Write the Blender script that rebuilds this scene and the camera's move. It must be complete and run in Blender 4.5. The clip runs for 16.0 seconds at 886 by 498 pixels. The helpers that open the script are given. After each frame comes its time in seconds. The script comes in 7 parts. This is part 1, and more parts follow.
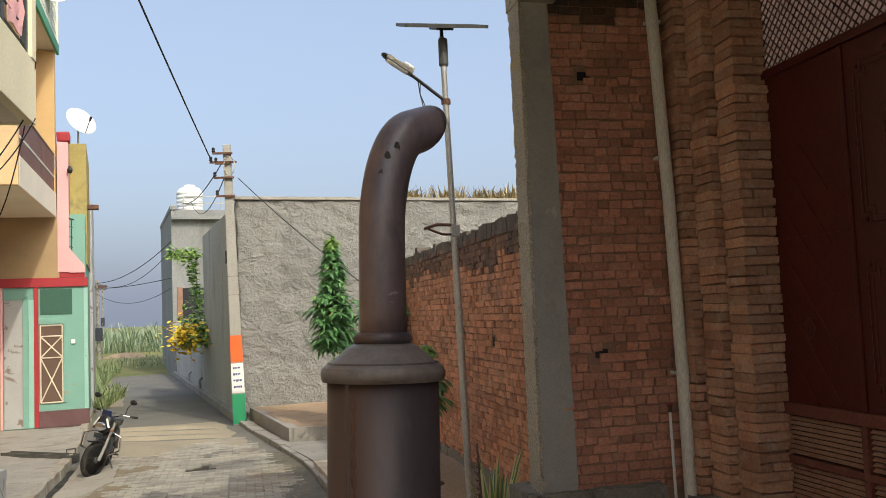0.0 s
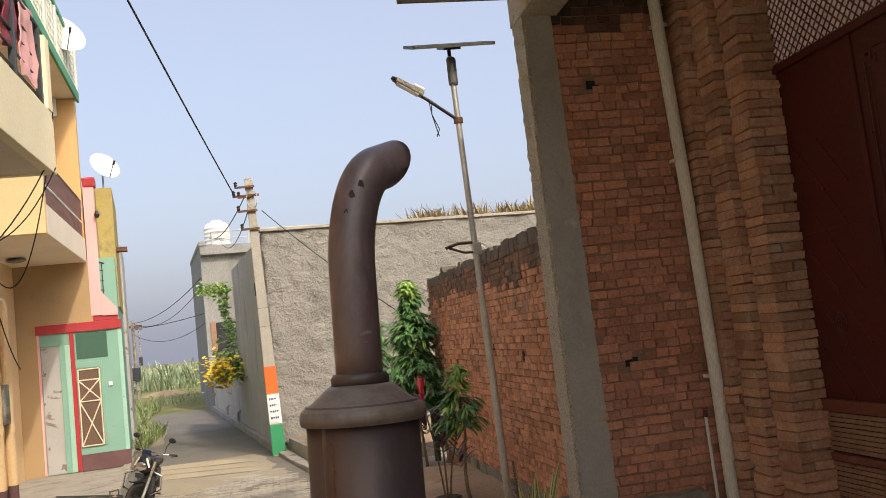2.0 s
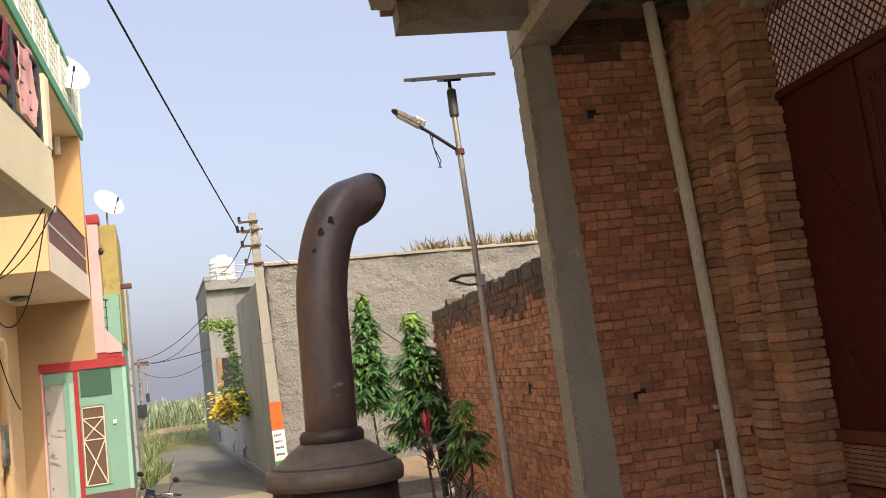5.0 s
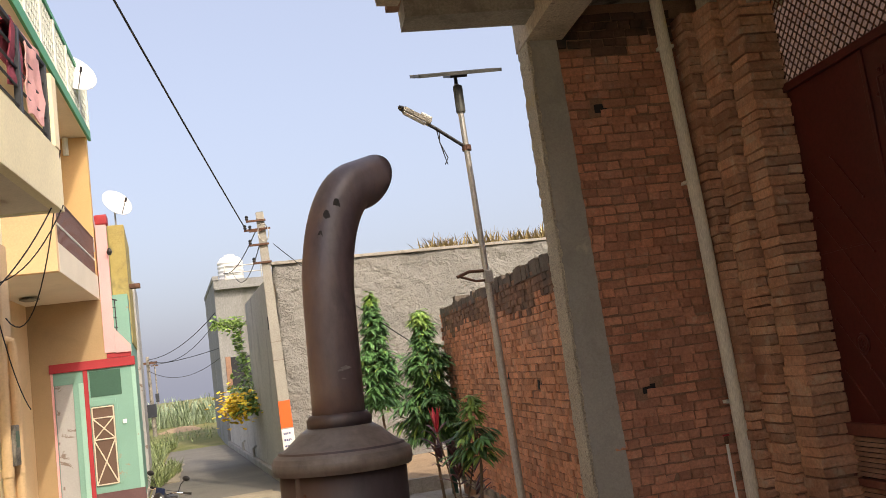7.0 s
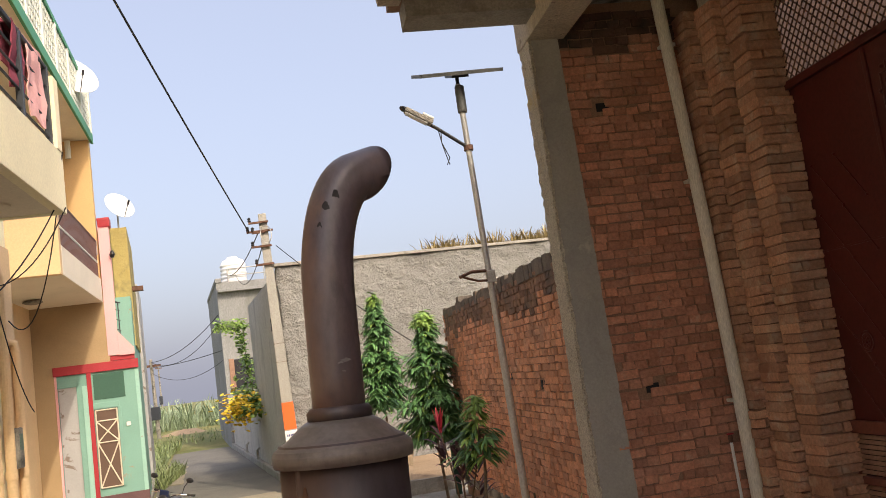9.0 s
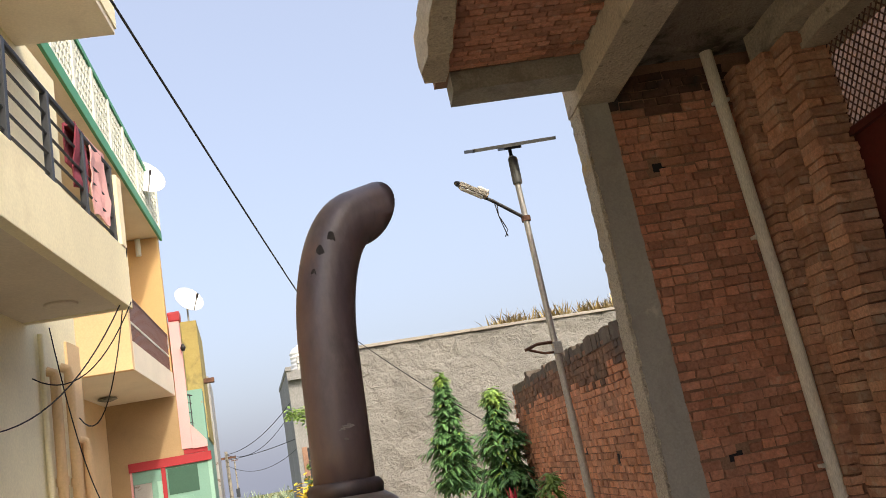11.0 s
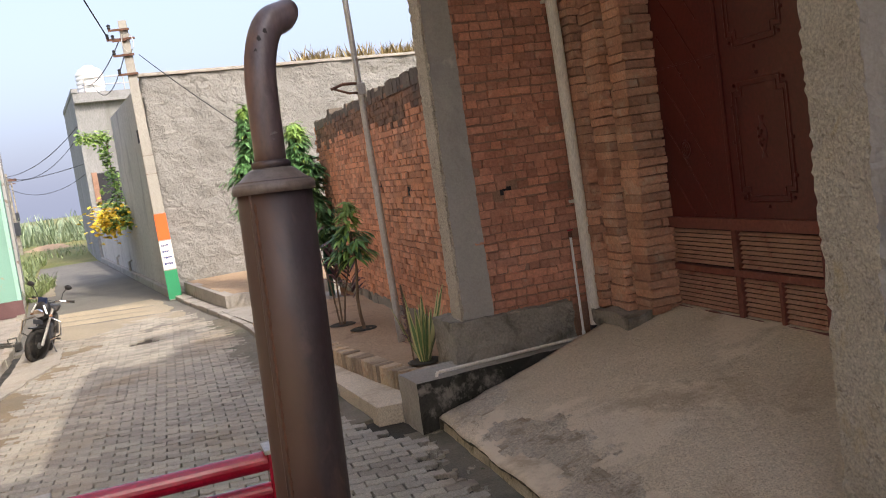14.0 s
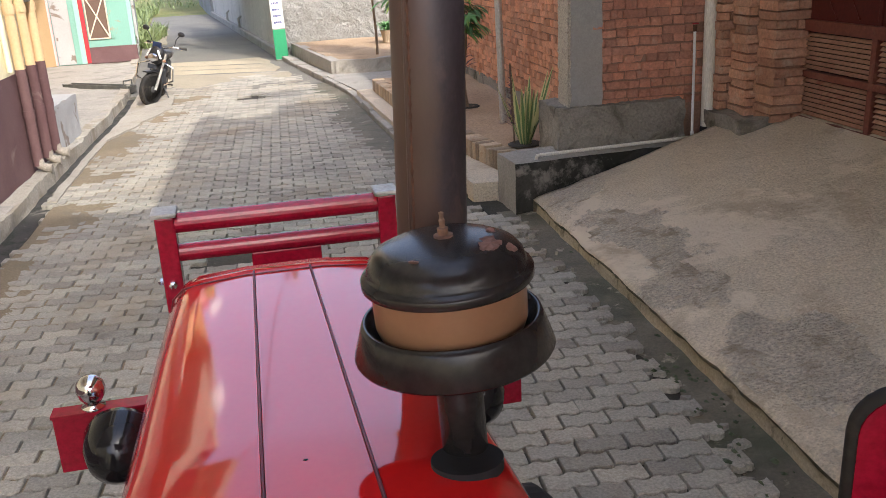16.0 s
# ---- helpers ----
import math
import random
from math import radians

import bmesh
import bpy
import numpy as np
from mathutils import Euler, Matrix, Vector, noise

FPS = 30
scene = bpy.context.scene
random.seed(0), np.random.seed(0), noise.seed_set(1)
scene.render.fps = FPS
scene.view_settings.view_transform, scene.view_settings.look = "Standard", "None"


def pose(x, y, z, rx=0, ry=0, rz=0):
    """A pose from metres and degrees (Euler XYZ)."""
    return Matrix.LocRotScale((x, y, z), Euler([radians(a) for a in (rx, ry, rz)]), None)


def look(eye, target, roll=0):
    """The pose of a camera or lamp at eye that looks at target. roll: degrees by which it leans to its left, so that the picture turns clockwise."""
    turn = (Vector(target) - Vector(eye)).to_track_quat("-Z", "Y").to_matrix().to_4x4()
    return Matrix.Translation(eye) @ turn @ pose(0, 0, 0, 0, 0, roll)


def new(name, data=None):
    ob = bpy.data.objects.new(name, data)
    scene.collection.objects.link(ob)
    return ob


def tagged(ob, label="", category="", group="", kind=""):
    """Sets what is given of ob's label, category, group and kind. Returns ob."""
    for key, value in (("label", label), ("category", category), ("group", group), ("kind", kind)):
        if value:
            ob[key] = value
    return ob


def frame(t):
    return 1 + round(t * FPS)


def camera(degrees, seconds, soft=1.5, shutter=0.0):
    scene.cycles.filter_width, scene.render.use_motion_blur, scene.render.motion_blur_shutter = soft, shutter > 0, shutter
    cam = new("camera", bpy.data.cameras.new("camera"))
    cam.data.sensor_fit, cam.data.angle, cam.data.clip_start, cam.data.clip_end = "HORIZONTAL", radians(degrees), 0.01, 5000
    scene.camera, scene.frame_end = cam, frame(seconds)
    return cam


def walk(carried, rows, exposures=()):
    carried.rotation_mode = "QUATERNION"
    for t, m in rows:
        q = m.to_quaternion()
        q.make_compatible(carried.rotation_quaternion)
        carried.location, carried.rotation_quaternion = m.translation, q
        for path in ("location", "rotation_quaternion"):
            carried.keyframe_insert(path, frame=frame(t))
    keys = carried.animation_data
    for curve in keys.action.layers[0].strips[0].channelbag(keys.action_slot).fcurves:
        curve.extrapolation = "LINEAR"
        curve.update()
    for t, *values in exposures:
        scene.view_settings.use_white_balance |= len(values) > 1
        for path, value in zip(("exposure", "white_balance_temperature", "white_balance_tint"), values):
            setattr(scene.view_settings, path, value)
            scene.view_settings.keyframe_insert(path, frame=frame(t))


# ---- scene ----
cam = camera(53.65, 16.0, soft=0.45, shutter=0.12)
# seconds, eye x y z, Euler angles in degrees
ROWS = [
    (0.0, 0.107, 0.052, 2.470, 94.17, 2.38, -12.74),
    (0.5, 0.117, -0.037, 2.468, 92.80, 4.33, -12.82),
    (1.0, 0.093, -0.098, 2.474, 92.27, 5.58, -12.67),
    (1.5, 0.122, -0.009, 2.523, 95.22, 5.40, -11.19),
    (2.0, 0.185, 0.046, 2.487, 95.46, 6.30, -10.51),
    (2.5, 0.222, 0.071, 2.484, 96.26, 6.46, -10.52),
    (3.0, 0.254, 0.113, 2.496, 96.99, 6.60, -10.19),
    (3.5, 0.245, 0.118, 2.504, 97.49, 6.92, -9.95),
    (4.0, 0.235, 0.126, 2.509, 97.65, 7.01, -9.94),
    (6.5, 0.241, 0.147, 2.490, 97.42, 7.50, -9.82),
    (7.0, 0.238, 0.152, 2.487, 97.52, 7.52, -9.46),
    (7.5, 0.241, 0.134, 2.488, 97.54, 7.63, -9.42),
    (8.0, 0.233, 0.136, 2.483, 97.49, 7.70, -9.35),
    (8.5, 0.231, 0.144, 2.479, 97.51, 7.79, -9.29),
    (9.0, 0.241, 0.161, 2.476, 97.63, 7.82, -9.24),
    (9.5, 0.295, 0.248, 2.458, 100.36, 7.59, -5.64),
    (10.0, 0.315, 0.296, 2.449, 103.62, 9.73, -3.98),
    (12.5, 0.287, 0.247, 2.475, 102.74, 11.07, -4.95),
    (13.0, 0.200, -0.065, 2.491, 94.93, 10.42, -7.40),
    (13.5, 0.115, -0.338, 2.446, 90.32, 8.77, -11.02),
    (14.0, 0.078, -0.532, 2.397, 84.40, 7.94, -17.73),
    (14.5, 0.078, -0.557, 2.374, 78.79, 6.59, -18.87),
    (15.0, 0.046, -0.535, 2.337, 75.34, 6.07, -15.98),
    (15.5, 0.011, -0.535, 2.298, 72.53, 4.59, -12.37),
    (16.0, -0.002, -0.535, 2.302, 71.36, 2.76, -10.35),
]
walk(cam, [(t, pose(*r)) for t, *r in ROWS],
     [(0.0, 0.50, 6450, 4), (0.5, 0.50, 6800, 7), (1.0, 0.52, 6900, 8), (1.5, 0.65, 7000, 9), (2.0, 0.65, 7050, 10), (3.0, 0.70, 7150, 11), (9.0, 0.72, 7150, 12), (10.0, 0.80, 7000, 10), (12.5, 0.80, 6950, 9),
      (13.0, 0.70, 6850, 11), (13.5, 0.78, 6300, 13), (14.0, 1.07, 6450, 13), (14.5, 1.30, 6200, 10), (15.0, 1.35, 6050, 9), (16.0, 1.37, 6050, 10)])

# ---- light ----
SUN_TO = Vector((0.30, -0.70, 0.66)).normalized()
world = bpy.data.worlds.new("sky")
scene.world = world
world.use_nodes = True
wn = world.node_tree
sky = wn.nodes.new("ShaderNodeTexSky")
sky.sky_type = "NISHITA"
sky.sun_disc = False
sky.sun_elevation = math.asin(SUN_TO.z)
sky.sun_rotation = math.atan2(SUN_TO.x, SUN_TO.y)
sky.altitude = 200
sky.air_density = 1.0
sky.dust_density = 9.0
sky.ozone_density = 1.6
veil = wn.nodes.new("ShaderNodeMix")  # bright even haze over the clear sky
veil.data_type = "RGBA"
veil.inputs[0].default_value = 0.27
veil.inputs[7].default_value = (5.2, 5.7, 7.6, 1)
wn.links.new(sky.outputs[0], veil.inputs[6])
wn.links.new(veil.outputs[2], wn.nodes["Background"].inputs[0])
wn.nodes["Background"].inputs[1].default_value = 0.148
sun_data = bpy.data.lights.new("sun", "SUN")
sun_data.energy, sun_data.angle, sun_data.color = 1.6, radians(0.9), (1.0, 0.91, 0.76)
sun = new("sun", sun_data)
sun.matrix_world = look(SUN_TO * 60, (0, 0, 0))


# ---- materials ----
def material(name):
    m = bpy.data.materials.new(name)
    m.use_nodes = True
    nt = m.node_tree
    return m, nt, nt.nodes["Principled BSDF"]


def noise_node(nt, vec, scale, detail=4.0, rough=0.55, distort=0.0):
    n = nt.nodes.new("ShaderNodeTexNoise")
    n.inputs["Scale"].default_value = scale
    n.inputs["Detail"].default_value = detail
    n.inputs["Roughness"].default_value = rough
    n.inputs["Distortion"].default_value = distort
    nt.links.new(vec, n.inputs["Vector"])
    return n.outputs["Fac"]


def ramp_node(nt, fac, stops):
    r = nt.nodes.new("ShaderNodeValToRGB")
    while len(r.color_ramp.elements) < len(stops):
        r.color_ramp.elements.new(0.5)
    for e, (at, col) in zip(r.color_ramp.elements, stops):
        e.position = at
        e.color = (*col, 1) if len(col) == 3 else col
    nt.links.new(fac, r.inputs[0])
    return r.outputs[0]


def mix_node(nt, fac, a, b, mode="MIX"):
    m = nt.nodes.new("ShaderNodeMix")
    m.data_type, m.blend_type = "RGBA", mode
    for value, socket in ((fac, m.inputs[0]), (a, m.inputs[6]), (b, m.inputs[7])):
        if hasattr(value, "is_output"):
            nt.links.new(value, socket)
        else:
            socket.default_value = value if isinstance(value, (int, float)) else (*value, 1)
    return m.outputs[2]


def shade(c, k):
    return tuple(min(1.0, v * k) for v in c)


def coords(nt, stretch=(1, 1, 1), world=False):
    """Object coordinates, or the place in the world, where alike pieces share one mesh."""
    mp = nt.nodes.new("ShaderNodeMapping")
    mp.inputs["Scale"].default_value = stretch
    if world:
        nt.links.new(nt.nodes.new("ShaderNodeNewGeometry").outputs["Position"], mp.inputs["Vector"])
    else:
        nt.links.new(nt.nodes.new("ShaderNodeTexCoord").outputs["Object"], mp.inputs["Vector"])
    return mp.outputs[0]


def rough_surface(name, base, other, big=1.2, fine=40.0, rough=0.85, bump=0.3, depth=0.01, stain=None, stain_at=(0.55, 0.7),
                  stain_scale=0.8, metal=0.0, coat=0.0, stretch=(1, 1, 1), vary=None, spec=0.4, swing=1.0, grain=0.28, second=None,
                  second_at=(0.55, 0.7), second_scale=3.0, lump=0.0, lump_scale=6.0):
    """A matt or glossy surface with two scales of colour change, stains with edges of their own and fine relief."""
    m, nt, b = material(name)
    v = coords(nt, stretch, vary is not None)
    n1 = noise_node(nt, v, big, 5, 0.6, 0.3)
    n2 = noise_node(nt, v, fine, 6, 0.65)
    col = mix_node(nt, ramp_node(nt, n1, [(0.35, (0, 0, 0)), (0.65, (1, 1, 1))]), base, other)
    speck = ramp_node(nt, n2, [(0.3, (1 - grain,) * 3), (0.7, (1 + grain * 0.6,) * 3)])
    col = mix_node(nt, 1.0, col, speck, "MULTIPLY")
    if stain:
        n3 = noise_node(nt, v, stain_scale, 7, 0.62, 0.6)
        f = ramp_node(nt, n3, [(stain_at[0], (0, 0, 0)), (stain_at[1], (1, 1, 1))])
        col = mix_node(nt, f, col, stain)
    if second:
        n4 = noise_node(nt, v, second_scale, 8, 0.7, 0.2)
        col = mix_node(nt, ramp_node(nt, n4, [(second_at[0], (0, 0, 0)), (second_at[1], (1, 1, 1))]), col, second)
    if vary == "object":
        o = nt.nodes.new("ShaderNodeObjectInfo")
        col = mix_node(nt, 1.0, col, ramp_node(nt, o.outputs["Random"], [(0.0, tuple(1 - 0.42 * swing * k for k in (0.95, 1, 1))), (0.5, (1, 1, 1)), (1.0, tuple(1 + 0.3 * swing * k for k in (1, 0.8, 0.6)))]), "MULTIPLY")
    if vary == "island":
        g = nt.nodes.new("ShaderNodeNewGeometry")
        col = mix_node(nt, 1.0, col, ramp_node(nt, g.outputs["Random Per Island"], [(0.0, tuple(1 - 0.42 * swing * k for k in (0.95, 1, 1))), (0.5, (1, 1, 1)), (1.0, tuple(1 + 0.3 * swing * k for k in (1, 0.8, 0.6)))]), "MULTIPLY")
    nt.links.new(col, b.inputs["Base Color"])
    b.inputs["Roughness"].default_value = rough
    b.inputs["Metallic"].default_value = metal
    b.inputs["Coat Weight"].default_value = coat
    b.inputs["Coat Roughness"].default_value = 0.08
    b.inputs["Specular IOR Level"].default_value = spec
    if bump:
        bp = nt.nodes.new("ShaderNodeBump")
        bp.inputs["Strength"].default_value = bump
        bp.inputs["Distance"].default_value = depth
        height = n2
        if lump:
            add = nt.nodes.new("ShaderNodeMath")
            add.operation = "MULTIPLY_ADD"
            add.inputs[1].default_value = lump
            nt.links.new(noise_node(nt, v, lump_scale, 5, 0.6, 0.4), add.inputs[0])
            nt.links.new(n2, add.inputs[2])
            height = add.outputs[0]
        nt.links.new(height, bp.inputs["Height"])
        nt.links.new(bp.outputs[0], b.inputs["Normal"])
    return m


M = {}
M["brick"] = rough_surface("brick_red", (0.55, 0.25, 0.165), (0.61, 0.315, 0.22), 2.2, 34, 0.93, 1.0, 0.014, (0.42, 0.2, 0.14), (0.54, 0.74), 1.1, vary="object", swing=0.7, second=(0.58, 0.42, 0.32), second_at=(0.57, 0.76), second_scale=7, lump=1.4, lump_scale=14)
M["brick_rest"] = rough_surface("brick_red_rest", (0.55, 0.25, 0.165), (0.61, 0.315, 0.22), 2.2, 34, 0.93, 1.0, 0.014, (0.42, 0.2, 0.14), (0.54, 0.74), 1.1, vary="island", swing=0.7, second=(0.58, 0.42, 0.32), second_at=(0.57, 0.76), second_scale=7, lump=1.4, lump_scale=14)
M["brick_orange"] = rough_surface("brick_orange", (0.655, 0.315, 0.185), (0.70, 0.375, 0.245), 1.6, 34, 0.93, 1.0, 0.012, (0.40, 0.235, 0.165), (0.58, 0.74), 0.9, vary="object", swing=0.7, second=(0.54, 0.38, 0.28), second_at=(0.57, 0.74), second_scale=5, lump=1.2, lump_scale=11)
M["brick_orange_rest"] = rough_surface("brick_orange_rest", (0.655, 0.315, 0.185), (0.70, 0.375, 0.245), 1.6, 34, 0.93, 1.0, 0.012, (0.40, 0.235, 0.165), (0.58, 0.74), 0.9, vary="island", swing=0.7, second=(0.54, 0.38, 0.28), second_at=(0.57, 0.74), second_scale=5, lump=1.2, lump_scale=11)
M["mortar"] = rough_surface("mud_mortar", (0.28, 0.165, 0.115), (0.36, 0.22, 0.155), 2.0, 60, 0.95, 0.8, 0.01)
M["concrete"] = rough_surface("grey_concrete", (0.31, 0.292, 0.262), (0.38, 0.355, 0.315), 1.5, 45, 0.9, 0.7, 0.008, (0.18, 0.165, 0.145), (0.55, 0.7), 2, second=(0.24, 0.21, 0.17), second_at=(0.57, 0.68), second_scale=1.1)
M["concrete_dark"] = rough_surface("mossy_concrete", (0.27, 0.25, 0.215), (0.36, 0.33, 0.28), 2.0, 45, 0.92, 1.0, 0.016, (0.085, 0.08, 0.062), (0.49, 0.62), 2.2, second=(0.42, 0.375, 0.30), second_at=(0.58, 0.68), second_scale=4.5, lump=2.0, lump_scale=11)
M["screed"] = rough_surface("ramp_screed", (0.62, 0.535, 0.405), (0.68, 0.59, 0.455), 1.3, 60, 0.94, 1.0, 0.014, (0.71, 0.615, 0.48), (0.57, 0.59), 0.6, grain=0.34, second=(0.46, 0.38, 0.275), second_at=(0.55, 0.66), second_scale=1.5, lump=1.6, lump_scale=14)
M["earth"] = rough_surface("brown_earth", (0.36, 0.255, 0.165), (0.42, 0.305, 0.2), 1.4, 35, 0.95, 0.9, 0.015, (0.22, 0.15, 0.095), (0.56, 0.72), 2.2, grain=0.35, lump=1.5, lump_scale=12)
M["plaster_pale"] = rough_surface("pale_cement_edge", (0.52, 0.46, 0.36), (0.6, 0.53, 0.42), 2, 40, 0.93, 1.0, 0.016, (0.36, 0.31, 0.24), (0.56, 0.68), 2.4, second=(0.30, 0.26, 0.20), second_at=(0.6, 0.66), second_scale=9, lump=2.5, lump_scale=12)
M["render_grey"] = rough_surface("thrown_grey_render", (0.235, 0.231, 0.218), (0.285, 0.279, 0.262), 0.5, 16, 0.92, 1.0, 0.034, (0.19, 0.185, 0.173), (0.56, 0.74), 0.4, lump=4.0, lump_scale=4.2, grain=0.16, stretch=(1, 1, 1.15))
M["render_far"] = rough_surface("blue_grey_house_render", (0.24, 0.245, 0.245), (0.29, 0.292, 0.288), 0.5, 25, 0.9, 0.5, 0.012, (0.17, 0.168, 0.16), (0.55, 0.75), 0.6, second=(0.13, 0.125, 0.115), second_at=(0.64, 0.72), second_scale=1.2, stretch=(1, 1, 0.4))
M["render_smooth"] = rough_surface("smooth_grey_render", (0.47, 0.445, 0.40), (0.53, 0.50, 0.455), 0.6, 25, 0.9, 0.5, 0.012, (0.29, 0.275, 0.25), (0.55, 0.75), 0.7, second=(0.24, 0.225, 0.2), second_at=(0.62, 0.72), second_scale=1.6, stretch=(1, 1, 0.45))
M["maroon"] = rough_surface("maroon_gate_paint", (0.078, 0.011, 0.010), (0.10, 0.016, 0.013), 1.0, 30, 0.34, 0.2, 0.003, (0.15, 0.05, 0.038), (0.6, 0.8), 1.6, lump=3.0, lump_scale=1.6)
M["maroon_dusty"] = rough_surface("dusty_maroon_paint", (0.155, 0.045, 0.034), (0.2, 0.066, 0.048), 1.5, 30, 0.55, 0.2, 0.003, (0.27, 0.15, 0.105), (0.58, 0.76), 3)
M["pvc"] = rough_surface("cream_pvc", (0.76, 0.735, 0.65), (0.81, 0.775, 0.69), 1.2, 30, 0.45, 0.08, 0.002, (0.45, 0.4, 0.31), (0.6, 0.8), 1.5, stretch=(4, 4, 0.6))
M["paver"] = rough_surface("grey_paver", (0.315, 0.30, 0.26), (0.375, 0.355, 0.305), 1.2, 70, 0.88, 0.7, 0.006, (0.28, 0.24, 0.18), (0.52, 0.68), 0.55, vary="object", swing=0.6, second=(0.22, 0.205, 0.175), second_at=(0.58, 0.68), second_scale=2.6, grain=0.34)
M["paver_rest"] = rough_surface("grey_paver_rest", (0.315, 0.30, 0.26), (0.375, 0.355, 0.305), 1.2, 70, 0.88, 0.7, 0.006, (0.28, 0.24, 0.18), (0.52, 0.68), 0.55, vary="island", swing=0.6, second=(0.22, 0.205, 0.175), second_at=(0.58, 0.68), second_scale=2.6, grain=0.34)
M["joint"] = rough_surface("paver_joint_soil", (0.04, 0.037, 0.03), (0.075, 0.066, 0.05), 1.0, 50, 0.95, 0.8, 0.012, (0.045, 0.045, 0.033), (0.52, 0.64), 1.1, second=(0.2, 0.175, 0.13), second_at=(0.62, 0.7), second_scale=3)
M["drain"] = rough_surface("damp_drain_cement", (0.12, 0.108, 0.08), (0.18, 0.158, 0.115), 1.4, 45, 0.7, 0.8, 0.01, (0.075, 0.08, 0.05), (0.5, 0.64), 1.6, second=(0.33, 0.295, 0.23), second_at=(0.6, 0.66), second_scale=5)
M["asphalt"] = rough_surface("worn_cement_road", (0.155, 0.148, 0.13), (0.195, 0.183, 0.158), 0.4, 30, 0.9, 0.6, 0.012, (0.115, 0.11, 0.098), (0.55, 0.7), 0.5, grain=0.35)
M["sand"] = rough_surface("road_sand", (0.355, 0.31, 0.23), (0.31, 0.275, 0.205), 1.0, 60, 0.95, 0.7, 0.01, (0.28, 0.245, 0.185), (0.55, 0.68), 0.9, grain=0.32)
M["grass"] = rough_surface("dry_grass_ground", (0.14, 0.17, 0.05), (0.27, 0.24, 0.10), 0.35, 8, 0.95, 0.7, 0.05, (0.33, 0.27, 0.15), (0.6, 0.75), 0.12)


M["ramp_gravel"] = rough_surface("gravelly_worn_screed", (0.63, 0.56, 0.45), (0.70, 0.63, 0.515), 3.0, 45, 0.95, 1.0, 0.032, (0.40, 0.33, 0.24), (0.52, 0.64), 5, grain=0.42, second=(0.62, 0.525, 0.385), second_at=(0.56, 0.66), second_scale=14, lump=2.2, lump_scale=24)

M["shaded_edge"] = rough_surface("shaded_mossy_cement", (0.10, 0.09, 0.065), (0.2, 0.17, 0.115), 5.0, 55, 0.8, 0.9, 0.012, (0.045, 0.05, 0.025), (0.5, 0.62), 4, second=(0.42, 0.37, 0.25), second_at=(0.58, 0.64), second_scale=6)

M["pillar_cement"] = rough_surface("grey_pillar_cement", (0.36, 0.345, 0.32), (0.43, 0.41, 0.375), 0.9, 55, 0.92, 0.6, 0.008, (0.27, 0.255, 0.235), (0.54, 0.72), 1.2, grain=0.14, second=(0.5, 0.47, 0.42), second_at=(0.62, 0.7), second_scale=2.5, lump=1.5, lump_scale=10)

M["pillar_crumbly"] = rough_surface("crumbling_pale_plaster", (0.60, 0.54, 0.44), (0.67, 0.61, 0.50), 1.4, 60, 0.95, 1.0, 0.02, (0.60, 0.47, 0.24), (0.6, 0.7), 1.1, grain=0.4, second=(0.36, 0.31, 0.245), second_at=(0.6, 0.64), second_scale=16, lump=2.0, lump_scale=34)

M["moss"] = rough_surface("dark_green_algae", (0.05, 0.07, 0.03), (0.09, 0.11, 0.055), 8, 60, 0.6, 0.7, 0.006, (0.03, 0.045, 0.015), (0.5, 0.6), 12)

M["brick_jamb"] = rough_surface("dusty_jamb_brick", (0.57, 0.30, 0.195), (0.63, 0.385, 0.265), 3.0, 34, 0.93, 1.0, 0.014, (0.38, 0.18, 0.12), (0.56, 0.74), 1.3, vary="object", swing=0.6, second=(0.62, 0.47, 0.35), second_at=(0.54, 0.7), second_scale=6, lump=1.4, lump_scale=11)

M["lip_base"] = rough_surface("crumbling_pale_lip_base", (0.42, 0.36, 0.26), (0.5, 0.43, 0.31), 5.0, 55, 0.92, 0.9, 0.012, (0.12, 0.105, 0.065), (0.56, 0.66), 4, second=(0.08, 0.085, 0.045), second_at=(0.62, 0.68), second_scale=7)

M["black_cement"] = rough_surface("patchy_black_cement", (0.035, 0.033, 0.03), (0.07, 0.065, 0.055), 2.5, 45, 0.8, 0.9, 0.01, (0.02, 0.022, 0.016), (0.5, 0.6), 3, second=(0.26, 0.24, 0.21), second_at=(0.6, 0.68), second_scale=2.2)

M["road_dirt"] = rough_surface("brown_road_dirt", (0.205, 0.165, 0.108), (0.26, 0.21, 0.14), 1.2, 70, 0.95, 0.9, 0.01, (0.18, 0.15, 0.11), (0.54, 0.66), 1.6, grain=0.4)

# dusty paint, lightened to include the light on the slats' top faces
M["louvre_lit_dusty"] = rough_surface("lit_dusty_louvre_paint", (0.36, 0.19, 0.135), (0.45, 0.27, 0.19), 2.5, 40, 0.8, 0.3, 0.003, (0.25, 0.08, 0.06), (0.56, 0.72), 4)

M["flake"] = rough_surface("flaked_grey_primer", (0.2, 0.19, 0.2), (0.27, 0.25, 0.25), 20, 90, 0.75, 0.5, 0.002, (0.12, 0.08, 0.07), (0.55, 0.62), 40)

# bonnet red darkened to stand for the shade in the pressed grooves
M["seam_shade"] = rough_surface("shaded_red_seam", (0.13, 0.004, 0.012), (0.16, 0.006, 0.015), 4, 60, 0.45, 0.1, 0.001)

M["flake_brown"] = rough_surface("bare_brown_primer", (0.26, 0.15, 0.125), (0.2, 0.11, 0.09), 20, 90, 0.8, 0.5, 0.002)

M["flake_dark"] = rough_surface("dark_scaled_iron", (0.018, 0.016, 0.018), (0.03, 0.026, 0.027), 20, 90, 0.8, 0.5, 0.002)

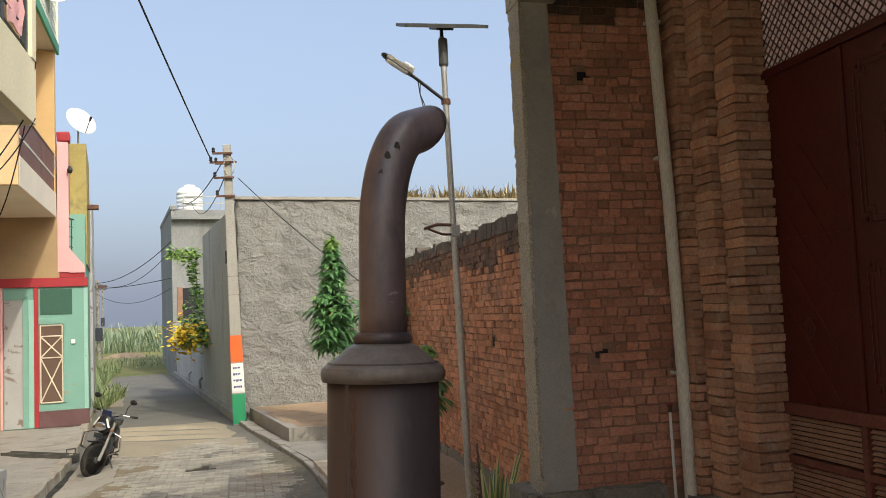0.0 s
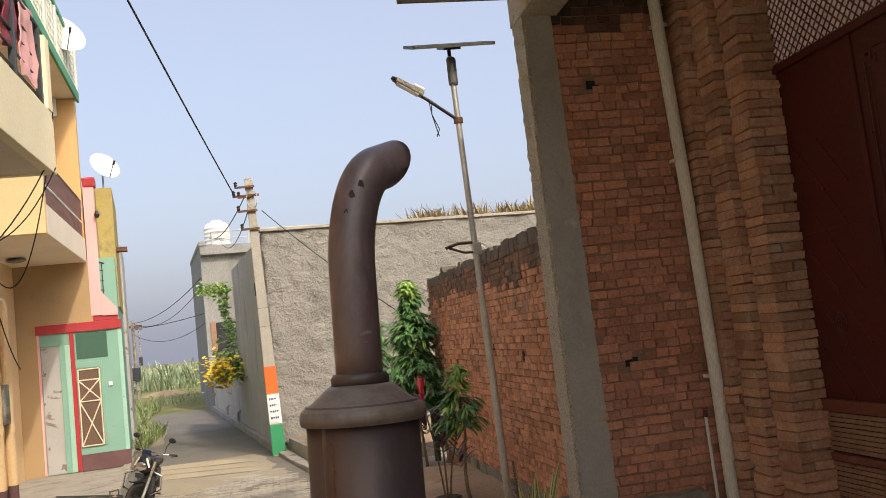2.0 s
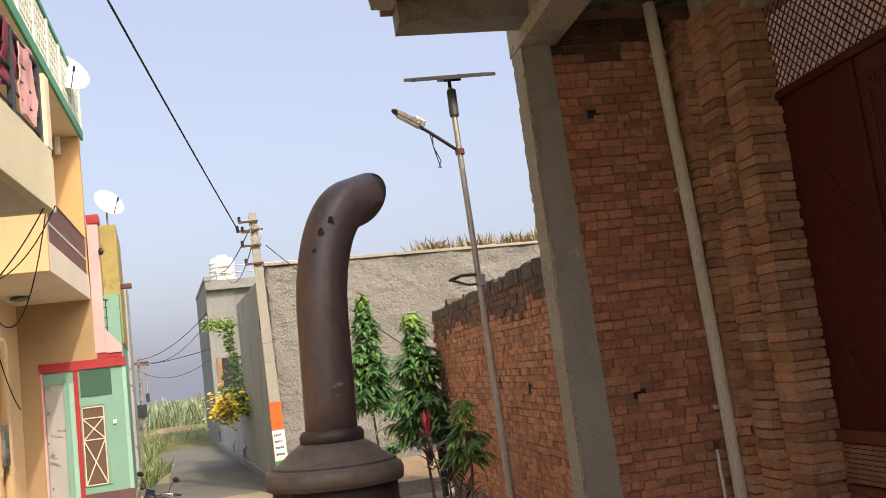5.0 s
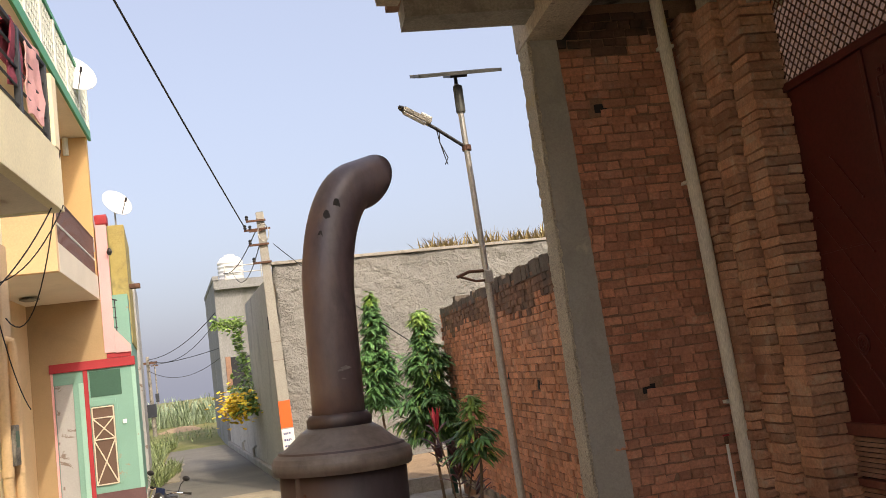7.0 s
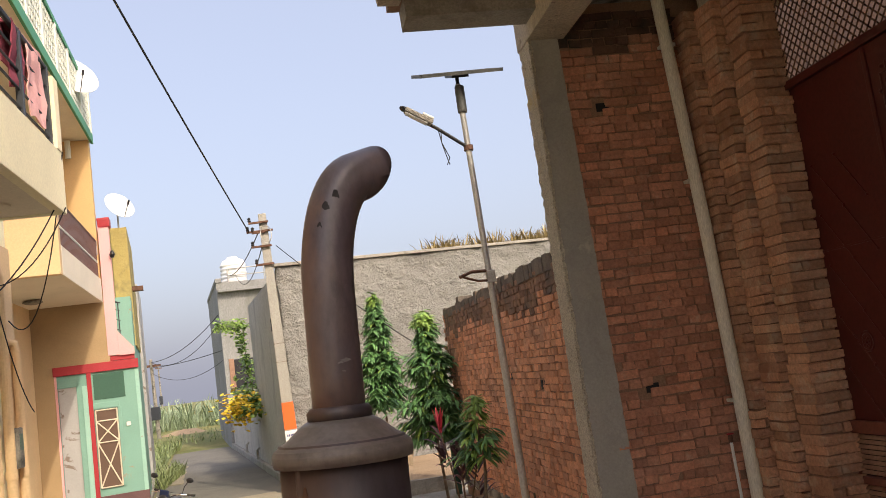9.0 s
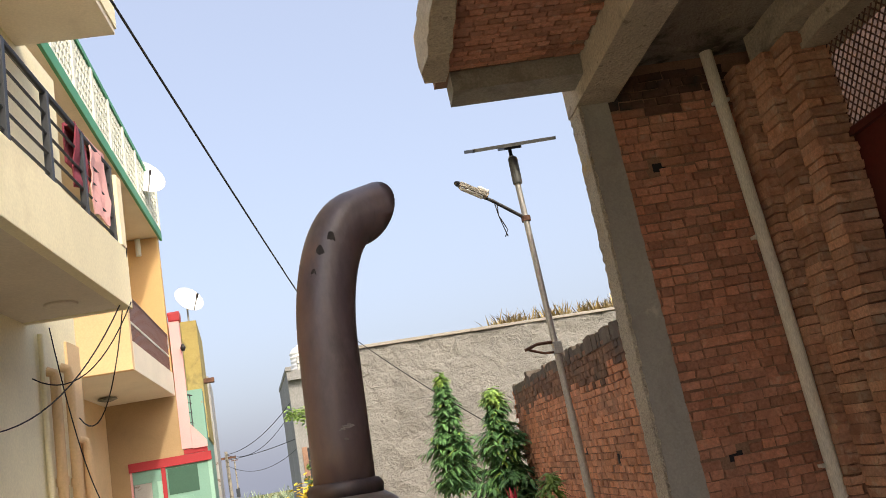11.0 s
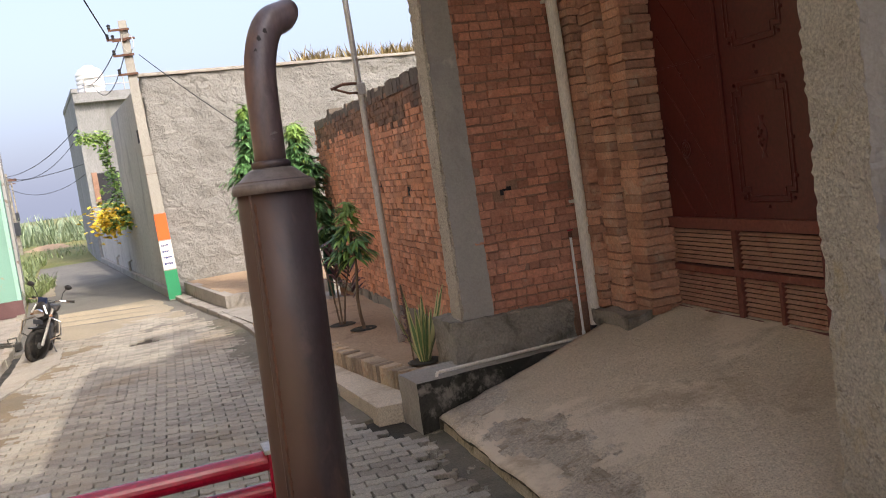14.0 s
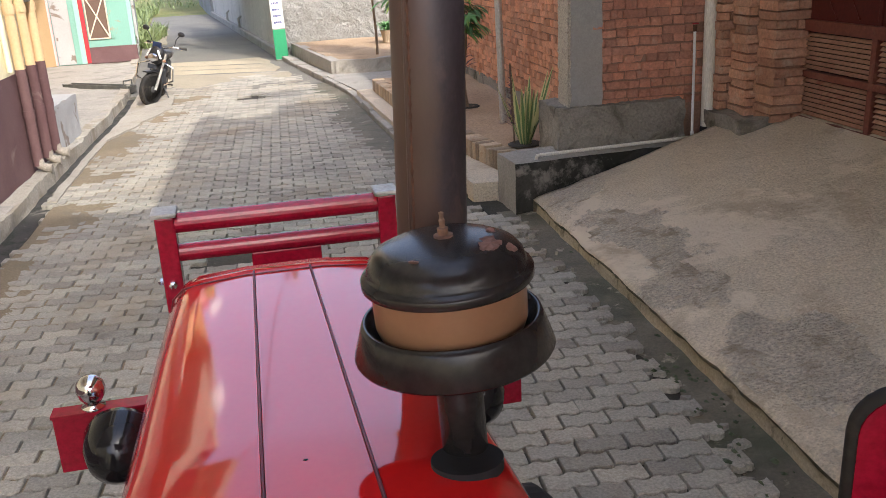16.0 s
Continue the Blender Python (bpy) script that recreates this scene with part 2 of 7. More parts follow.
M["bike_grey"] = rough_surface("dull_bike_metal", (0.13, 0.13, 0.135), (0.17, 0.17, 0.17), 6, 60, 0.45, 0.1, 0.001, metal=0.5)


# ---- mesh helpers ----
def part(name, bm, mat, parent=None, label="", smooth=False):
    """Links a bmesh as one mesh object under a thing or a part."""
    me = bpy.data.meshes.new(name)
    bm.to_mesh(me)
    bm.free()
    if mat:
        for one in (mat if isinstance(mat, (list, tuple)) else [mat]):
            me.materials.append(one)
    if smooth:
        me.polygons.foreach_set("use_smooth", [True] * len(me.polygons))
    ob = new(name, me)
    if parent:
        ob.parent = parent
    return tagged(ob, label)


def thing(name, label, category, at=None, group="", kind=""):
    """An Empty at the thing's base; its parts are built in its own axes."""
    ob = new(name)
    ob.matrix_basis = at if at is not None else Matrix.Identity(4)
    return tagged(ob, label, category, group, kind)


def box(bm, lo, hi, m=None, bevel=0.0):
    b2 = bmesh.new()
    bmesh.ops.create_cube(b2, size=1)
    c = [(a + b) / 2 for a, b in zip(lo, hi)]
    s = [b - a for a, b in zip(lo, hi)]
    bmesh.ops.transform(b2, matrix=Matrix.LocRotScale(c, None, s), verts=b2.verts)
    if bevel:
        bmesh.ops.bevel(b2, geom=b2.edges[:], offset=bevel, segments=2, affect="EDGES", profile=0.6)
    if m is not None:
        bmesh.ops.transform(b2, matrix=m, verts=b2.verts)
    join(bm, b2)
    return bm


def join(bm, other):
    me = bpy.data.meshes.new("tmp")
    other.to_mesh(me)
    other.free()
    bm.from_mesh(me)
    bpy.data.meshes.remove(me)


def boxed(lo, hi, bevel=0.0, m=None):
    return box(bmesh.new(), lo, hi, m, bevel)


def prism(points, z0, z1):
    """An upright prism over a plan outline; z1 may be one height or one per corner."""
    bm = bmesh.new()
    tops = z1 if isinstance(z1, (list, tuple)) else [z1] * len(points)
    lo = [bm.verts.new((x, y, z0)) for x, y in points]
    hi = [bm.verts.new((x, y, z)) for (x, y), z in zip(points, tops)]
    n = len(points)
    bm.faces.new(lo[::-1])
    bm.faces.new(hi)
    for i in range(n):
        bm.faces.new((lo[i], lo[(i + 1) % n], hi[(i + 1) % n], hi[i]))
    bmesh.ops.recalc_face_normals(bm, faces=bm.faces)
    return bm


def tube(bm, pts, radii, seg=12, caps=True):
    """A round bar through the points, with one radius or one per point."""
    pts = [Vector(p) for p in pts]
    radii = radii if isinstance(radii, (list, tuple)) else [radii] * len(pts)
    rings = []
    side = None
    for i, p in enumerate(pts):
        d = (pts[min(i + 1, len(pts) - 1)] - pts[max(i - 1, 0)]).normalized()
        if side is None:
            side = d.cross(Vector((0, 0, 1)))
            if side.length < 0.1:
                side = d.cross(Vector((0, 1, 0)))
        side = (side - d * side.dot(d)).normalized()
        up = d.cross(side)
        rings.append([bm.verts.new(p + (side * math.cos(a) + up * math.sin(a)) * radii[i]) for a in [k * math.tau / seg for k in range(seg)]])
    for a, b in zip(rings, rings[1:]):
        for k in range(seg):
            bm.faces.new((a[k], a[(k + 1) % seg], b[(k + 1) % seg], b[k]))
    if caps:
        bm.faces.new(rings[0][::-1])
        bm.faces.new(rings[-1])
    bmesh.ops.recalc_face_normals(bm, faces=bm.faces)
    return bm


def lathe(profile, seg=32, m=None):
    """A turned body from (radius, height) steps."""
    bm = bmesh.new()
    rings = []
    for r, z in profile:
        rings.append([bm.verts.new((max(r, 0.0005) * math.cos(k * math.tau / seg), max(r, 0.0005) * math.sin(k * math.tau / seg), z)) for k in range(seg)])
    for a, b in zip(rings, rings[1:]):
        for k in range(seg):
            bm.faces.new((a[k], a[(k + 1) % seg], b[(k + 1) % seg], b[k]))
    bm.faces.new(rings[0][::-1])
    bm.faces.new(rings[-1])
    bmesh.ops.recalc_face_normals(bm, faces=bm.faces)
    if m is not None:
        bmesh.ops.transform(bm, matrix=m, verts=bm.verts)
    return bm


def wavy(bm, size, scale, seed=0.0):
    """Uneven, hand-made surface: moves each vertex a little."""
    for v in bm.verts:
        q = v.co * scale + Vector((seed, seed * 1.7, seed * 0.3))
        v.co += Vector((noise.noise(q), noise.noise(q + Vector((31, 7, 3))), noise.noise(q + Vector((5, 57, 11))))) * size
    return bm


def slab(lo, hi, step, size, scale, seed=0.0):
    """A box whose faces are cut fine enough to be made uneven."""
    bm = boxed(lo, hi)
    for axis in range(3):
        n = max(1, int((hi[axis] - lo[axis]) / step))
        for k in range(1, n):
            co = [0, 0, 0]
            no = [0, 0, 0]
            co[axis] = lo[axis] + (hi[axis] - lo[axis]) * k / n
            no[axis] = 1
            bmesh.ops.bisect_plane(bm, geom=bm.verts[:] + bm.edges[:] + bm.faces[:], plane_co=co, plane_no=no)
    return wavy(bm, size, scale, seed)


# ---- setting: ground and road ----
RIGHT_KERB = [(2.06, -9), (2.06, 7.0), (1.66, 8.65), (1.36, 10.5), (1.12, 15.0), (0.87, 16.5), (0.38, 19.35), (0.08, 21.2), (-0.32, 24), (-1.3, 31), (-3.6, 46)]
LEFT_KERB = [(-2.62, -9), (-2.74, 8), (-2.83, 11), (-2.86, 15), (-3.05, 18), (-3.62, 23), (-4.5, 30), (-6.2, 46)]


def along(line, y):
    """x of a plan line at y."""
    for (x0, y0), (x1, y1) in zip(line, line[1:]):
        if y <= y1:
            return x0 + (x1 - x0) * (y - y0) / (y1 - y0)
    return line[-1][0]


def sheet(name, x_of, ys, z_of, mat, label, category, cols=12, thick=0.12, seed=0.0, rough=0.01, kind="structure"):
    """A ground sheet between two plan lines with a turned-down edge."""
    bm = bmesh.new()
    grid = []
    for y in ys:
        a, b = x_of(y)
        row = []
        for k in range(cols + 1):
            x = a + (b - a) * k / cols
            z = z_of(x, y) + noise.noise(Vector((x * 1.3 + seed, y * 1.3, seed))) * rough
            row.append(bm.verts.new((x, y, z)))
        grid.append(row)
    for r0, r1 in zip(grid, grid[1:]):
        for k in range(cols):
            bm.faces.new((r0[k], r0[k + 1], r1[k + 1], r1[k]))
    rim = [e for e in bm.edges if e.is_boundary]
    ext = bmesh.ops.extrude_edge_only(bm, edges=rim)
    bmesh.ops.translate(bm, verts=[g for g in ext["geom"] if isinstance(g, bmesh.types.BMVert)], vec=(0, 0, -thick))
    bmesh.ops.recalc_face_normals(bm, faces=bm.faces)
    ob = part(name, bm, mat, None, smooth=False)
    return tagged(ob, label, category, kind=kind)


def steps(a, b, d):
    n = max(1, int(round((b - a) / d)))
    return [a + (b - a) * k / n for k in range(n + 1)]


def ground_height(x, y):
    far = max(0.0, min(1.0, (y - 47) / 8))
    return -0.06 + far * (0.35 + 0.5 * noise.noise(Vector((x * 0.05, y * 0.05, 2.0))))


def build_ground():
    bm = bmesh.new()
    xs = [-1500, -400, -120, -60] + steps(-40, 40, 2.5) + [60, 120, 400, 1500]
    ys = [-1500, -300, -60, -20] + steps(-10, 90, 2.5) + [130, 200, 500, 1800]
    grid = [[bm.verts.new((x, y, ground_height(x, y) if abs(x) < 50 and -10 < y < 95 else -0.06)) for x in xs] for y in ys]
    for r0, r1 in zip(grid, grid[1:]):
        for k in range(len(xs) - 1):
            bm.faces.new((r0[k], r0[k + 1], r1[k + 1], r1[k]))
    tagged(part("ground", bm, M["grass"], smooth=True), "dry green and straw coloured grass ground", "ground", kind="structure")


build_ground()
sheet("road", lambda y: (along(LEFT_KERB, y) + 0.2, along(RIGHT_KERB, y)), steps(-9, 17.0, 0.6), lambda x, y: -0.032, M["joint"],
      "paved lane of grey interlocking blocks with dark soil joints", "road", cols=16, rough=0.004)
sheet("road_far", lambda y: (along(LEFT_KERB, y), along(RIGHT_KERB, y) + 0.02), steps(17.0, 46, 0.5), lambda x, y: 0.0, M["asphalt"],
      "worn grey cement lane running out to the fields", "road", cols=10, rough=0.012)
sheet("left_pavement", lambda y: (-6.5, along(LEFT_KERB, y) - 0.06), steps(-9, 29, 0.5), lambda x, y: 0.11 + 0.02 * math.sin(y), M["concrete"],
      "worn cement pavement strip before the houses", "pavement", cols=6, rough=0.03, thick=0.25)


def ramp_z(x, y):
    return 0.12 + max(0.0, x - 2.12) * 0.255


def ramp_end(x):
    return along([(7.00, 2.05), (7.08, 2.9), (7.28, 3.95), (7.31, 9.0)], x)


def fractal(x, y, seed, scale):
    q = Vector((x * scale + seed, y * scale, seed * 0.7))
    return noise.noise(q) + 0.5 * noise.noise(q * 2.1) + 0.25 * noise.noise(q * 4.3) + 0.12 * noise.noise(q * 9.1)


def build_ramp():
    """Hand-laid screed: one fine sheet with a broken lip, sand drifts and a gravelly worn border."""
    bm = bmesh.new()
    xs = steps(0.0, 1.0, 1 / 70)
    ys = steps(0.0, 0.5, 0.02)[:-1] + steps(0.5, 1.0, 1 / 260)
    grid = []
    for f in ys:
        row = []
        for k, g in enumerate(xs):
            x = 2.12 + (4.62 - 2.12) * g
            y = -9.0 + (ramp_end(x) + 9.0) * f
            lip = 0.022 * fractal(0, y, 3, 2.6) if k == 0 else 0.0
            drift = max(0.0, min(1.0, fractal(x, y, 8, 0.75) * 2 + (x - 3.25) * 0.9))
            z = ramp_z(x, y) + 0.018 * fractal(x, y, 1, 0.9) + 0.007 * fractal(x, y, 5, 5.0) + 0.012 * drift
            worn = max(0.0, 1 - abs(x - 2.55) / 0.5)
            z += worn * 0.007 * fractal(x, y, 11, 14)
            row.append(bm.verts.new((x + lip, y + 0.02 * fractal(x, 0, 6, 3) * (f == 1.0), z - (0.014 if k == 0 else 0.0))))
        grid.append(row)
    for r0, r1 in zip(grid, grid[1:]):
        for k in range(len(xs) - 1):
            fc = bm.faces.new((r0[k], r0[k + 1], r1[k + 1], r1[k]))
            c = fc.calc_center_median()
            if fractal(c.x, c.y, 21, 1.6) + 0.35 * fractal(c.x, c.y, 2, 9) + 0.9 - abs(c.x - 2.45) * 2.4 > 0.5:
                fc.material_index = 1
    # lip face and end in dark mossy cement: the crevice's shade as colour
    lows = []
    for r in grid:
        v = r[0]
        lows.append(bm.verts.new((v.co.x + 0.012 + 0.02 * abs(fractal(0, v.co.y, 9, 5)), v.co.y, v.co.z - 0.035)))
    for k in range(len(grid) - 1):
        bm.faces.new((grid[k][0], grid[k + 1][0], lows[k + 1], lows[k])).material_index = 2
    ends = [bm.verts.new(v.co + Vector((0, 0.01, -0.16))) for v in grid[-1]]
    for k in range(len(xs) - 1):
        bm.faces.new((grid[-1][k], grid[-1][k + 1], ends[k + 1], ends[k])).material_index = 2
    bmesh.ops.recalc_face_normals(bm, faces=bm.faces)
    ob = part("ramp", bm, [M["screed"], M["ramp_gravel"], M["shaded_edge"]], smooth=True)
    tagged(ob, "dusty cement ramp rising from the lane to the gate, with a broken lip", "ramp", kind="structure")
    base = bmesh.new()
    vs = []
    for y in steps(-9.0, 6.98, 0.06):
        n = 0.02 * fractal(0, y, 14, 2.2)
        vs.append([base.verts.new(p) for p in ((2.135 + n, y, -0.08), (2.14 + n * 0.6, y, 0.03), (2.155 + n * 0.4, y, 0.098), (2.5, y, 0.098))])
    for a, b in zip(vs, vs[1:]):
        for k in range(3):
            base.faces.new((a[k], a[k + 1], b[k + 1], b[k]))
    bmesh.ops.recalc_face_normals(base, faces=base.faces)
    tagged(part("ramp_base", base, M["lip_base"], smooth=True), "damp stained cement base under the ramp's lip", "ramp", kind="structure")
    rng = random.Random(44)
    crumbs = bmesh.new()
    for k in range(420):
        x = 2.2 + rng.random() ** 2 * 2.2
        y = rng.uniform(1.5, 6.9)
        r = rng.uniform(0.003, 0.009) * (1.6 if rng.random() < 0.08 else 1)
        z = ramp_z(x, y) + 0.018 * fractal(x, y, 1, 0.9) + 0.012 * max(0.0, min(1.0, fractal(x, y, 8, 0.75) * 2 + (x - 3.25) * 0.9))
        m = Matrix.Translation((x, y, z + r * 0.35)) @ Euler((rng.random() * 6, rng.random() * 6, rng.random() * 6)).to_matrix().to_4x4() @ Matrix.Diagonal((r, r * rng.uniform(0.6, 1), r * 0.7, 1))
        vv = [crumbs.verts.new(m @ Vector(p)) for p in ((1, 0, 0), (-1, 0.1, 0), (0, 1, 0.1), (0.1, -1, 0), (0, 0, 1), (0, 0.1, -1))]
        for a, b, c in ((0, 2, 4), (2, 1, 4), (1, 3, 4), (3, 0, 4), (2, 0, 5), (1, 2, 5), (3, 1, 5), (0, 3, 5)):
            crumbs.faces.new((vv[a], vv[b], vv[c]))
    tagged(part("grit", crumbs, M["ramp_gravel"]), "scattered grit and cement crumbs on the ramp", "gravel", kind="stuff")


build_ramp()
sheet("drain_channel", lambda y: (1.80 + 0.05 * noise.noise(Vector((0, y, 0))), 2.16), steps(-9, 7.2, 0.3), lambda x, y: -0.012 - 0.02 * math.sin((x - 1.6) * 6), M["drain"],
      "damp dark cement gutter beside the ramp", "gutter", cols=6, rough=0.008)

# ---- setting: porch of the gate building ----
PORCH_Y = 7.6
tagged(part("porch_side_wall", boxed((2.88, PORCH_Y + 0.004, 0.3), (4.75, 7.9, 5.62)), M["mortar"]), "red brick porch wall with thin mud joints", "wall", kind="structure")
tagged(part("gate_wall", boxed((4.72, -9.0, 0.2), (4.95, 7.9, 4.36)), M["mortar"]), "brick wall behind the gate", "wall", kind="structure")
pb = slab((2.656, 7.572, 0.8), (2.985, 7.86, 5.5), 0.05, 0.008, 14, 3)
for v in pb.verts:  # the brick courses creep over its inner edge higher up
    v.co.x -= 0.07 * (v.co.z - 0.8) / 4.7 * max(0.0, (v.co.x - 2.656) / 0.33)
tagged(part("porch_pillar", pb, M["pillar_cement"]), "rough grey cement pillar at the porch corner", "pillar", kind="structure")
tagged(part("porch_pillar_edge", slab((2.632, 7.566, 0.8), (2.662, 7.87, 5.5), 0.03, 0.016, 22, 8), M["pillar_crumbly"]), "pale crumbling plaster on the pillar's lane side", "pillar", kind="structure")
tagged(part("plinth", wavy(slab((2.5, 7.45, 0.2), (3.78, 8.1, 0.85), 0.035, 0.024, 7, 1), 0.016, 19, 3), M["concrete_dark"]), "stained rough concrete plinth under the brick wall", "plinth", kind="structure")
block = prism([(1.96, 7.04), (2.9, 7.17), (3.9, 7.36), (4.0, 7.62), (2.3, 7.62), (1.93, 7.6)], -0.06, [0.455, 0.45, 0.44, 0.45, 0.46, 0.44])
block.normal_update()
bmesh.ops.subdivide_edges(block, edges=block.edges[:], cuts=7, use_grid_fill=True)
wavy(block, 0.012, 7, 2)
# faces towards -y take the black cement, all others the grey
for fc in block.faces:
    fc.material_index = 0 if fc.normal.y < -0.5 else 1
tagged(part("drain_block", block, [M["black_cement"], M["concrete"]]), "grey cement block beside the ramp with a black side", "kerb", kind="structure")
rp = slab((3.045, 2.6, 0.1), (3.42, 2.96, 5.5), 0.03, 0.016, 34, 12)
wavy(rp, 0.012, 8, 4)
for fc in rp.faces:
    fc.material_index = 1 if fc.calc_center_median().y < 2.635 and abs(fc.normal.y) > 0.5 else 0
tagged(part("porch_pillar_right", rp, [M["pillar_crumbly"], M["pillar_cement"]]), "crumbling pale cement pillar with a yellow stain and a smooth grey side", "pillar", kind="structure")
tagged(part("low_wall", boxed((3.08, -3.0, 0.1), (3.4, 2.56, 1.34), 0.01), M["plaster_pale"]), "low cream rendered wall beside the pillar", "wall", kind="structure")
tagged(part("low_wall_cap", boxed((3.03, -3.0, 1.342), (3.44, 2.57, 1.41), 0.01), M["maroon_dusty"]), "dull red coping on the low wall", "wall", kind="structure")
tagged(part("porch_ceiling", boxed((2.62, -9.0, 5.62), (4.72, 7.9, 5.8)), M["concrete_dark"]), "dark porch ceiling slab", "ceiling", kind="structure")
beam = prism([(2.62, -9.0), (2.98, -9.0), (2.98, 7.9), (2.62, 7.9)], 5.3, 5.64)
tagged(part("porch_beam", beam, M["plaster_pale"]), "pale cement beam over the porch opening", "beam", kind="structure")
tagged(part("canopy", boxed((1.36, -9.0, 5.62), (2.66, 7.5, 5.74)), M["mortar"]), "overhanging canopy with a brick underside", "ceiling", kind="structure")
tagged(part("canopy_end", wavy(prism([(1.47, 7.16), (2.64, 7.16), (2.64, 7.5), (1.47, 7.5)], 5.43, 5.618), 0.012, 6), M["concrete"]), "grey cement rib at the canopy end", "ceiling", kind="structure")
tagged(part("canopy_edge", slab((1.22, -9.0, 5.54), (1.42, 7.24, 5.95), 0.14, 0.045, 4, 21), M["plaster_pale"]), "rough pale edge of the canopy", "ceiling", kind="structure")
tagged(part("gate_wall_head", boxed((4.72, -9.0, 5.36), (4.95, 7.9, 6.4)), M["mortar"]), "brickwork over the gate mesh", "wall", kind="structure")
tagged(part("parapet", boxed((1.45, -9.0, 5.74), (1.6, 7.5, 6.2)), M["concrete"]), "cement parapet above the canopy", "wall", kind="structure")

# ---- setting: boundary wall, grey building ----
tagged(part("boundary_wall", boxed((3.075, 7.88, 0.1), (3.3, 16.62, 3.5)), M["mortar"]), "weathered orange brick boundary wall", "wall", kind="structure")
STREET = Matrix.Translation((-0.02, 22.3, 0)) @ Matrix.Rotation(radians(8), 4, "Z")
gb = slab((0.0, 0.0, -0.1), (10.5, 0.3, 5.5), 0.09, 0.045, 2.2, 4)
wavy(gb, 0.035, 4.8, 9)
bmesh.ops.transform(gb, matrix=STREET, verts=gb.verts)
tagged(part("grey_building_front", gb, M["render_grey"], smooth=True), "tall windowless wall of thrown grey cement render", "building", kind="structure")
gs = boxed((0.002, 0.305, -0.1), (0.3, 8.6, 5.4), m=STREET)
tagged(part("grey_building_side", gs, M["render_smooth"]), "smooth grey rendered side wall with a small vent", "building", kind="structure")
lw = boxed((0.0, 8.6, -0.1), (0.25, 22.4, 1.75), m=STREET)
tagged(part("lane_wall", lw, M["render_smooth"]), "low grey rendered garden wall along the lane", "wall", kind="structure")
fh = boxed((-0.12, 22.5, -0.1), (9.0, 32, 8.05), m=STREET)
tagged(part("far_house_body", fh, M["render_far"]), "two storey grey house at the lane end", "building", kind="structure")
# ---- setting: raised beds ----
sheet("earth_bed", lambda y: (along(RIGHT_KERB, y) + 0.3, 3.08), steps(7.6, 14.6, 0.3), lambda x, y: 0.33, M["earth"], "raised bed of dry brown earth", "flower bed", cols=8, rough=0.05, thick=0.4)
sheet("earth_bed_far", lambda y: (along(RIGHT_KERB, y) + 0.35, 6.0), steps(17.6, 22.5, 0.4), lambda x, y: 0.36, M["earth"], "raised platform of dry earth by the grey wall", "flower bed", cols=10, rough=0.03, thick=0.45)
sheet("side_paving", lambda y: (along(RIGHT_KERB, y) + 0.05, 6.0), steps(14.6, 17.6, 0.4), lambda x, y: 0.1, M["concrete"], "flat stone paving between the beds", "pavement", cols=8, rough=0.02)

# ---- more materials ----
def paint(name, base, rough=0.75, other=None, **k):
    return rough_surface(name, base, other or shade(base, 1.12), k.pop("big", 0.7), k.pop("fine", 35), rough, k.pop("bump", 0.2), k.pop("depth", 0.004), grain=k.pop("grain", 0.09), **k)


M["cream"] = paint("cream_wall_paint", (0.86, 0.79, 0.55), stain=(0.64, 0.55, 0.35), stain_at=(0.62, 0.85), stain_scale=0.7)
M["soffit"] = paint("cream_soffit", (0.72, 0.65, 0.53), stain=(0.56, 0.5, 0.4), stain_at=(0.6, 0.85), stain_scale=0.9)
M["ochre"] = paint("ochre_wall_paint", (0.60, 0.40, 0.19), stain=(0.46, 0.3, 0.15), stain_at=(0.6, 0.85), stain_scale=0.8)
M["yellow"] = paint("yellow_wall_paint", (0.68, 0.49, 0.285), stain=(0.55, 0.4, 0.23), stain_at=(0.6, 0.85), stain_scale=0.8)
M["brown_wall"] = paint("tan_wall_paint", (0.38, 0.265, 0.145), stain=(0.3, 0.21, 0.12), stain_at=(0.58, 0.8), stain_scale=0.8)
M["maroon_wall"] = paint("dull_maroon_wall", (0.11, 0.055, 0.06), other=(0.17, 0.1, 0.1), stain=(0.3, 0.25, 0.22), stain_at=(0.62, 0.75), stain_scale=2.0)
M["pink"] = paint("pink_wall_paint", (0.74, 0.40, 0.41), stain=(0.6, 0.36, 0.34), stain_at=(0.62, 0.85))
M["red_trim"] = paint("bright_red_trim", (0.36, 0.03, 0.04), 0.55, stain=(0.45, 0.33, 0.28), stain_at=(0.66, 0.72), stain_scale=3)
M["teal"] = paint("teal_wall_paint", (0.19, 0.37, 0.31), stain=(0.33, 0.26, 0.19), stain_at=(0.63, 0.66), stain_scale=1.7)
M["teal_pale"] = paint("pale_teal_paint", (0.30, 0.52, 0.45), stain=(0.30, 0.25, 0.2), stain_at=(0.62, 0.65), stain_scale=1.9)
M["teal_dark"] = paint("dark_green_pane", (0.05, 0.12, 0.09), 0.3)
M["white_wall"] = paint("peeling_white_paint", (0.38, 0.385, 0.385), stain=(0.22, 0.18, 0.15), stain_at=(0.58, 0.61), stain_scale=1.9)
M["moss_wall"] = paint("mossy_yellow_brick", (0.36, 0.29, 0.10), other=(0.44, 0.36, 0.14), fine=18, bump=0.9, depth=0.02, stain=(0.2, 0.17, 0.08), stain_at=(0.5, 0.7), stain_scale=2)
M["lattice"] = paint("white_lattice_paint", (0.72, 0.74, 0.66))
M["green_trim"] = paint("green_trim_paint", (0.05, 0.28, 0.13), 0.5)
M["green_dark"] = paint("dark_green_paint", (0.025, 0.07, 0.05), 0.5)
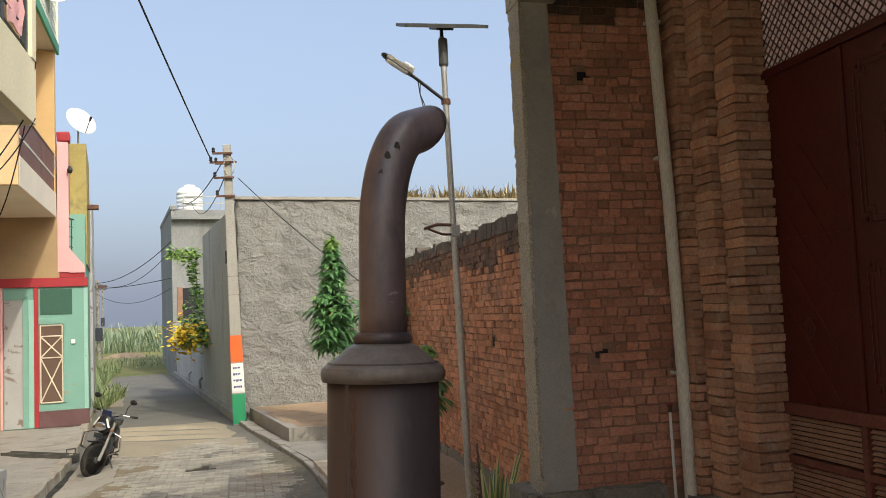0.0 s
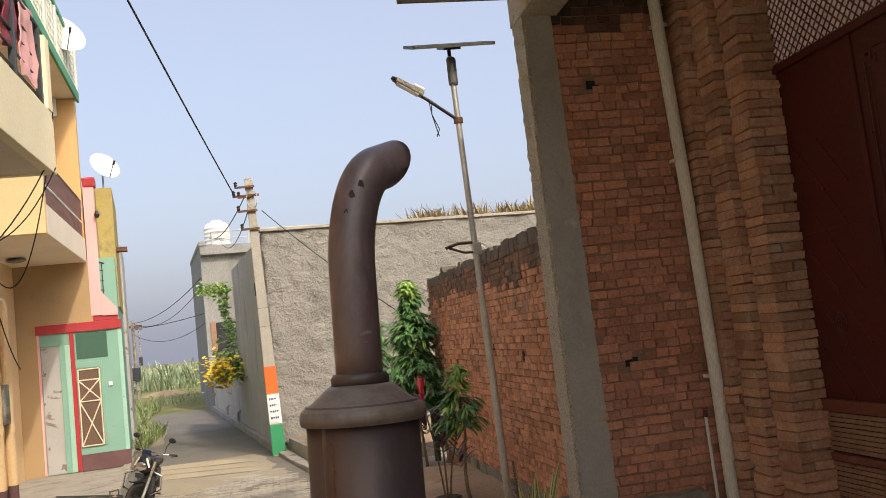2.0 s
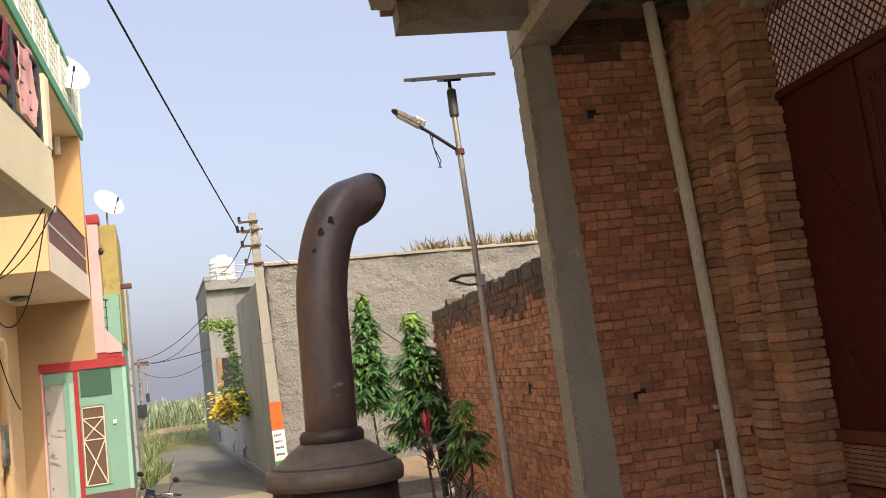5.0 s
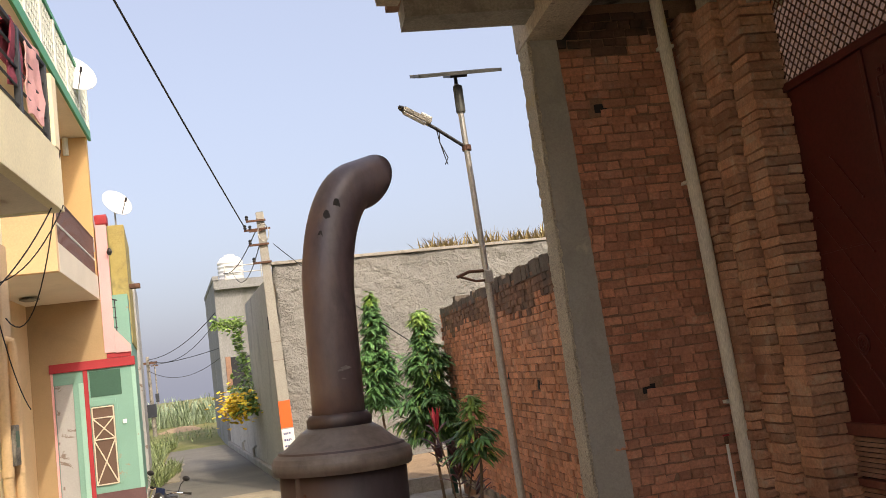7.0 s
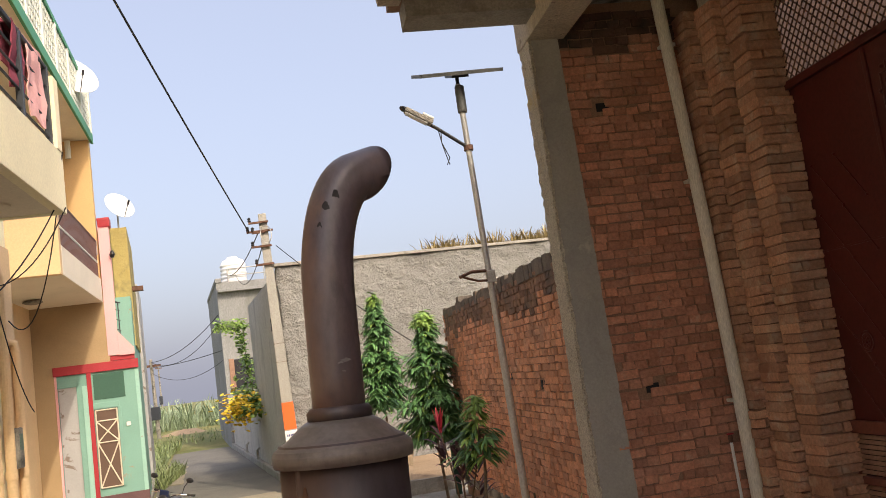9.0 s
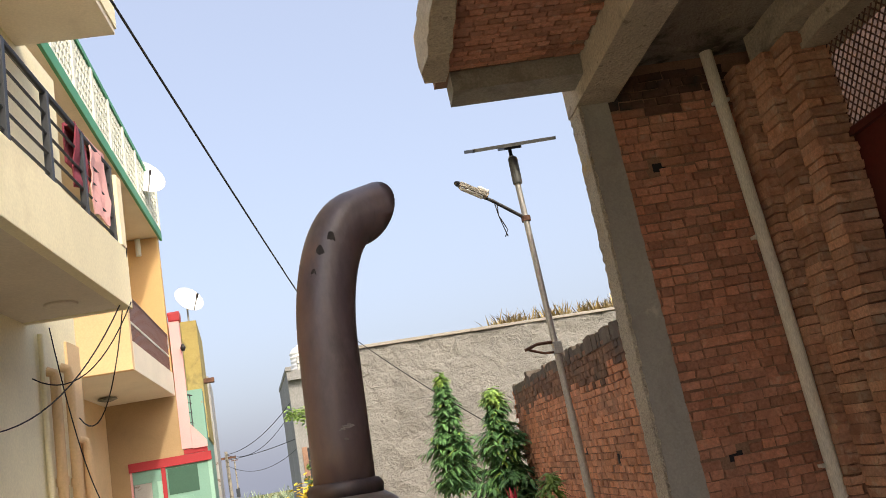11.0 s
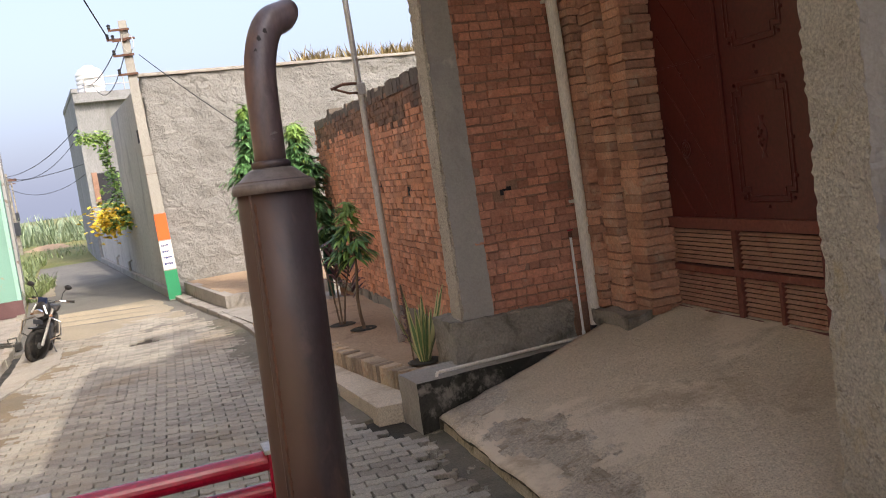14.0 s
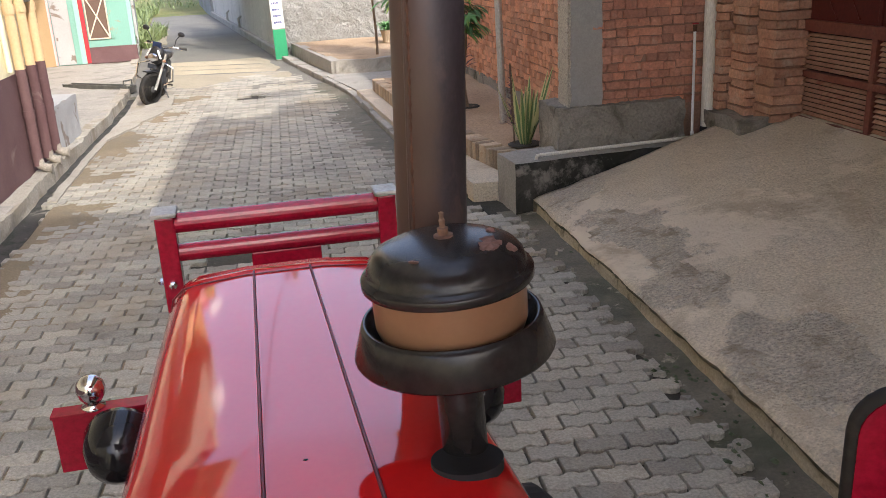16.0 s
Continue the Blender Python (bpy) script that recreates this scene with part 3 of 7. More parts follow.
M["rail_dark"] = paint("dark_rail_paint", (0.03, 0.035, 0.045), 0.5)
M["rail_brown"] = paint("brown_rail_paint", (0.12, 0.06, 0.05), 0.55)
M["door_brown"] = paint("brown_door", (0.12, 0.075, 0.055), 0.6)
M["grille"] = paint("weathered_grille_paint", (0.62, 0.56, 0.45), 0.6)
M["cloth_pink"] = paint("pink_towel", (0.72, 0.40, 0.40), 0.95, bump=0.5)
M["cloth_red"] = paint("maroon_cloth", (0.25, 0.05, 0.08), 0.95, bump=0.5)
# near black: the shade inside holes and openings, given as a colour
M["dark_inside"] = paint("opening_shade", (0.02, 0.02, 0.024), 0.8)
M["steel"] = rough_surface("galvanised_steel", (0.42, 0.42, 0.40), (0.5, 0.49, 0.46), 6, 60, 0.5, 0.15, 0.002, (0.3, 0.25, 0.19), (0.6, 0.75), 6, metal=0.6)
M["pole_steel"] = rough_surface("bright_galvanised_tube", (0.50, 0.50, 0.48), (0.56, 0.55, 0.52), 5, 60, 0.4, 0.1, 0.001, (0.3, 0.25, 0.19), (0.62, 0.72), 7, metal=0.6, stretch=(1, 1, 0.5))
M["lamp_grey"] = rough_surface("weathered_dark_grey_metal", (0.10, 0.105, 0.10), (0.15, 0.15, 0.14), 6, 60, 0.55, 0.15, 0.002, metal=0.4)
M["rust"] = rough_surface("rusty_steel", (0.10, 0.05, 0.035), (0.16, 0.08, 0.05), 8, 60, 0.8, 0.4, 0.003)
M["nut_rust"] = rough_surface("orange_rusted_nut", (0.19, 0.095, 0.065), (0.3, 0.2, 0.15), 30, 90, 0.7, 0.4, 0.002)
M["black"] = paint("black_plastic", (0.018, 0.018, 0.02), 0.4, fine=60)
M["black_gloss"] = paint("glossy_black_enamel", (0.012, 0.012, 0.014), 0.08, bump=0.02)
M["white"] = paint("white_plastic", (0.75, 0.76, 0.76), 0.4)
M["wire"] = paint("black_wire", (0.02, 0.02, 0.022), 0.6)
M["solar"] = paint("solar_cells", (0.02, 0.03, 0.07), 0.15)
M["pole"] = rough_surface("pole_concrete", (0.33, 0.32, 0.29), (0.39, 0.38, 0.34), 2, 40, 0.9, 0.3, 0.004, (0.33, 0.3, 0.26), (0.58, 0.75), 2)
M["orange_band"] = paint("saffron_band", (0.78, 0.14, 0.03), 0.6)
M["white_band"] = paint("white_band", (0.78, 0.78, 0.76), 0.6)
M["ledge_grey"] = rough_surface("dusty_grey_smear", (0.3, 0.27, 0.23), (0.38, 0.34, 0.29), 6, 45, 0.9, 0.4, 0.004)
M["green_band"] = paint("green_band", (0.03, 0.27, 0.12), 0.6)
M["ink"] = paint("blue_ink", (0.05, 0.06, 0.2), 0.6)
M["chrome"] = rough_surface("chrome", (0.8, 0.8, 0.8), (0.75, 0.75, 0.76), 3, 80, 0.12, 0.03, 0.001, metal=1.0)
M["rubber"] = paint("tyre_rubber", (0.022, 0.021, 0.02), 0.85, stain=(0.12, 0.10, 0.08), stain_at=(0.5, 0.75), stain_scale=4)


def glossy_red():
    m = rough_surface("tractor_red_paint", (0.60, 0.014, 0.016), (0.64, 0.018, 0.018), 2.0, 60, 0.065, 0.004, 0.001, (0.60, 0.02, 0.02), (0.66, 0.8), 3, grain=0.03)
    m.node_tree.nodes["Principled BSDF"].inputs["IOR"].default_value = 2.1
    m.node_tree.nodes["Principled BSDF"].inputs["Specular IOR Level"].default_value = 0.5
    return m


M["red"] = glossy_red()
M["crimson"] = rough_surface("crimson_guard_paint", (0.30, 0.004, 0.022), (0.34, 0.008, 0.03), 3, 50, 0.24, 0.04, 0.001, spec=0.6)


def exhaust_iron(name, shaded_a, shaded_b, lit_a, lit_b, edge, rough):
    """Iron with painted light: rusty brown lit side, dark shaded side, flaky edges between."""
    m = rough_surface(name, shaded_a, shaded_b, 9, 90, rough, 0.25, 0.002, (0.13, 0.085, 0.075), (0.56, 0.74), 11, stretch=(1, 1, 0.5),
                      second=(0.05, 0.042, 0.05), second_at=(0.6, 0.72), second_scale=13, lump=1.0, lump_scale=22, spec=0.6)
    nt = m.node_tree
    b = nt.nodes["Principled BSDF"]
    dark = b.inputs["Base Color"].links[0].from_socket
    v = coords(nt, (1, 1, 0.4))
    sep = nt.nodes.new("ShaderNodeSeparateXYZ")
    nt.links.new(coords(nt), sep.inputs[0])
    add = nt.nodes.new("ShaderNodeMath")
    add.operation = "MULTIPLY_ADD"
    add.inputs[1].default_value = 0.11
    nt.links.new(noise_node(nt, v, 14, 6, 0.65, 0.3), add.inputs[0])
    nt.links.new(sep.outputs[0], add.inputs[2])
    # the lit-to-shaded turn is put into the colour along x
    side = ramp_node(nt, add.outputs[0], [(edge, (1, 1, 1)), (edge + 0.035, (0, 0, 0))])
    rust = mix_node(nt, noise_node(nt, v, 30, 5, 0.6), lit_a, lit_b)
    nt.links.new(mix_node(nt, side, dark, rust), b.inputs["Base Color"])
    return m


M["exhaust"] = exhaust_iron("side_lit_iron", (0.036, 0.029, 0.038), (0.055, 0.043, 0.05), (0.068, 0.039, 0.031), (0.11, 0.064, 0.048), 0.330, 0.48)
M["tail_iron"] = exhaust_iron("side_lit_pipe_iron", (0.085, 0.067, 0.082), (0.12, 0.092, 0.1), (0.17, 0.10, 0.076), (0.25, 0.15, 0.11), 0.335, 0.34)
M["exhaust_cap"] = rough_surface("dusty_cap_iron", (0.13, 0.113, 0.108), (0.185, 0.155, 0.14), 6, 70, 0.42, 0.3, 0.002, (0.2, 0.15, 0.12), (0.55, 0.75), 9)
M["exhaust_black"] = rough_surface("black_dusty_enamel", (0.016, 0.016, 0.018), (0.034, 0.031, 0.03), 4, 50, 0.25, 0.04, 0.001, (0.22, 0.12, 0.10), (0.70, 0.76), 9)
M["bowl"] = rough_surface("smoky_amber_plastic", (0.28, 0.15, 0.085), (0.345, 0.195, 0.11), 5, 50, 0.3, 0.03, 0.001, (0.28, 0.145, 0.08), (0.5, 0.85), 6, grain=0.05)


def leaf(name, base, other, rough=0.5):
    m, nt, b = material(name)
    g = nt.nodes.new("ShaderNodeNewGeometry")
    col = ramp_node(nt, g.outputs["Random Per Island"], [(0.0, base), (0.6, other), (1.0, shade(other, 1.5))])
    nt.links.new(col, b.inputs["Base Color"])
    b.inputs["Roughness"].default_value = rough
    b.inputs["Transmission Weight"].default_value = 0.0
    b.inputs["Subsurface Weight"].default_value = 0.0
    return m


M["leaf_ashoka"] = leaf("ashoka_leaf", (0.042, 0.11, 0.038), (0.095, 0.22, 0.07))
M["leaf_young"] = leaf("young_leaf", (0.12, 0.24, 0.04), (0.21, 0.33, 0.07))
M["leaf_purple"] = leaf("purple_leaf", (0.05, 0.02, 0.03), (0.13, 0.06, 0.07))
M["leaf_red"] = leaf("red_leaf", (0.45, 0.02, 0.05), (0.6, 0.06, 0.09))
M["leaf_snake"] = leaf("snake_leaf", (0.12, 0.2, 0.07), (0.17, 0.26, 0.1))
M["leaf_edge"] = leaf("snake_leaf_margin", (0.55, 0.52, 0.22), (0.62, 0.58, 0.3))
M["leaf_vine"] = leaf("vine_leaf", (0.10, 0.2, 0.04), (0.22, 0.33, 0.08))
M["leaf_weed"] = leaf("weed_leaf", (0.10, 0.145, 0.05), (0.19, 0.235, 0.095))
M["petal"] = leaf("yellow_petal", (0.8, 0.5, 0.02), (0.85, 0.6, 0.05))
# cane green made paler: the distance haze is in the colour
M["leaf_cane_haze"] = leaf("hazed_cane_leaf", (0.17, 0.235, 0.135), (0.25, 0.315, 0.2))
M["straw"] = leaf("dry_straw", (0.21, 0.155, 0.065), (0.33, 0.255, 0.115))
M["bark"] = rough_surface("thin_bark", (0.16, 0.11, 0.07), (0.22, 0.16, 0.11), 6, 60, 0.9, 0.4, 0.003)


# ---- gate, jambs, pipes ----
def build_gate():
    g = thing("entrance_gate", "tall maroon sheet steel gate with louvred foot and mesh top", "gate", Matrix.Translation((4.58, 0, 0)))
    y0, y1, z0, z1 = 2.3, 6.84, 0.70, 4.42
    part("sheet", boxed((0.012, y0, z0 + 0.82), (0.03, y1, z1)), M["maroon"], g)
    # near-black plate paints the shade seen between the louvres
    part("back_plate", boxed((0.04, y0, z0), (0.055, y1, z0 + 0.86)), M["dark_inside"], g)
    for k, (za, zb) in enumerate(((z0 - 0.02, z0 + 0.05), (z0 + 0.40, z0 + 0.46), (z0 + 0.80, z0 + 0.90), (z1 - 0.04, z1 + 0.03))):
        part("rail", boxed((-0.03, y0, za), (0.034, y1, zb), 0.006), M["maroon_dusty"] if k < 3 else M["maroon"], g)
    leaves = (y1 - 0.04, 5.77, 4.71, 3.7, 2.34)
    for y in leaves:
        part("stile", boxed((-0.004, y - 0.02, z0 + 0.9), (0.034, y + 0.02, z1), 0.004), M["maroon"], g)
        part("stile", boxed((-0.028, y - 0.03, z0), (0.034, y + 0.035, z0 + 0.9), 0.004), M["maroon_dusty"], g)
    for ya, yb in zip(leaves[1:], leaves):
        for za, zb in ((z0 + 0.06, z0 + 0.39), (z0 + 0.47, z0 + 0.79)):
            spans = [(ya + 0.05, yb - 0.04)]
            if za < z0 + 0.3 and ya < 5.5:
                mid = (ya + yb) / 2
                spans = [(ya + 0.05, mid - 0.02), (mid + 0.02, yb - 0.04)]
                part("stile", boxed((-0.028, mid - 0.02, za - 0.01), (0.03, mid + 0.02, zb + 0.01), 0.004), M["maroon_dusty"], g)
            for a, b in spans:
                n = 8
                for k in range(n):
                    z = za + (zb - za) * (k + 0.5) / n
                    part("louvre", boxed((-0.018, a, -0.004), (0.018, b, 0.004), m=Matrix.Translation((0.008, 0, z)) @ Matrix.Rotation(radians(-40), 4, "Y")), M["louvre_lit_dusty"], g)
    # raised panel mouldings with cut corners, vases and studs; the outer leaf has slanting ribs and a rosette
    for ya, yb in zip(leaves[1:], leaves):
        if yb > 6.5:
            for k in range(5):
                z = 1.62 + k * 0.42
                for a, b in (((6.34, z), (6.66, z + 0.39)), ((6.04, z + 0.02), (6.34, z + 0.41))):
                    part("slanting_rib", tube(bmesh.new(), [(0.012, a[0], a[1]), (0.012, b[0], b[1])], 0.006, 6), M["maroon"], g)
                    for p, q in (a, b):
                        part("stud", lathe([(0.013, 0), (0.011, 0.008), (0.004, 0.012)], 10, Matrix.Translation((0.012, p, q)) @ Matrix.Rotation(radians(-90), 4, "Y")), M["maroon"], g)
            part("crease", boxed((0.004, ya + 0.04, 2.97), (0.013, yb - 0.04, 2.985), 0.002), M["maroon"], g)
            ro = part("rosette", lathe([(0.085, 0), (0.08, 0.012), (0.066, 0.008), (0.055, 0.016), (0.02, 0.014), (0.012, 0.024)], 24, Matrix.Translation((0.012, 6.38, 2.22)) @ Matrix.Rotation(radians(-90), 4, "Y")), M["maroon"], g, "round pressed rosette")
            for k in range(8):
                a = k * math.tau / 8
                part("petal", lathe([(0.014, 0), (0.01, 0.008), (0.002, 0.011)], 8, Matrix.Translation((0.0, 6.38 + 0.036 * math.cos(a), 2.22 + 0.036 * math.sin(a))) @ Matrix.Rotation(radians(-90), 4, "Y")), M["maroon"], ro)
            continue
        a, b = ya + 0.27, yb - 0.13
        for za, zb in ((1.74, 2.72), (3.0, 4.2)):
            c = 0.075
            for grow, r in ((0.0, 0.009), (-0.045, 0.006)):
                a2, b2, z2, z3 = a - grow, b + grow, za - grow, zb + grow
                out = [(a2 + c, z2), (b2 - c, z2), (b2 - c, z2 + c), (b2, z2 + c), (b2, z3 - c), (b2 - c, z3 - c), (b2 - c, z3), (a2 + c, z3), (a2 + c, z3 - c), (a2, z3 - c), (a2, z2 + c), (a2 + c, z2 + c), (a2 + c, z2)]
                bm = bmesh.new()
                for (p, q), (p2, q2) in zip(out, out[1:]):
                    tube(bm, [(0.010, p, q), (0.010, p2, q2)], r, 6)
                part("panel_moulding", bm, M["maroon"], g)
            for p, q in ((a + 0.03, za + 0.03), (b - 0.03, za + 0.03), (a + 0.03, zb - 0.03), (b - 0.03, zb - 0.03), (a - 0.02, (za + zb) / 2), (b + 0.02, (za + zb) / 2), (a - 0.02, za + 0.2), (b + 0.02, zb - 0.2), ((a + b) / 2, zb + 0.04), ((a + b) / 2, za - 0.04)):
                part("stud", lathe([(0.017, 0), (0.014, 0.011), (0.005, 0.018)], 10, Matrix.Translation((0.010, p, q)) @ Matrix.Rotation(radians(-90), 4, "Y")), M["maroon"], g)
            cz, cy = (za + zb) / 2 + 0.03, (a + b) / 2
            vase = [(0.035, -0.17), (0.03, -0.15), (0.016, -0.13), (0.04, -0.07), (0.058, 0.0), (0.05, 0.06), (0.02, 0.1), (0.018, 0.12), (0.034, 0.165)]
            va = part("vase_ornament", lathe(vase, 16, Matrix.Translation((0.012, cy, cz)) @ Matrix.Diagonal((0.45, 1, 1, 1))), M["maroon"], g, "cast vase ornament")
            for k in range(7):
                part("vase_relief", lathe([(0.016, 0), (0.012, 0.01), (0.003, 0.014)], 8, Matrix.Translation((-0.008, cy + 0.026 * math.sin(k * 2.4), cz - 0.07 + k * 0.022)) @ Matrix.Rotation(radians(-90), 4, "Y")), M["maroon"], va)
    # mesh panel above
    part("mesh_frame", boxed((-0.01, y0, 5.28), (0.03, y1, 5.36), 0.004), M["rust"], g)
    bm = bmesh.new()
    d, za, zb = 0.085, z1 + 0.03, 5.30
    h = zb - za
    y = y0 - h
    while y < y1:
        for s in (1, -1):
            p, q = (y, za), (y + h, zb)
            if s < 0:
                p, q = (y + h, za), (y, zb)
            (ay, az), (by, bz) = p, q
            lo, hi = y0, y1
            pts = []
            for ty, tz in (p, q):
                t = ty
                if t < lo or t > hi:
                    e = lo if t < lo else hi
                    f = (e - ay) / (by - ay)
                    tz = az + (bz - az) * f
                    t = e
                pts.append((0.01 + 0.003 * s, t, tz))
            if abs(pts[0][1] - pts[1][1]) > 0.02:
                tube(bm, pts, 0.008, 4, False)
        y += d
    part("wire_mesh", bm, M["rust"], g, "rusty diamond wire mesh")
    return g


build_gate()
tagged(part("gate_lintel", slab((4.2, 2.0, 5.36), (4.74, 7.3, 5.62), 0.2, 0.03, 3, 2), M["plaster_pale"]), "pale stepped cement lintel over the gate", "lintel", kind="structure")
tagged(part("gate_lintel_step", slab((4.36, 2.0, 5.2), (4.74, 7.1, 5.362), 0.2, 0.03, 3, 9), M["plaster_pale"]), "pale lower step of the gate lintel", "lintel", kind="structure")
tagged(part("yard_wall", boxed((9.0, -9, 0), (9.3, 14, 9.8)), M["mortar"]), "pale wall across the yard behind the gate", "wall", kind="structure")
tagged(part("jamb_base", slab((4.02, 6.78, 0.35), (4.7, 7.5, 0.74), 0.1, 0.06, 4, 6), M["concrete_dark"]), "broken cement footing under the brick jambs", "plinth", kind="structure")


def build_drainpipe():
    p = thing("drainpipe", "cream plastic drainpipe running down the brick porch wall", "pipe", Matrix.Translation((4.04, 7.5, 0.42)))
    part("pipe", tube(bmesh.new(), [(0, 0, 0.06), (-0.012, 0, 1.4), (-0.045, 0, 3.0), (-0.126, 0, 5.2)], 0.058, 20), M["pvc"], p)
    part("collar", lathe([(0.064, 0.02), (0.064, 0.13), (0.058, 0.14)], 20), M["black"], p, "dark grey socket at the foot")
    part("outlet", tube(bmesh.new(), [(0, 0, 0.05), (0.0, -0.05, 0.0), (0.0, -0.12, -0.01)], 0.06, 16), M["black"], p)
    for z in (1.4, 3.4, 4.7):
        part("clip", boxed((-0.075 - 0.018 * z, -0.01, z), (0.065 - 0.018 * z, 0.09, z + 0.03), 0.004), M["pvc"], p)


def build_tap_pipe():
    p = thing("water_pipe", "thin white water pipe with a red tap, laid along the plinth", "pipe")
    part("riser", tube(bmesh.new(), [(3.838, 7.42, 1.50), (3.852, 7.42, 0.48)], 0.013, 10), M["white"], p)
    part("run", tube(bmesh.new(), [(3.852, 7.42, 0.475), (3.0, 7.285, 0.483), (2.24, 7.16, 0.492)], 0.016, 10), M["pvc"], p)
    part("run_end", tube(bmesh.new(), [(2.26, 7.163, 0.492), (2.20, 7.153, 0.488), (2.185, 7.15, 0.44)], 0.017, 10), M["pvc"], p)
    part("elbow", tube(bmesh.new(), [(3.852, 7.42, 0.53), (3.852, 7.42, 0.475), (3.80, 7.412, 0.475)], 0.02, 10), M["white"], p)
    part("valve", tube(bmesh.new(), [(3.838, 7.42, 1.49), (3.838, 7.42, 1.55)], 0.02, 10), M["rust"], p)
    part("handle", boxed((3.81, 7.41, 1.555), (3.87, 7.43, 1.57), 0.004), M["red_trim"], p, "small red tap handle")


build_drainpipe()
build_tap_pipe()


# ---- lamps and poles ----
def build_solar_lamp():
    base = Vector((2.53, 9.77, 0.3))
    p = thing("street_lamp", "galvanised solar street lamp standing in the earth bed", "street lamp", Matrix.Translation(base))
    top = Vector((-0.11, -0.02, 5.36))
    part("pole", tube(bmesh.new(), [(0, 0, 0), (-0.03, 0, 1.6), (-0.045, 0, 2.4)], 0.043, 16, False), M["pole_steel"], p, smooth=True)
    part("upper_pole", tube(bmesh.new(), [(-0.043, 0, 2.3), top], [0.037, 0.033], 16, False), M["pole_steel"], p, smooth=True)
    part("battery_clamp", lathe([(0.05, 0), (0.056, 0.02), (0.056, 0.3), (0.05, 0.32)], 14, Matrix.Translation((-0.10, -0.02, 5.02))), M["lamp_grey"], p)
    part("swivel", tube(bmesh.new(), [top, top + Vector((0, 0, 0.1))], 0.022, 10), M["black"], p)
    tilt = Matrix.Translation(top + Vector((0.0, 0.0, 0.14))) @ Matrix.Rotation(radians(-1), 4, "Y") @ Matrix.Rotation(radians(19.5), 4, "X")
    part("panel", boxed((-0.47, -0.3, -0.012), (0.47, 0.3, 0.012), 0.003, tilt), M["solar"], p, "dark blue solar panel")
    bm = bmesh.new()
    for lo, hi in (((-0.48, -0.31, -0.02), (0.48, -0.29, 0.018)), ((-0.48, 0.29, -0.02), (0.48, 0.31, 0.018)), ((-0.48, -0.31, -0.02), (-0.46, 0.31, 0.018)), ((0.46, -0.31, -0.02), (0.48, 0.31, 0.018))):
        box(bm, lo, hi, tilt)
    part("panel_frame", bm, M["lamp_grey"], p)
    part("panel_bracket", boxed((-0.1, -0.2, -0.05), (0.1, 0.2, -0.02), 0.004, tilt), M["black"], p)
    part("arm_clamp", lathe([(0.055, 0), (0.055, 0.06)], 14, Matrix.Translation((-0.09, -0.01, 4.57))), M["rust"], p)
    part("arm", tube(bmesh.new(), [(-0.09, -0.02, 4.6), (-0.44, -0.05, 4.86), (-0.5, -0.05, 4.9)], 0.02, 10), M["black"], p)
    head = Matrix.Translation((-0.44, -0.05, 4.88)) @ Matrix.Rotation(radians(33), 4, "Y")
    part("lamp_head", boxed((-0.4, -0.07, -0.02), (-0.05, 0.07, 0.035), 0.015, head), M["concrete_dark"], p, "grey ribbed lamp housing")
    part("driver_box", boxed((-0.2, -0.055, 0.035), (-0.06, 0.055, 0.07), 0.01, head), M["steel"], p)
    part("nose", lathe([(0.07, 0), (0.066, 0.03), (0.04, 0.06), (0.0, 0.07)], 16, head @ Matrix.Translation((-0.4, 0, 0.008)) @ Matrix.Rotation(radians(-90), 4, "Y") @ Matrix.Diagonal((0.4, 1, 1, 1))), M["black"], p)
    part("diffuser", boxed((-0.38, -0.055, -0.032), (-0.1, 0.055, -0.02), 0.004, head), M["white"], p)
    for k, dx in enumerate((0.0, 0.03)):
        part("loose_wire", tube(bmesh.new(), [(-0.42 + dx, -0.05, 4.84), (-0.4, -0.05, 4.68), (-0.36 + dx, -0.05, 4.5), (-0.34 - dx, -0.05, 4.42)], 0.006, 6), M["wire"], p)
    # the rusty bracket lower down
    part("step_bracket", tube(bmesh.new(), [(-0.05, 0, 3.17), (-0.27, -0.06, 3.17), (-0.42, -0.1, 3.12)], 0.018, 8), M["rust"], p)
    part("bracket_stay", tube(bmesh.new(), [(-0.05, 0, 3.06), (-0.2, -0.04, 3.06), (-0.38, -0.09, 3.12)], 0.014, 8), M["rust"], p)
    part("bracket_plate", boxed((-0.095, -0.05, 3.03), (0.005, 0.045, 3.17), 0.01), M["steel"], p)


build_solar_lamp()


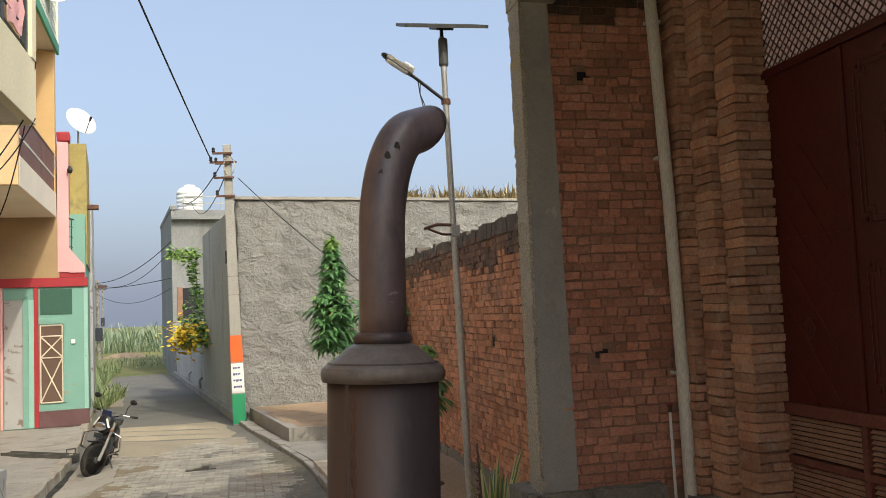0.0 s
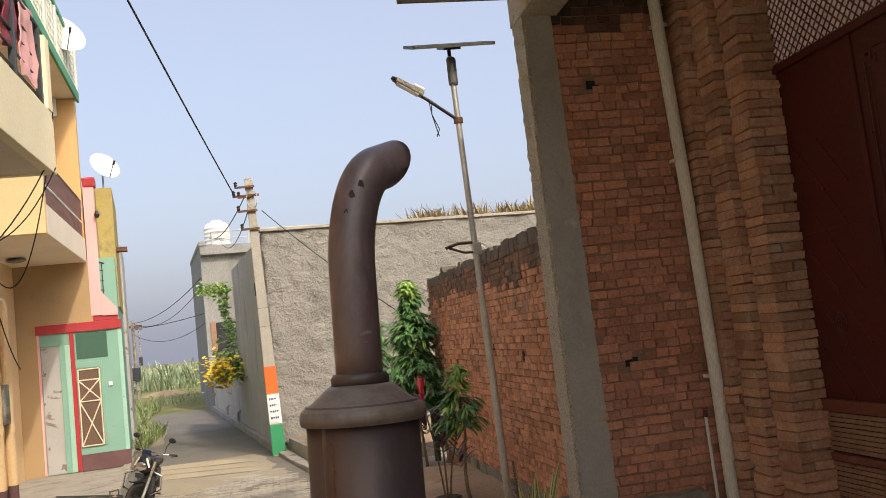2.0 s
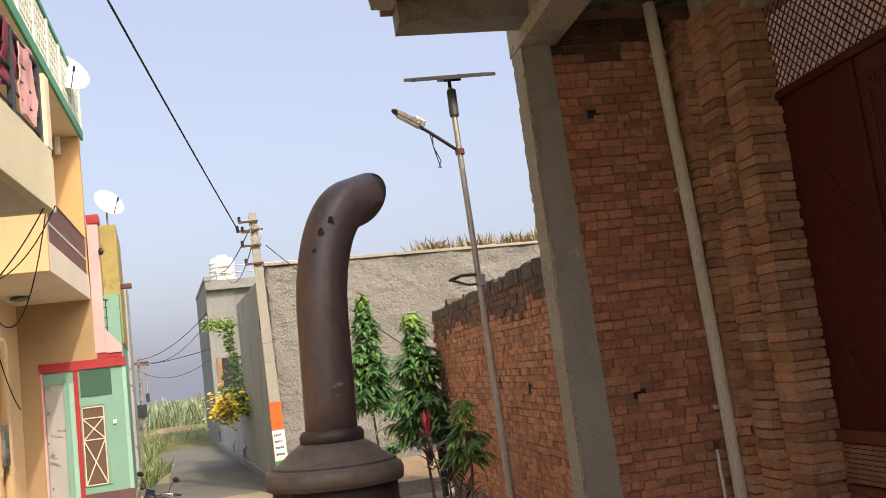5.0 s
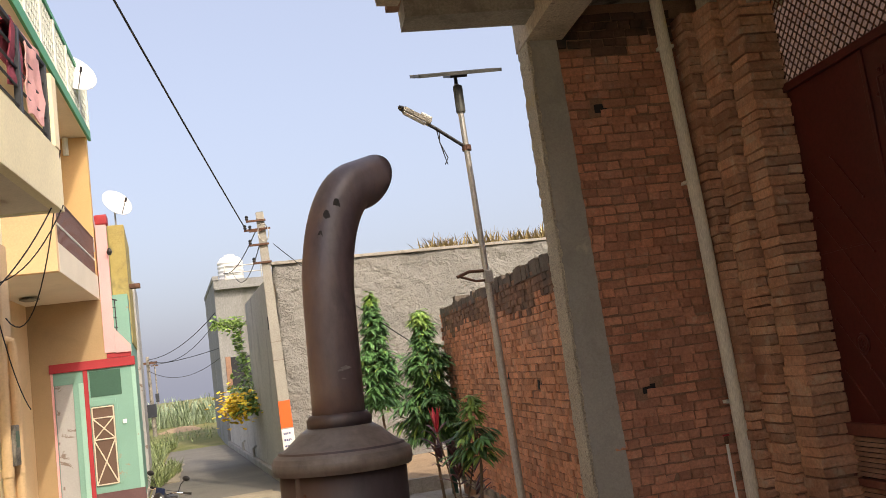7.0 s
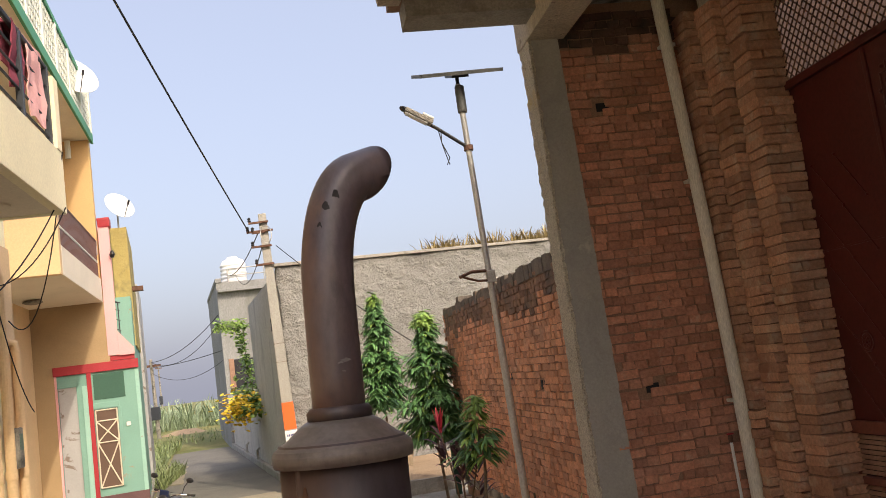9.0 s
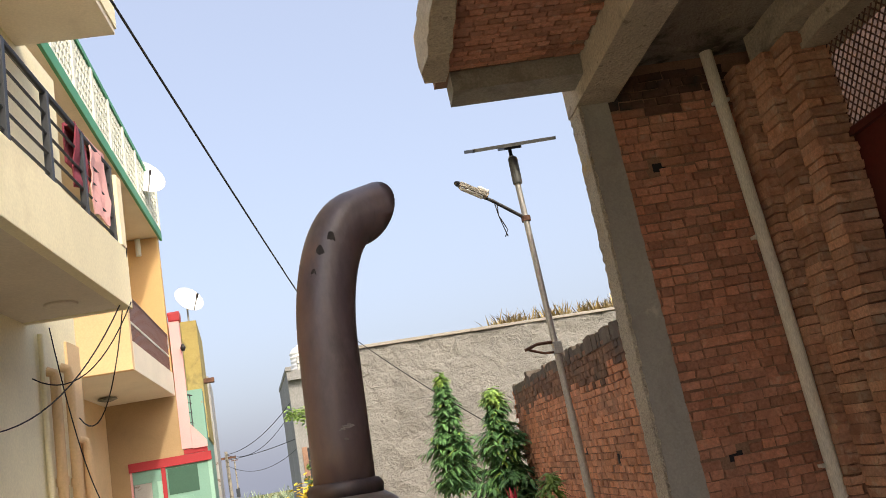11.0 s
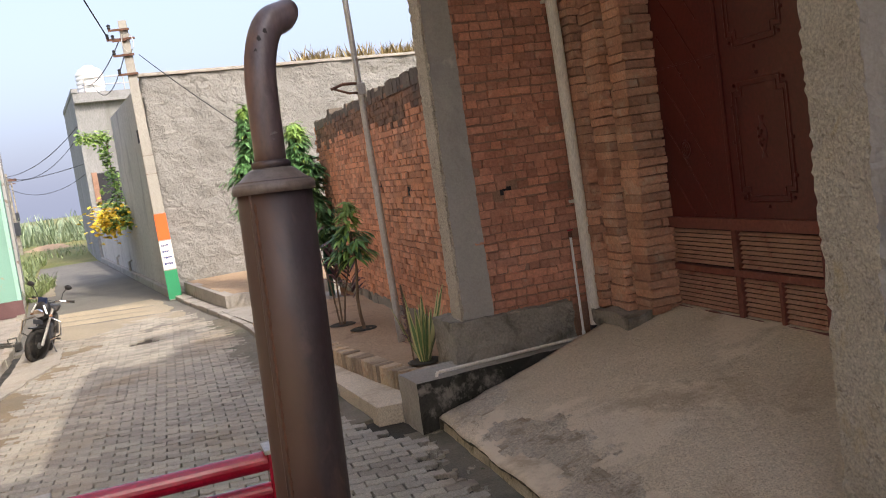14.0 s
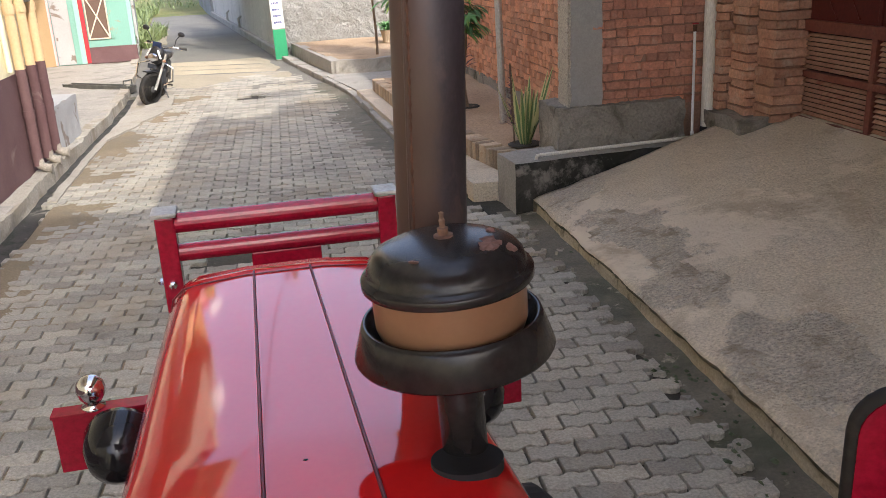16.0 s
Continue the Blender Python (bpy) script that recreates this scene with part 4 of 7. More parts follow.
def build_utility_pole():
    p = thing("utility_pole", "tapered concrete power pole with painted bands and a paper notice", "utility pole", Matrix.Translation((-0.06, 21.94, 0.0)) @ Matrix.Rotation(radians(-1.3), 4, "Y"))

    def shaft(z0, z1, grow=0.0):
        def half(z):
            return 0.15 - 0.055 * z / 6.8 + grow
        bm = bmesh.new()
        a = [bm.verts.new((sx * half(z0), sy * half(z0) * 0.8, z0)) for sx, sy in ((-1, -1), (1, -1), (1, 1), (-1, 1))]
        b = [bm.verts.new((sx * half(z1), sy * half(z1) * 0.8, z1)) for sx, sy in ((-1, -1), (1, -1), (1, 1), (-1, 1))]
        bm.faces.new(a[::-1]), bm.faces.new(b)
        for k in range(4):
            bm.faces.new((a[k], a[(k + 1) % 4], b[(k + 1) % 4], b[k]))
        bmesh.ops.bevel(bm, geom=bm.edges[:], offset=0.012, segments=2, affect="EDGES")
        return bm
    part("shaft", shaft(0, 6.8), M["pole"], p)
    part("green_band", shaft(0.02, 0.75, 0.006), M["green_band"], p, "green painted band")
    part("white_band", shaft(0.752, 1.48, 0.006), M["white_band"], p, "white painted band")
    part("orange_band", shaft(1.482, 2.15, 0.006), M["orange_band"], p, "orange painted band")
    part("strap", shaft(3.1, 3.13, 0.008), M["rust"], p)
    part("strap", shaft(3.55, 3.58, 0.008), M["rust"], p)
    n = part("notice", boxed((-0.14, -0.14, 0.80), (0.12, -0.136, 1.44)), M["white"], p, "white paper notice")
    rng = random.Random(4)
    for r in range(4):
        bm = bmesh.new()
        x = -0.1
        while x < 0.07:
            w = rng.uniform(0.02, 0.05)
            box(bm, (x, -0.1425, 1.34 - r * 0.15 + rng.uniform(-0.01, 0.01)), (x + w, -0.1415, 1.385 - r * 0.15))
            x += w + 0.012
        part("text_line", bm, M["ink"], n)
    for z, w, dx in ((6.55, 0.3, -0.05), (5.95, 0.3, -0.04), (5.5, 0.28, -0.02), (6.3, 0.2, -0.1), (6.33, 0.4, -0.02)):
        part("cross_arm", boxed((-w + dx, -0.15, z), (w * 0.6 + dx, -0.10, z + 0.05), 0.006), M["rust"], p)
        part("insulator", lathe([(0.025, 0), (0.045, 0.03), (0.03, 0.06), (0.045, 0.09), (0.02, 0.12)], 12, Matrix.Translation((-w + dx + 0.03, -0.125, z + 0.05))), M["black"], p)
    part("wire_coil", tube(bmesh.new(), [(0.04 + 0.13 * math.cos(a), -0.2 + 0.02 * math.sin(3 * a), 6.25 + 0.22 * math.sin(a)) for a in [k * math.tau / 24 for k in range(73)]], 0.012, 5), M["steel"], p)


build_utility_pole()


def cable(name, a, b, sag, r=0.012, n=24, label="black overhead power cable"):
    a, b = Vector(a), Vector(b)
    pts = [a.lerp(b, k / n) - Vector((0, 0, sag * 4 * (k / n) * (1 - k / n))) for k in range(n + 1)]
    ob = part(name, tube(bmesh.new(), pts, r, 6), M["wire"])
    return tagged(ob, label, "cable", "overhead cables")


cable("overhead_cable", (-0.57, 21.8, 6.36), (-2.32, 0.8, 8.75), 0.12, 0.016)
cable("overhead_cable", (-0.36, 21.85, 6.3), (-2.75, 44.6, 8.4), 0.35, 0.016)
cable("overhead_cable", (-0.30, 21.9, 5.95), (-2.3, 44.6, 8.4), 0.7, 0.014)
cable("overhead_cable", (0.05, 21.8, 5.95), (2.9, 16.5, 2.6), 0.1, 0.01)
cable("overhead_cable", (-9.1, 60, 5.3), (-3.25, 44.9, 6.6), 0.5, 0.02)
cable("overhead_cable", (-9.1, 60, 5.3), (-3.25, 44.9, 6.2), 0.9, 0.016)
cable("overhead_cable", (-9.1, 60, 4.95), (-3.25, 44.9, 4.75), 0.12, 0.02)
cable("overhead_cable", (-9.1, 60, 4.6), (-3.25, 44.9, 4.3), 0.7, 0.014)


def build_far_pole(x, y, h):
    p = thing("far_power_pole", "slim steel power pole beside the field", "utility pole", Matrix.Translation((x, y, -0.1)), "far poles")
    part("shaft", tube(bmesh.new(), [(0, 0, 0), (-0.1, 0, h)], [0.14, 0.1], 8), M["concrete_dark"], p)
    part("switch_box", boxed((-0.35, -0.2, h * 0.3), (0.2, 0.2, h * 0.45), 0.02), M["rail_dark"], p)
    part("cross_arm", boxed((-0.6, -0.06, h - 0.5), (0.5, 0.06, h - 0.35), 0.01), M["rust"], p)


build_far_pole(-9.0, 60, 5.6)
build_far_pole(-22, 150, 9)

# ---- tractor ----
def build_tractor():
    t = thing("tractor", "bright red farm tractor seen from its driving seat", "tractor", Matrix.Translation((-0.025, 1.0, 0)) @ Matrix.Rotation(radians(2.4), 4, "Z"))

    # bonnet: a rounded cross-section swept forward and closed by a sloping nose
    def section(y, w, top, low):
        r = 0.10
        pts = [(-w - 0.015, low), (-w - 0.01, top - r)]
        for k in range(1, 6):
            a = radians(180 - 90 * k / 6)
            pts.append((-w + r + r * math.cos(a), top - r + (r - 0.012) * math.sin(a)))
        pts += [(-w + r, top - 0.012), (-w * 0.33, top), (w * 0.33, top), (w - r, top - 0.012)]
        for k in range(1, 6):
            a = radians(90 - 90 * k / 6)
            pts.append((w - r + r * math.cos(a), top - r + (r - 0.012) * math.sin(a)))
        pts += [(w + 0.01, top - r), (w + 0.015, low)]
        return [(x, y, z) for x, z in pts]
    bm = bmesh.new()
    rows = [section(y, w, z, 0.86) for y, w, z in ((-0.75, 0.375, 1.455), (0.0, 0.362, 1.442), (0.5, 0.352, 1.434), (1.02, 0.342, 1.423))]
    rows.append([(x * 0.99, 1.092, z - 0.003 * (z > 1)) for x, y, z in section(1.09, 0.337, 1.4205, 0.86)])
    rows.append([(x * 0.985, 1.1, z - 0.008 * (z > 1)) for x, y, z in section(1.09, 0.337, 1.4205, 0.86)])
    rows.append([(x * 0.975, 1.106, z - 0.022 * (z > 1)) for x, y, z in section(1.09, 0.337, 1.4205, 0.86)])
    rows.append([(x * 0.94, 1.15, z - 0.07 * (z > 1)) for x, y, z in section(1.15, 0.326, 1.395, 0.86)])
    vs = [[bm.verts.new(p) for p in r] for r in rows]
    for a, b in zip(vs, vs[1:]):
        for k in range(len(a) - 1):
            bm.faces.new((a[k], a[k + 1], b[k + 1], b[k]))
    bm.faces.new(vs[-1])
    bm.faces.new(vs[0][::-1])
    bmesh.ops.recalc_face_normals(bm, faces=bm.faces)
    hood = part("bonnet", bm, M["red"], t, "glossy red bonnet", smooth=True)
    for x0, x1 in ((-0.092, -0.100), (0.076, 0.108)):
        part("bonnet_seam", tube(bmesh.new(), [(x0, 1.09, 1.406), (x0, 1.01, 1.4238), (x0 * 0.55 + x1 * 0.45, 0.2, 1.4395), (x1, -0.7, 1.4545)], 0.004, 6), M["seam_shade"], hood, "pressed seam, its shade given by a darker red")
    part("front_seam", tube(bmesh.new(), [(-0.345, 0.99, 1.33), (-0.332, 0.99, 1.373), (-0.30, 0.99, 1.402), (-0.243, 0.99, 1.413), (-0.115, 0.99, 1.4245), (0.115, 0.99, 1.4245), (0.243, 0.99, 1.413), (0.30, 0.99, 1.402), (0.332, 0.99, 1.373), (0.345, 0.99, 1.33)], 0.003, 6), M["seam_shade"], hood)
    # no hole is cut; a black disc gives the opening's shade
    hole = Matrix.Translation((0.262, -0.205, 1.4462)) @ Matrix.Rotation(radians(-1), 4, "X") @ Matrix.Diagonal((1, 0.85, 1, 1))
    part("stem_opening", lathe([(0.066, -0.02), (0.066, 0.001), (0.0, 0.0012)], 36, hole), M["dark_inside"], hood, "black oval disc for the shaded opening round the intake stem")
    for cx, cy, cs in ((-0.02, -0.12, 0.006), (0.03, 0.42, 0.003), (-0.22, 0.1, 0.003), (-0.02, 0.86, 0.004), (0.12, 0.62, 0.003), (-0.16, -0.3, 0.003), (-0.27, -0.36, 0.003)):
        part("paint_chip", wavy(lathe([(1.0, -0.002), (0.7, 0.0008), (0, 0.001)], 9, Matrix.Translation((cx, cy, 1.4415 - 0.0195 * cy - 0.012 * (abs(cx) > 0.12))) @ Matrix.Diagonal((cs, cs * 0.6, 1, 1))), 0.0015, 400, cy), M["flake_dark"], hood)
    part("nose_grille", boxed((-0.27, 1.14, 0.9), (0.27, 1.165, 1.26), 0.01), M["black"], t)

    # front guard
    g = part("front_guard", tube(bmesh.new(), [(-0.355, 1.42, 1.488), (0.365, 1.42, 1.488)], 0.034, 18), M["crimson"], t, "crimson tubular front guard")
    part("lower_bar", tube(bmesh.new(), [(-0.355, 1.42, 1.383), (0.365, 1.42, 1.383)], 0.03, 18), M["crimson"], g)
    part("guard_plate", boxed((-0.10, 1.40, 1.2), (0.14, 1.44, 1.36), 0.006), M["crimson"], g)
    for x in (-0.368, 0.378):
        part("guard_post", boxed((x - 0.032, 1.38, 0.55), (x + 0.032, 1.46, 1.52), 0.008), M["crimson"], g)
        part("post_cap", boxed((x - 0.042, 1.365, 1.52), (x + 0.042, 1.475, 1.537), 0.006), M["steel"], g, "bare steel cap")
        part("bolt", lathe([(0.014, 0), (0.014, 0.012), (0.006, 0.02)], 6, Matrix.Translation((x, 1.38, 1.285)) @ Matrix.Rotation(radians(90), 4, "X")), M["chrome"], g)
        part("bolt", lathe([(0.014, 0), (0.014, 0.012), (0.006, 0.02)], 6, Matrix.Translation((x - 0.032, 1.42, 1.285)) @ Matrix.Rotation(radians(-90), 4, "Y")), M["chrome"], g)
    part("bumper_beam", boxed((-0.42, 1.2, 0.5), (0.36, 1.5, 0.62), 0.02), M["crimson"], t)

    # exhaust
    ex = Matrix.Translation((0.314, 0.172, 2.43)) @ Matrix.Rotation(radians(1.67), 4, "Y") @ Matrix.Rotation(radians(-0.33), 4, "X") @ Matrix.Translation((0, 0, -2.43))
    body = part("silencer", lathe([(0.046, 1.12), (0.07, 1.14), (0.0724, 1.3), (0.0724, 2.0), (0.0722, 2.41)], 40, ex), M["exhaust"], t, "tall exhaust silencer, coloured brown on its lit side and dark on its shaded side", smooth=True)
    part("silencer_cap", lathe([(0.072, 2.386), (0.0785, 2.386), (0.0787, 2.3862), (0.0797, 2.39), (0.0799, 2.3902), (0.0799, 2.3985), (0.0797, 2.3987), (0.078, 2.404), (0.0778, 2.4042), (0.063, 2.414), (0.047, 2.428), (0.0468, 2.4282), (0.038, 2.4335)], 40, ex), M["exhaust_cap"], body, "flared dusty iron cap of the silencer", smooth=True)
    part("pipe_collar", lathe([(0.037, 2.433), (0.0378, 2.442), (0.034, 2.4475), (0.03, 2.448)], 32, ex), M["exhaust"], body, smooth=True)
    bm = bmesh.new()
    bend = [(0, 0, 2.43), (0, 0, 2.48), (0, 0, 2.53), (0, 0, 2.5785)]
    for k in range(1, 17):
        a = 1.4967 * k / 16
        bend.append((0.0494 * (1 - math.cos(a)), 0.0124 * (1 - math.cos(a)), 2.5785 + 0.1386 * math.sin(a)))
    end = Vector(bend[-1])
    along_end = (end - Vector(bend[-2])).normalized()
    for d in (0.015, 0.03, 0.045, 0.06):
        bend.append(tuple(end + along_end * d))
    tube(bm, bend, 0.0304, 40)
    mouth = end + along_end * 0.014
    cut = (along_end + Vector((0, 0.9, -0.3))).normalized()
    for v in bm.verts:
        past = (v.co - mouth).dot(cut)
        if past > 0 and (v.co - mouth).dot(along_end) > -0.05:
            v.co -= along_end * (past / along_end.dot(cut))
    bmesh.ops.remove_doubles(bm, verts=bm.verts, dist=0.00005)
    bmesh.ops.transform(bm, matrix=ex, verts=bm.verts)
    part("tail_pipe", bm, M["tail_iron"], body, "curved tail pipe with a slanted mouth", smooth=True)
    part("weld_bead", tube(bmesh.new(), [ex @ Vector((-0.0480, -0.0542, 1.3 + k * 0.0109)) for k in range(99)], [0.0013 + 0.0025 * (k % 2) for k in range(99)], 6), M["rust"], body, "rough rusty weld seam")
    part("seam_strip", boxed((-0.0570, -0.0495, 1.3), (-0.0500, -0.0425, 2.388), 0.002, ex), M["exhaust"], body)
    for dx, dz, sx, sz in ((-0.010, 2.672, 0.005, 0.011), (-0.013, 2.652, 0.0035, 0.006), (-0.003, 2.688, 0.004, 0.008), (0.010, 2.4985, 0.007, 0.0022), (0.004, 2.496, 0.004, 0.0012), (0.006, 2.486, 0.003, 0.0008)):
        a = max(0.0, min(1.0, (dz - 2.5785) / 0.1386))
        run = 0.0494 * (1 - math.cos(math.asin(a)))
        face = Matrix.Translation((run + dx, 0.0124 * (1 - math.cos(math.asin(a))) - math.sqrt(0.0304 ** 2 - dx * dx) + 0.0002, dz)) @ Matrix.Rotation(math.atan2(dx, 0.03), 4, "Z") @ Matrix.Rotation(radians(90), 4, "X")
        part("flaked_patch", wavy(lathe([(1.0, -0.002), (0.9, 0.0004), (0, 0.0006)], 18, ex @ face @ Matrix.Diagonal((sx, sz, 1, 1))), 0.0016, 300, dz * 9), M["flake"] if dz < 2.6 else M["flake_dark"], body)

    # air cleaner
    ac = Matrix.Translation((0.255, -0.161, 1.715)) @ Matrix.Rotation(radians(-3), 4, "Y") @ Matrix.Translation((0, 0, -1.715))
    pre = part("air_cleaner", lathe([(0.042, 1.36), (0.042, 1.6), (0.05, 1.66)], 28, ac), M["exhaust_black"], t, "black stem of the air pre-cleaner", smooth=True)
    part("skirt", lathe([(0.05, 1.66), (0.165, 1.652), (0.174, 1.645), (0.177, 1.65), (0.160, 1.703), (0.156, 1.712), (0.150, 1.712), (0.146, 1.702), (0.13, 1.69)], 48, ac), M["exhaust_black"], pre, "flared black skirt", smooth=True)
    part("dust_bowl", lathe([(0.128, 1.69), (0.133, 1.705), (0.134, 1.77), (0.132, 1.782)], 48, ac), M["bowl"], pre, "smoky amber dust bowl", smooth=True)
    part("dome", lathe([(0.134, 1.776), (0.1465, 1.776), (0.1468, 1.7762), (0.1485, 1.779), (0.1487, 1.7792), (0.1487, 1.792), (0.1485, 1.7922), (0.146, 1.796), (0.139, 1.7985), (0.1388, 1.7987), (0.137, 1.806), (0.133, 1.819), (0.122, 1.832), (0.10, 1.842), (0.07, 1.848), (0.035, 1.8515), (0.0, 1.852)], 48, ac), M["exhaust_black"], pre, "black domed lid with flaked paint", smooth=True)
    for a, r, sx, sy in ((-0.75, 0.088, 0.016, 0.028), (-0.5, 0.075, 0.012, 0.016), (-0.55, 0.118, 0.008, 0.014), (0.1, 0.085, 0.006, 0.012), (-2.3, 0.1, 0.004, 0.008)):
        z = 1.852 - 0.014 * (r / 0.11) ** 3
        tilt = ac @ Matrix.Translation((r * math.cos(a), r * math.sin(a), z)) @ Matrix.Rotation(a, 4, "Z") @ Matrix.Rotation(0.4 * (r / 0.11) ** 2.2, 4, "Y")
        part("bare_patch", wavy(lathe([(1.0, -0.004), (0.92, 0.0012), (0.0, 0.0026)], 16, tilt @ Matrix.Diagonal((sx, sy, 1, 1))), 0.006, 90, a), M["flake_brown"], pre, "patch of bare brown primer")
    part("wing_nut", lathe([(0.017, 1.849), (0.017, 1.855), (0.009, 1.856), (0.010, 1.867), (0.0045, 1.868), (0.0055, 1.88), (0.0035, 1.884), (0.0045, 1.894), (0.0, 1.896)], 14, ac), M["nut_rust"], pre, "rusty fixing stud and nut")

    # lamp brackets with round lamps and chrome balls
    for s, yy in ((-1, 0.93), (1, 0.93)):
        x = s * 0.58
        br = part("lamp_bracket", boxed((x - 0.13, yy - 0.012, 0.9), (x + 0.13, yy + 0.012, 1.09), 0.004), M["crimson"], t)
        part("bracket_lip", boxed((x - 0.13, yy - 0.03, 1.085), (x + 0.20 * (s < 0) + 0.13, yy + 0.03, 1.095), 0.002), M["crimson"], br)
        shell = Matrix.Translation((s * 0.512, yy - 0.15, 1.035)) @ Matrix.Scale(1.16, 4) @ Matrix.Rotation(radians(-80), 4, "X")
        lamp = part("headlamp_shell", lathe([(0.0, -0.09), (0.035, -0.085), (0.066, -0.06), (0.082, -0.02), (0.086, 0.03), (0.084, 0.045)], 32, shell), M["black_gloss"], t, "round black lamp shell", smooth=True)
        part("lamp_glass", lathe([(0.082, 0.045), (0.05, 0.058), (0.0, 0.064)], 28, shell), M["chrome"], lamp)
        part("lamp_stalk", tube(bmesh.new(), [(s * 0.52, yy - 0.1, 0.98), (s * 0.52, yy, 0.94)], 0.015, 8), M["black"], lamp)
        if s < 0:
            part("chrome_ball", lathe([(0.034, 0.0), (0.034, 0.006), (0.02, 0.012), (0.024, 0.018), (0.037, 0.038), (0.042, 0.06), (0.037, 0.082), (0.02, 0.098), (0.0, 0.102)], 28, Matrix.Translation((-0.592, yy, 1.095))), M["chrome"], br, "polished chrome ball", smooth=True)

    # fender with rubber edging, wheels, frame
    for s in (-1, 1):
        f = part("fender", boxed((0.0, -1.6, 1.36), (0.38, -0.8, 1.56), 0.045, Matrix.Translation((s * 0.92 - 0.19, 0, 0.0))), M["red"], t, "red rear mudguard")
        if s > 0:
            turn = Matrix.Translation((0.79, -0.53, 0)) @ Matrix.Rotation(radians(-26), 4, "Z")
            arc = [(0.07 - 0.07 * math.cos(radians(15 * k)), 1.59 + 0.07 * math.sin(radians(15 * k))) for k in range(7)]
            outline = [(0.0, 0.9)] + arc + [(0.4, 1.66), (0.4, 0.9)]
            bm = bmesh.new()
            near = [bm.verts.new((u, -0.018, z)) for u, z in outline]
            away = [bm.verts.new((u, 0.018, z)) for u, z in outline]
            bm.faces.new(near)
            bm.faces.new(away[::-1])
            for k in range(len(outline)):
                q = (k + 1) % len(outline)
                bm.faces.new((near[k], away[k], away[q], near[q]))
            bmesh.ops.recalc_face_normals(bm, faces=bm.faces)
            bmesh.ops.transform(bm, matrix=turn, verts=bm.verts)
            part("fender_face", bm, M["crimson"], t, "red mudguard front panel")
            rim = [turn @ Vector((u, 0, z)) for u, z in outline[:-1]]
            part("rubber_edge", tube(bmesh.new(), rim, 0.015, 14), M["rubber"], f, "black rubber edging", smooth=True)
        w = part("rear_wheel", lathe([(0.3, -0.19), (0.55, -0.2), (0.66, -0.17), (0.68, 0.0), (0.66, 0.17), (0.55, 0.2), (0.3, 0.19)], 40, Matrix.Translation((s * 0.82, -1.25, 0.68)) @ Matrix.Rotation(radians(90), 4, "Y")), M["rubber"], t)
        part("rim", lathe([(0.1, -0.1), (0.3, -0.18), (0.31, 0.18), (0.1, 0.1)], 28, Matrix.Translation((s * 0.82, -1.25, 0.68)) @ Matrix.Rotation(radians(90), 4, "Y")), M["red"], w)
        w = part("front_wheel", lathe([(0.2, -0.09), (0.34, -0.1), (0.38, -0.06), (0.385, 0.0), (0.38, 0.06), (0.34, 0.1), (0.2, 0.09)], 36, Matrix.Translation((s * 0.62, 0.55, 0.385)) @ Matrix.Rotation(radians(90), 4, "Y")), M["rubber"], t)
        part("rim", lathe([(0.05, -0.05), (0.2, -0.085), (0.205, 0.085), (0.05, 0.05)], 24, Matrix.Translation((s * 0.62, 0.55, 0.385)) @ Matrix.Rotation(radians(90), 4, "Y")), M["red"], w)
    part("front_axle", tube(bmesh.new(), [(-0.6, 0.55, 0.4), (0.6, 0.55, 0.4)], 0.06, 12), M["black"], t)
    part("rear_axle", tube(bmesh.new(), [(-0.8, -1.25, 0.68), (0.8, -1.25, 0.68)], 0.12, 12), M["black"], t)
    part("engine_block", boxed((-0.24, -0.8, 0.4), (0.24, 1.25, 0.9), 0.03), M["black"], t)
    part("gearbox", boxed((-0.25, -1.6, 0.4), (0.25, -0.7, 0.8), 0.03), M["black"], t)
    part("seat", boxed((-0.25, -1.85, 0.95), (0.25, -1.45, 1.1), 0.05), M["black"], t)
    part("seat_post", boxed((-0.1, -1.75, 0.7), (0.1, -1.55, 0.96)), M["black"], t)
    # sun canopy over the driver
    c = part("canopy_roof", boxed((-0.72, -2.3, 2.673), (0.76, -0.674, 2.72), 0.02), M["crimson"], t, "crimson sheet metal sun canopy")
    part("canopy_lip", boxed((-0.72, -0.679, 2.6655), (0.76, -0.659, 2.72), 0.006), M["crimson"], c)
    for s in (-0.66, 0.70):
        part("canopy_post", tube(bmesh.new(), [(s, -1.75, 1.55), (s, -1.85, 2.67)], 0.025, 10), M["crimson"], t)
    return t


build_tractor()


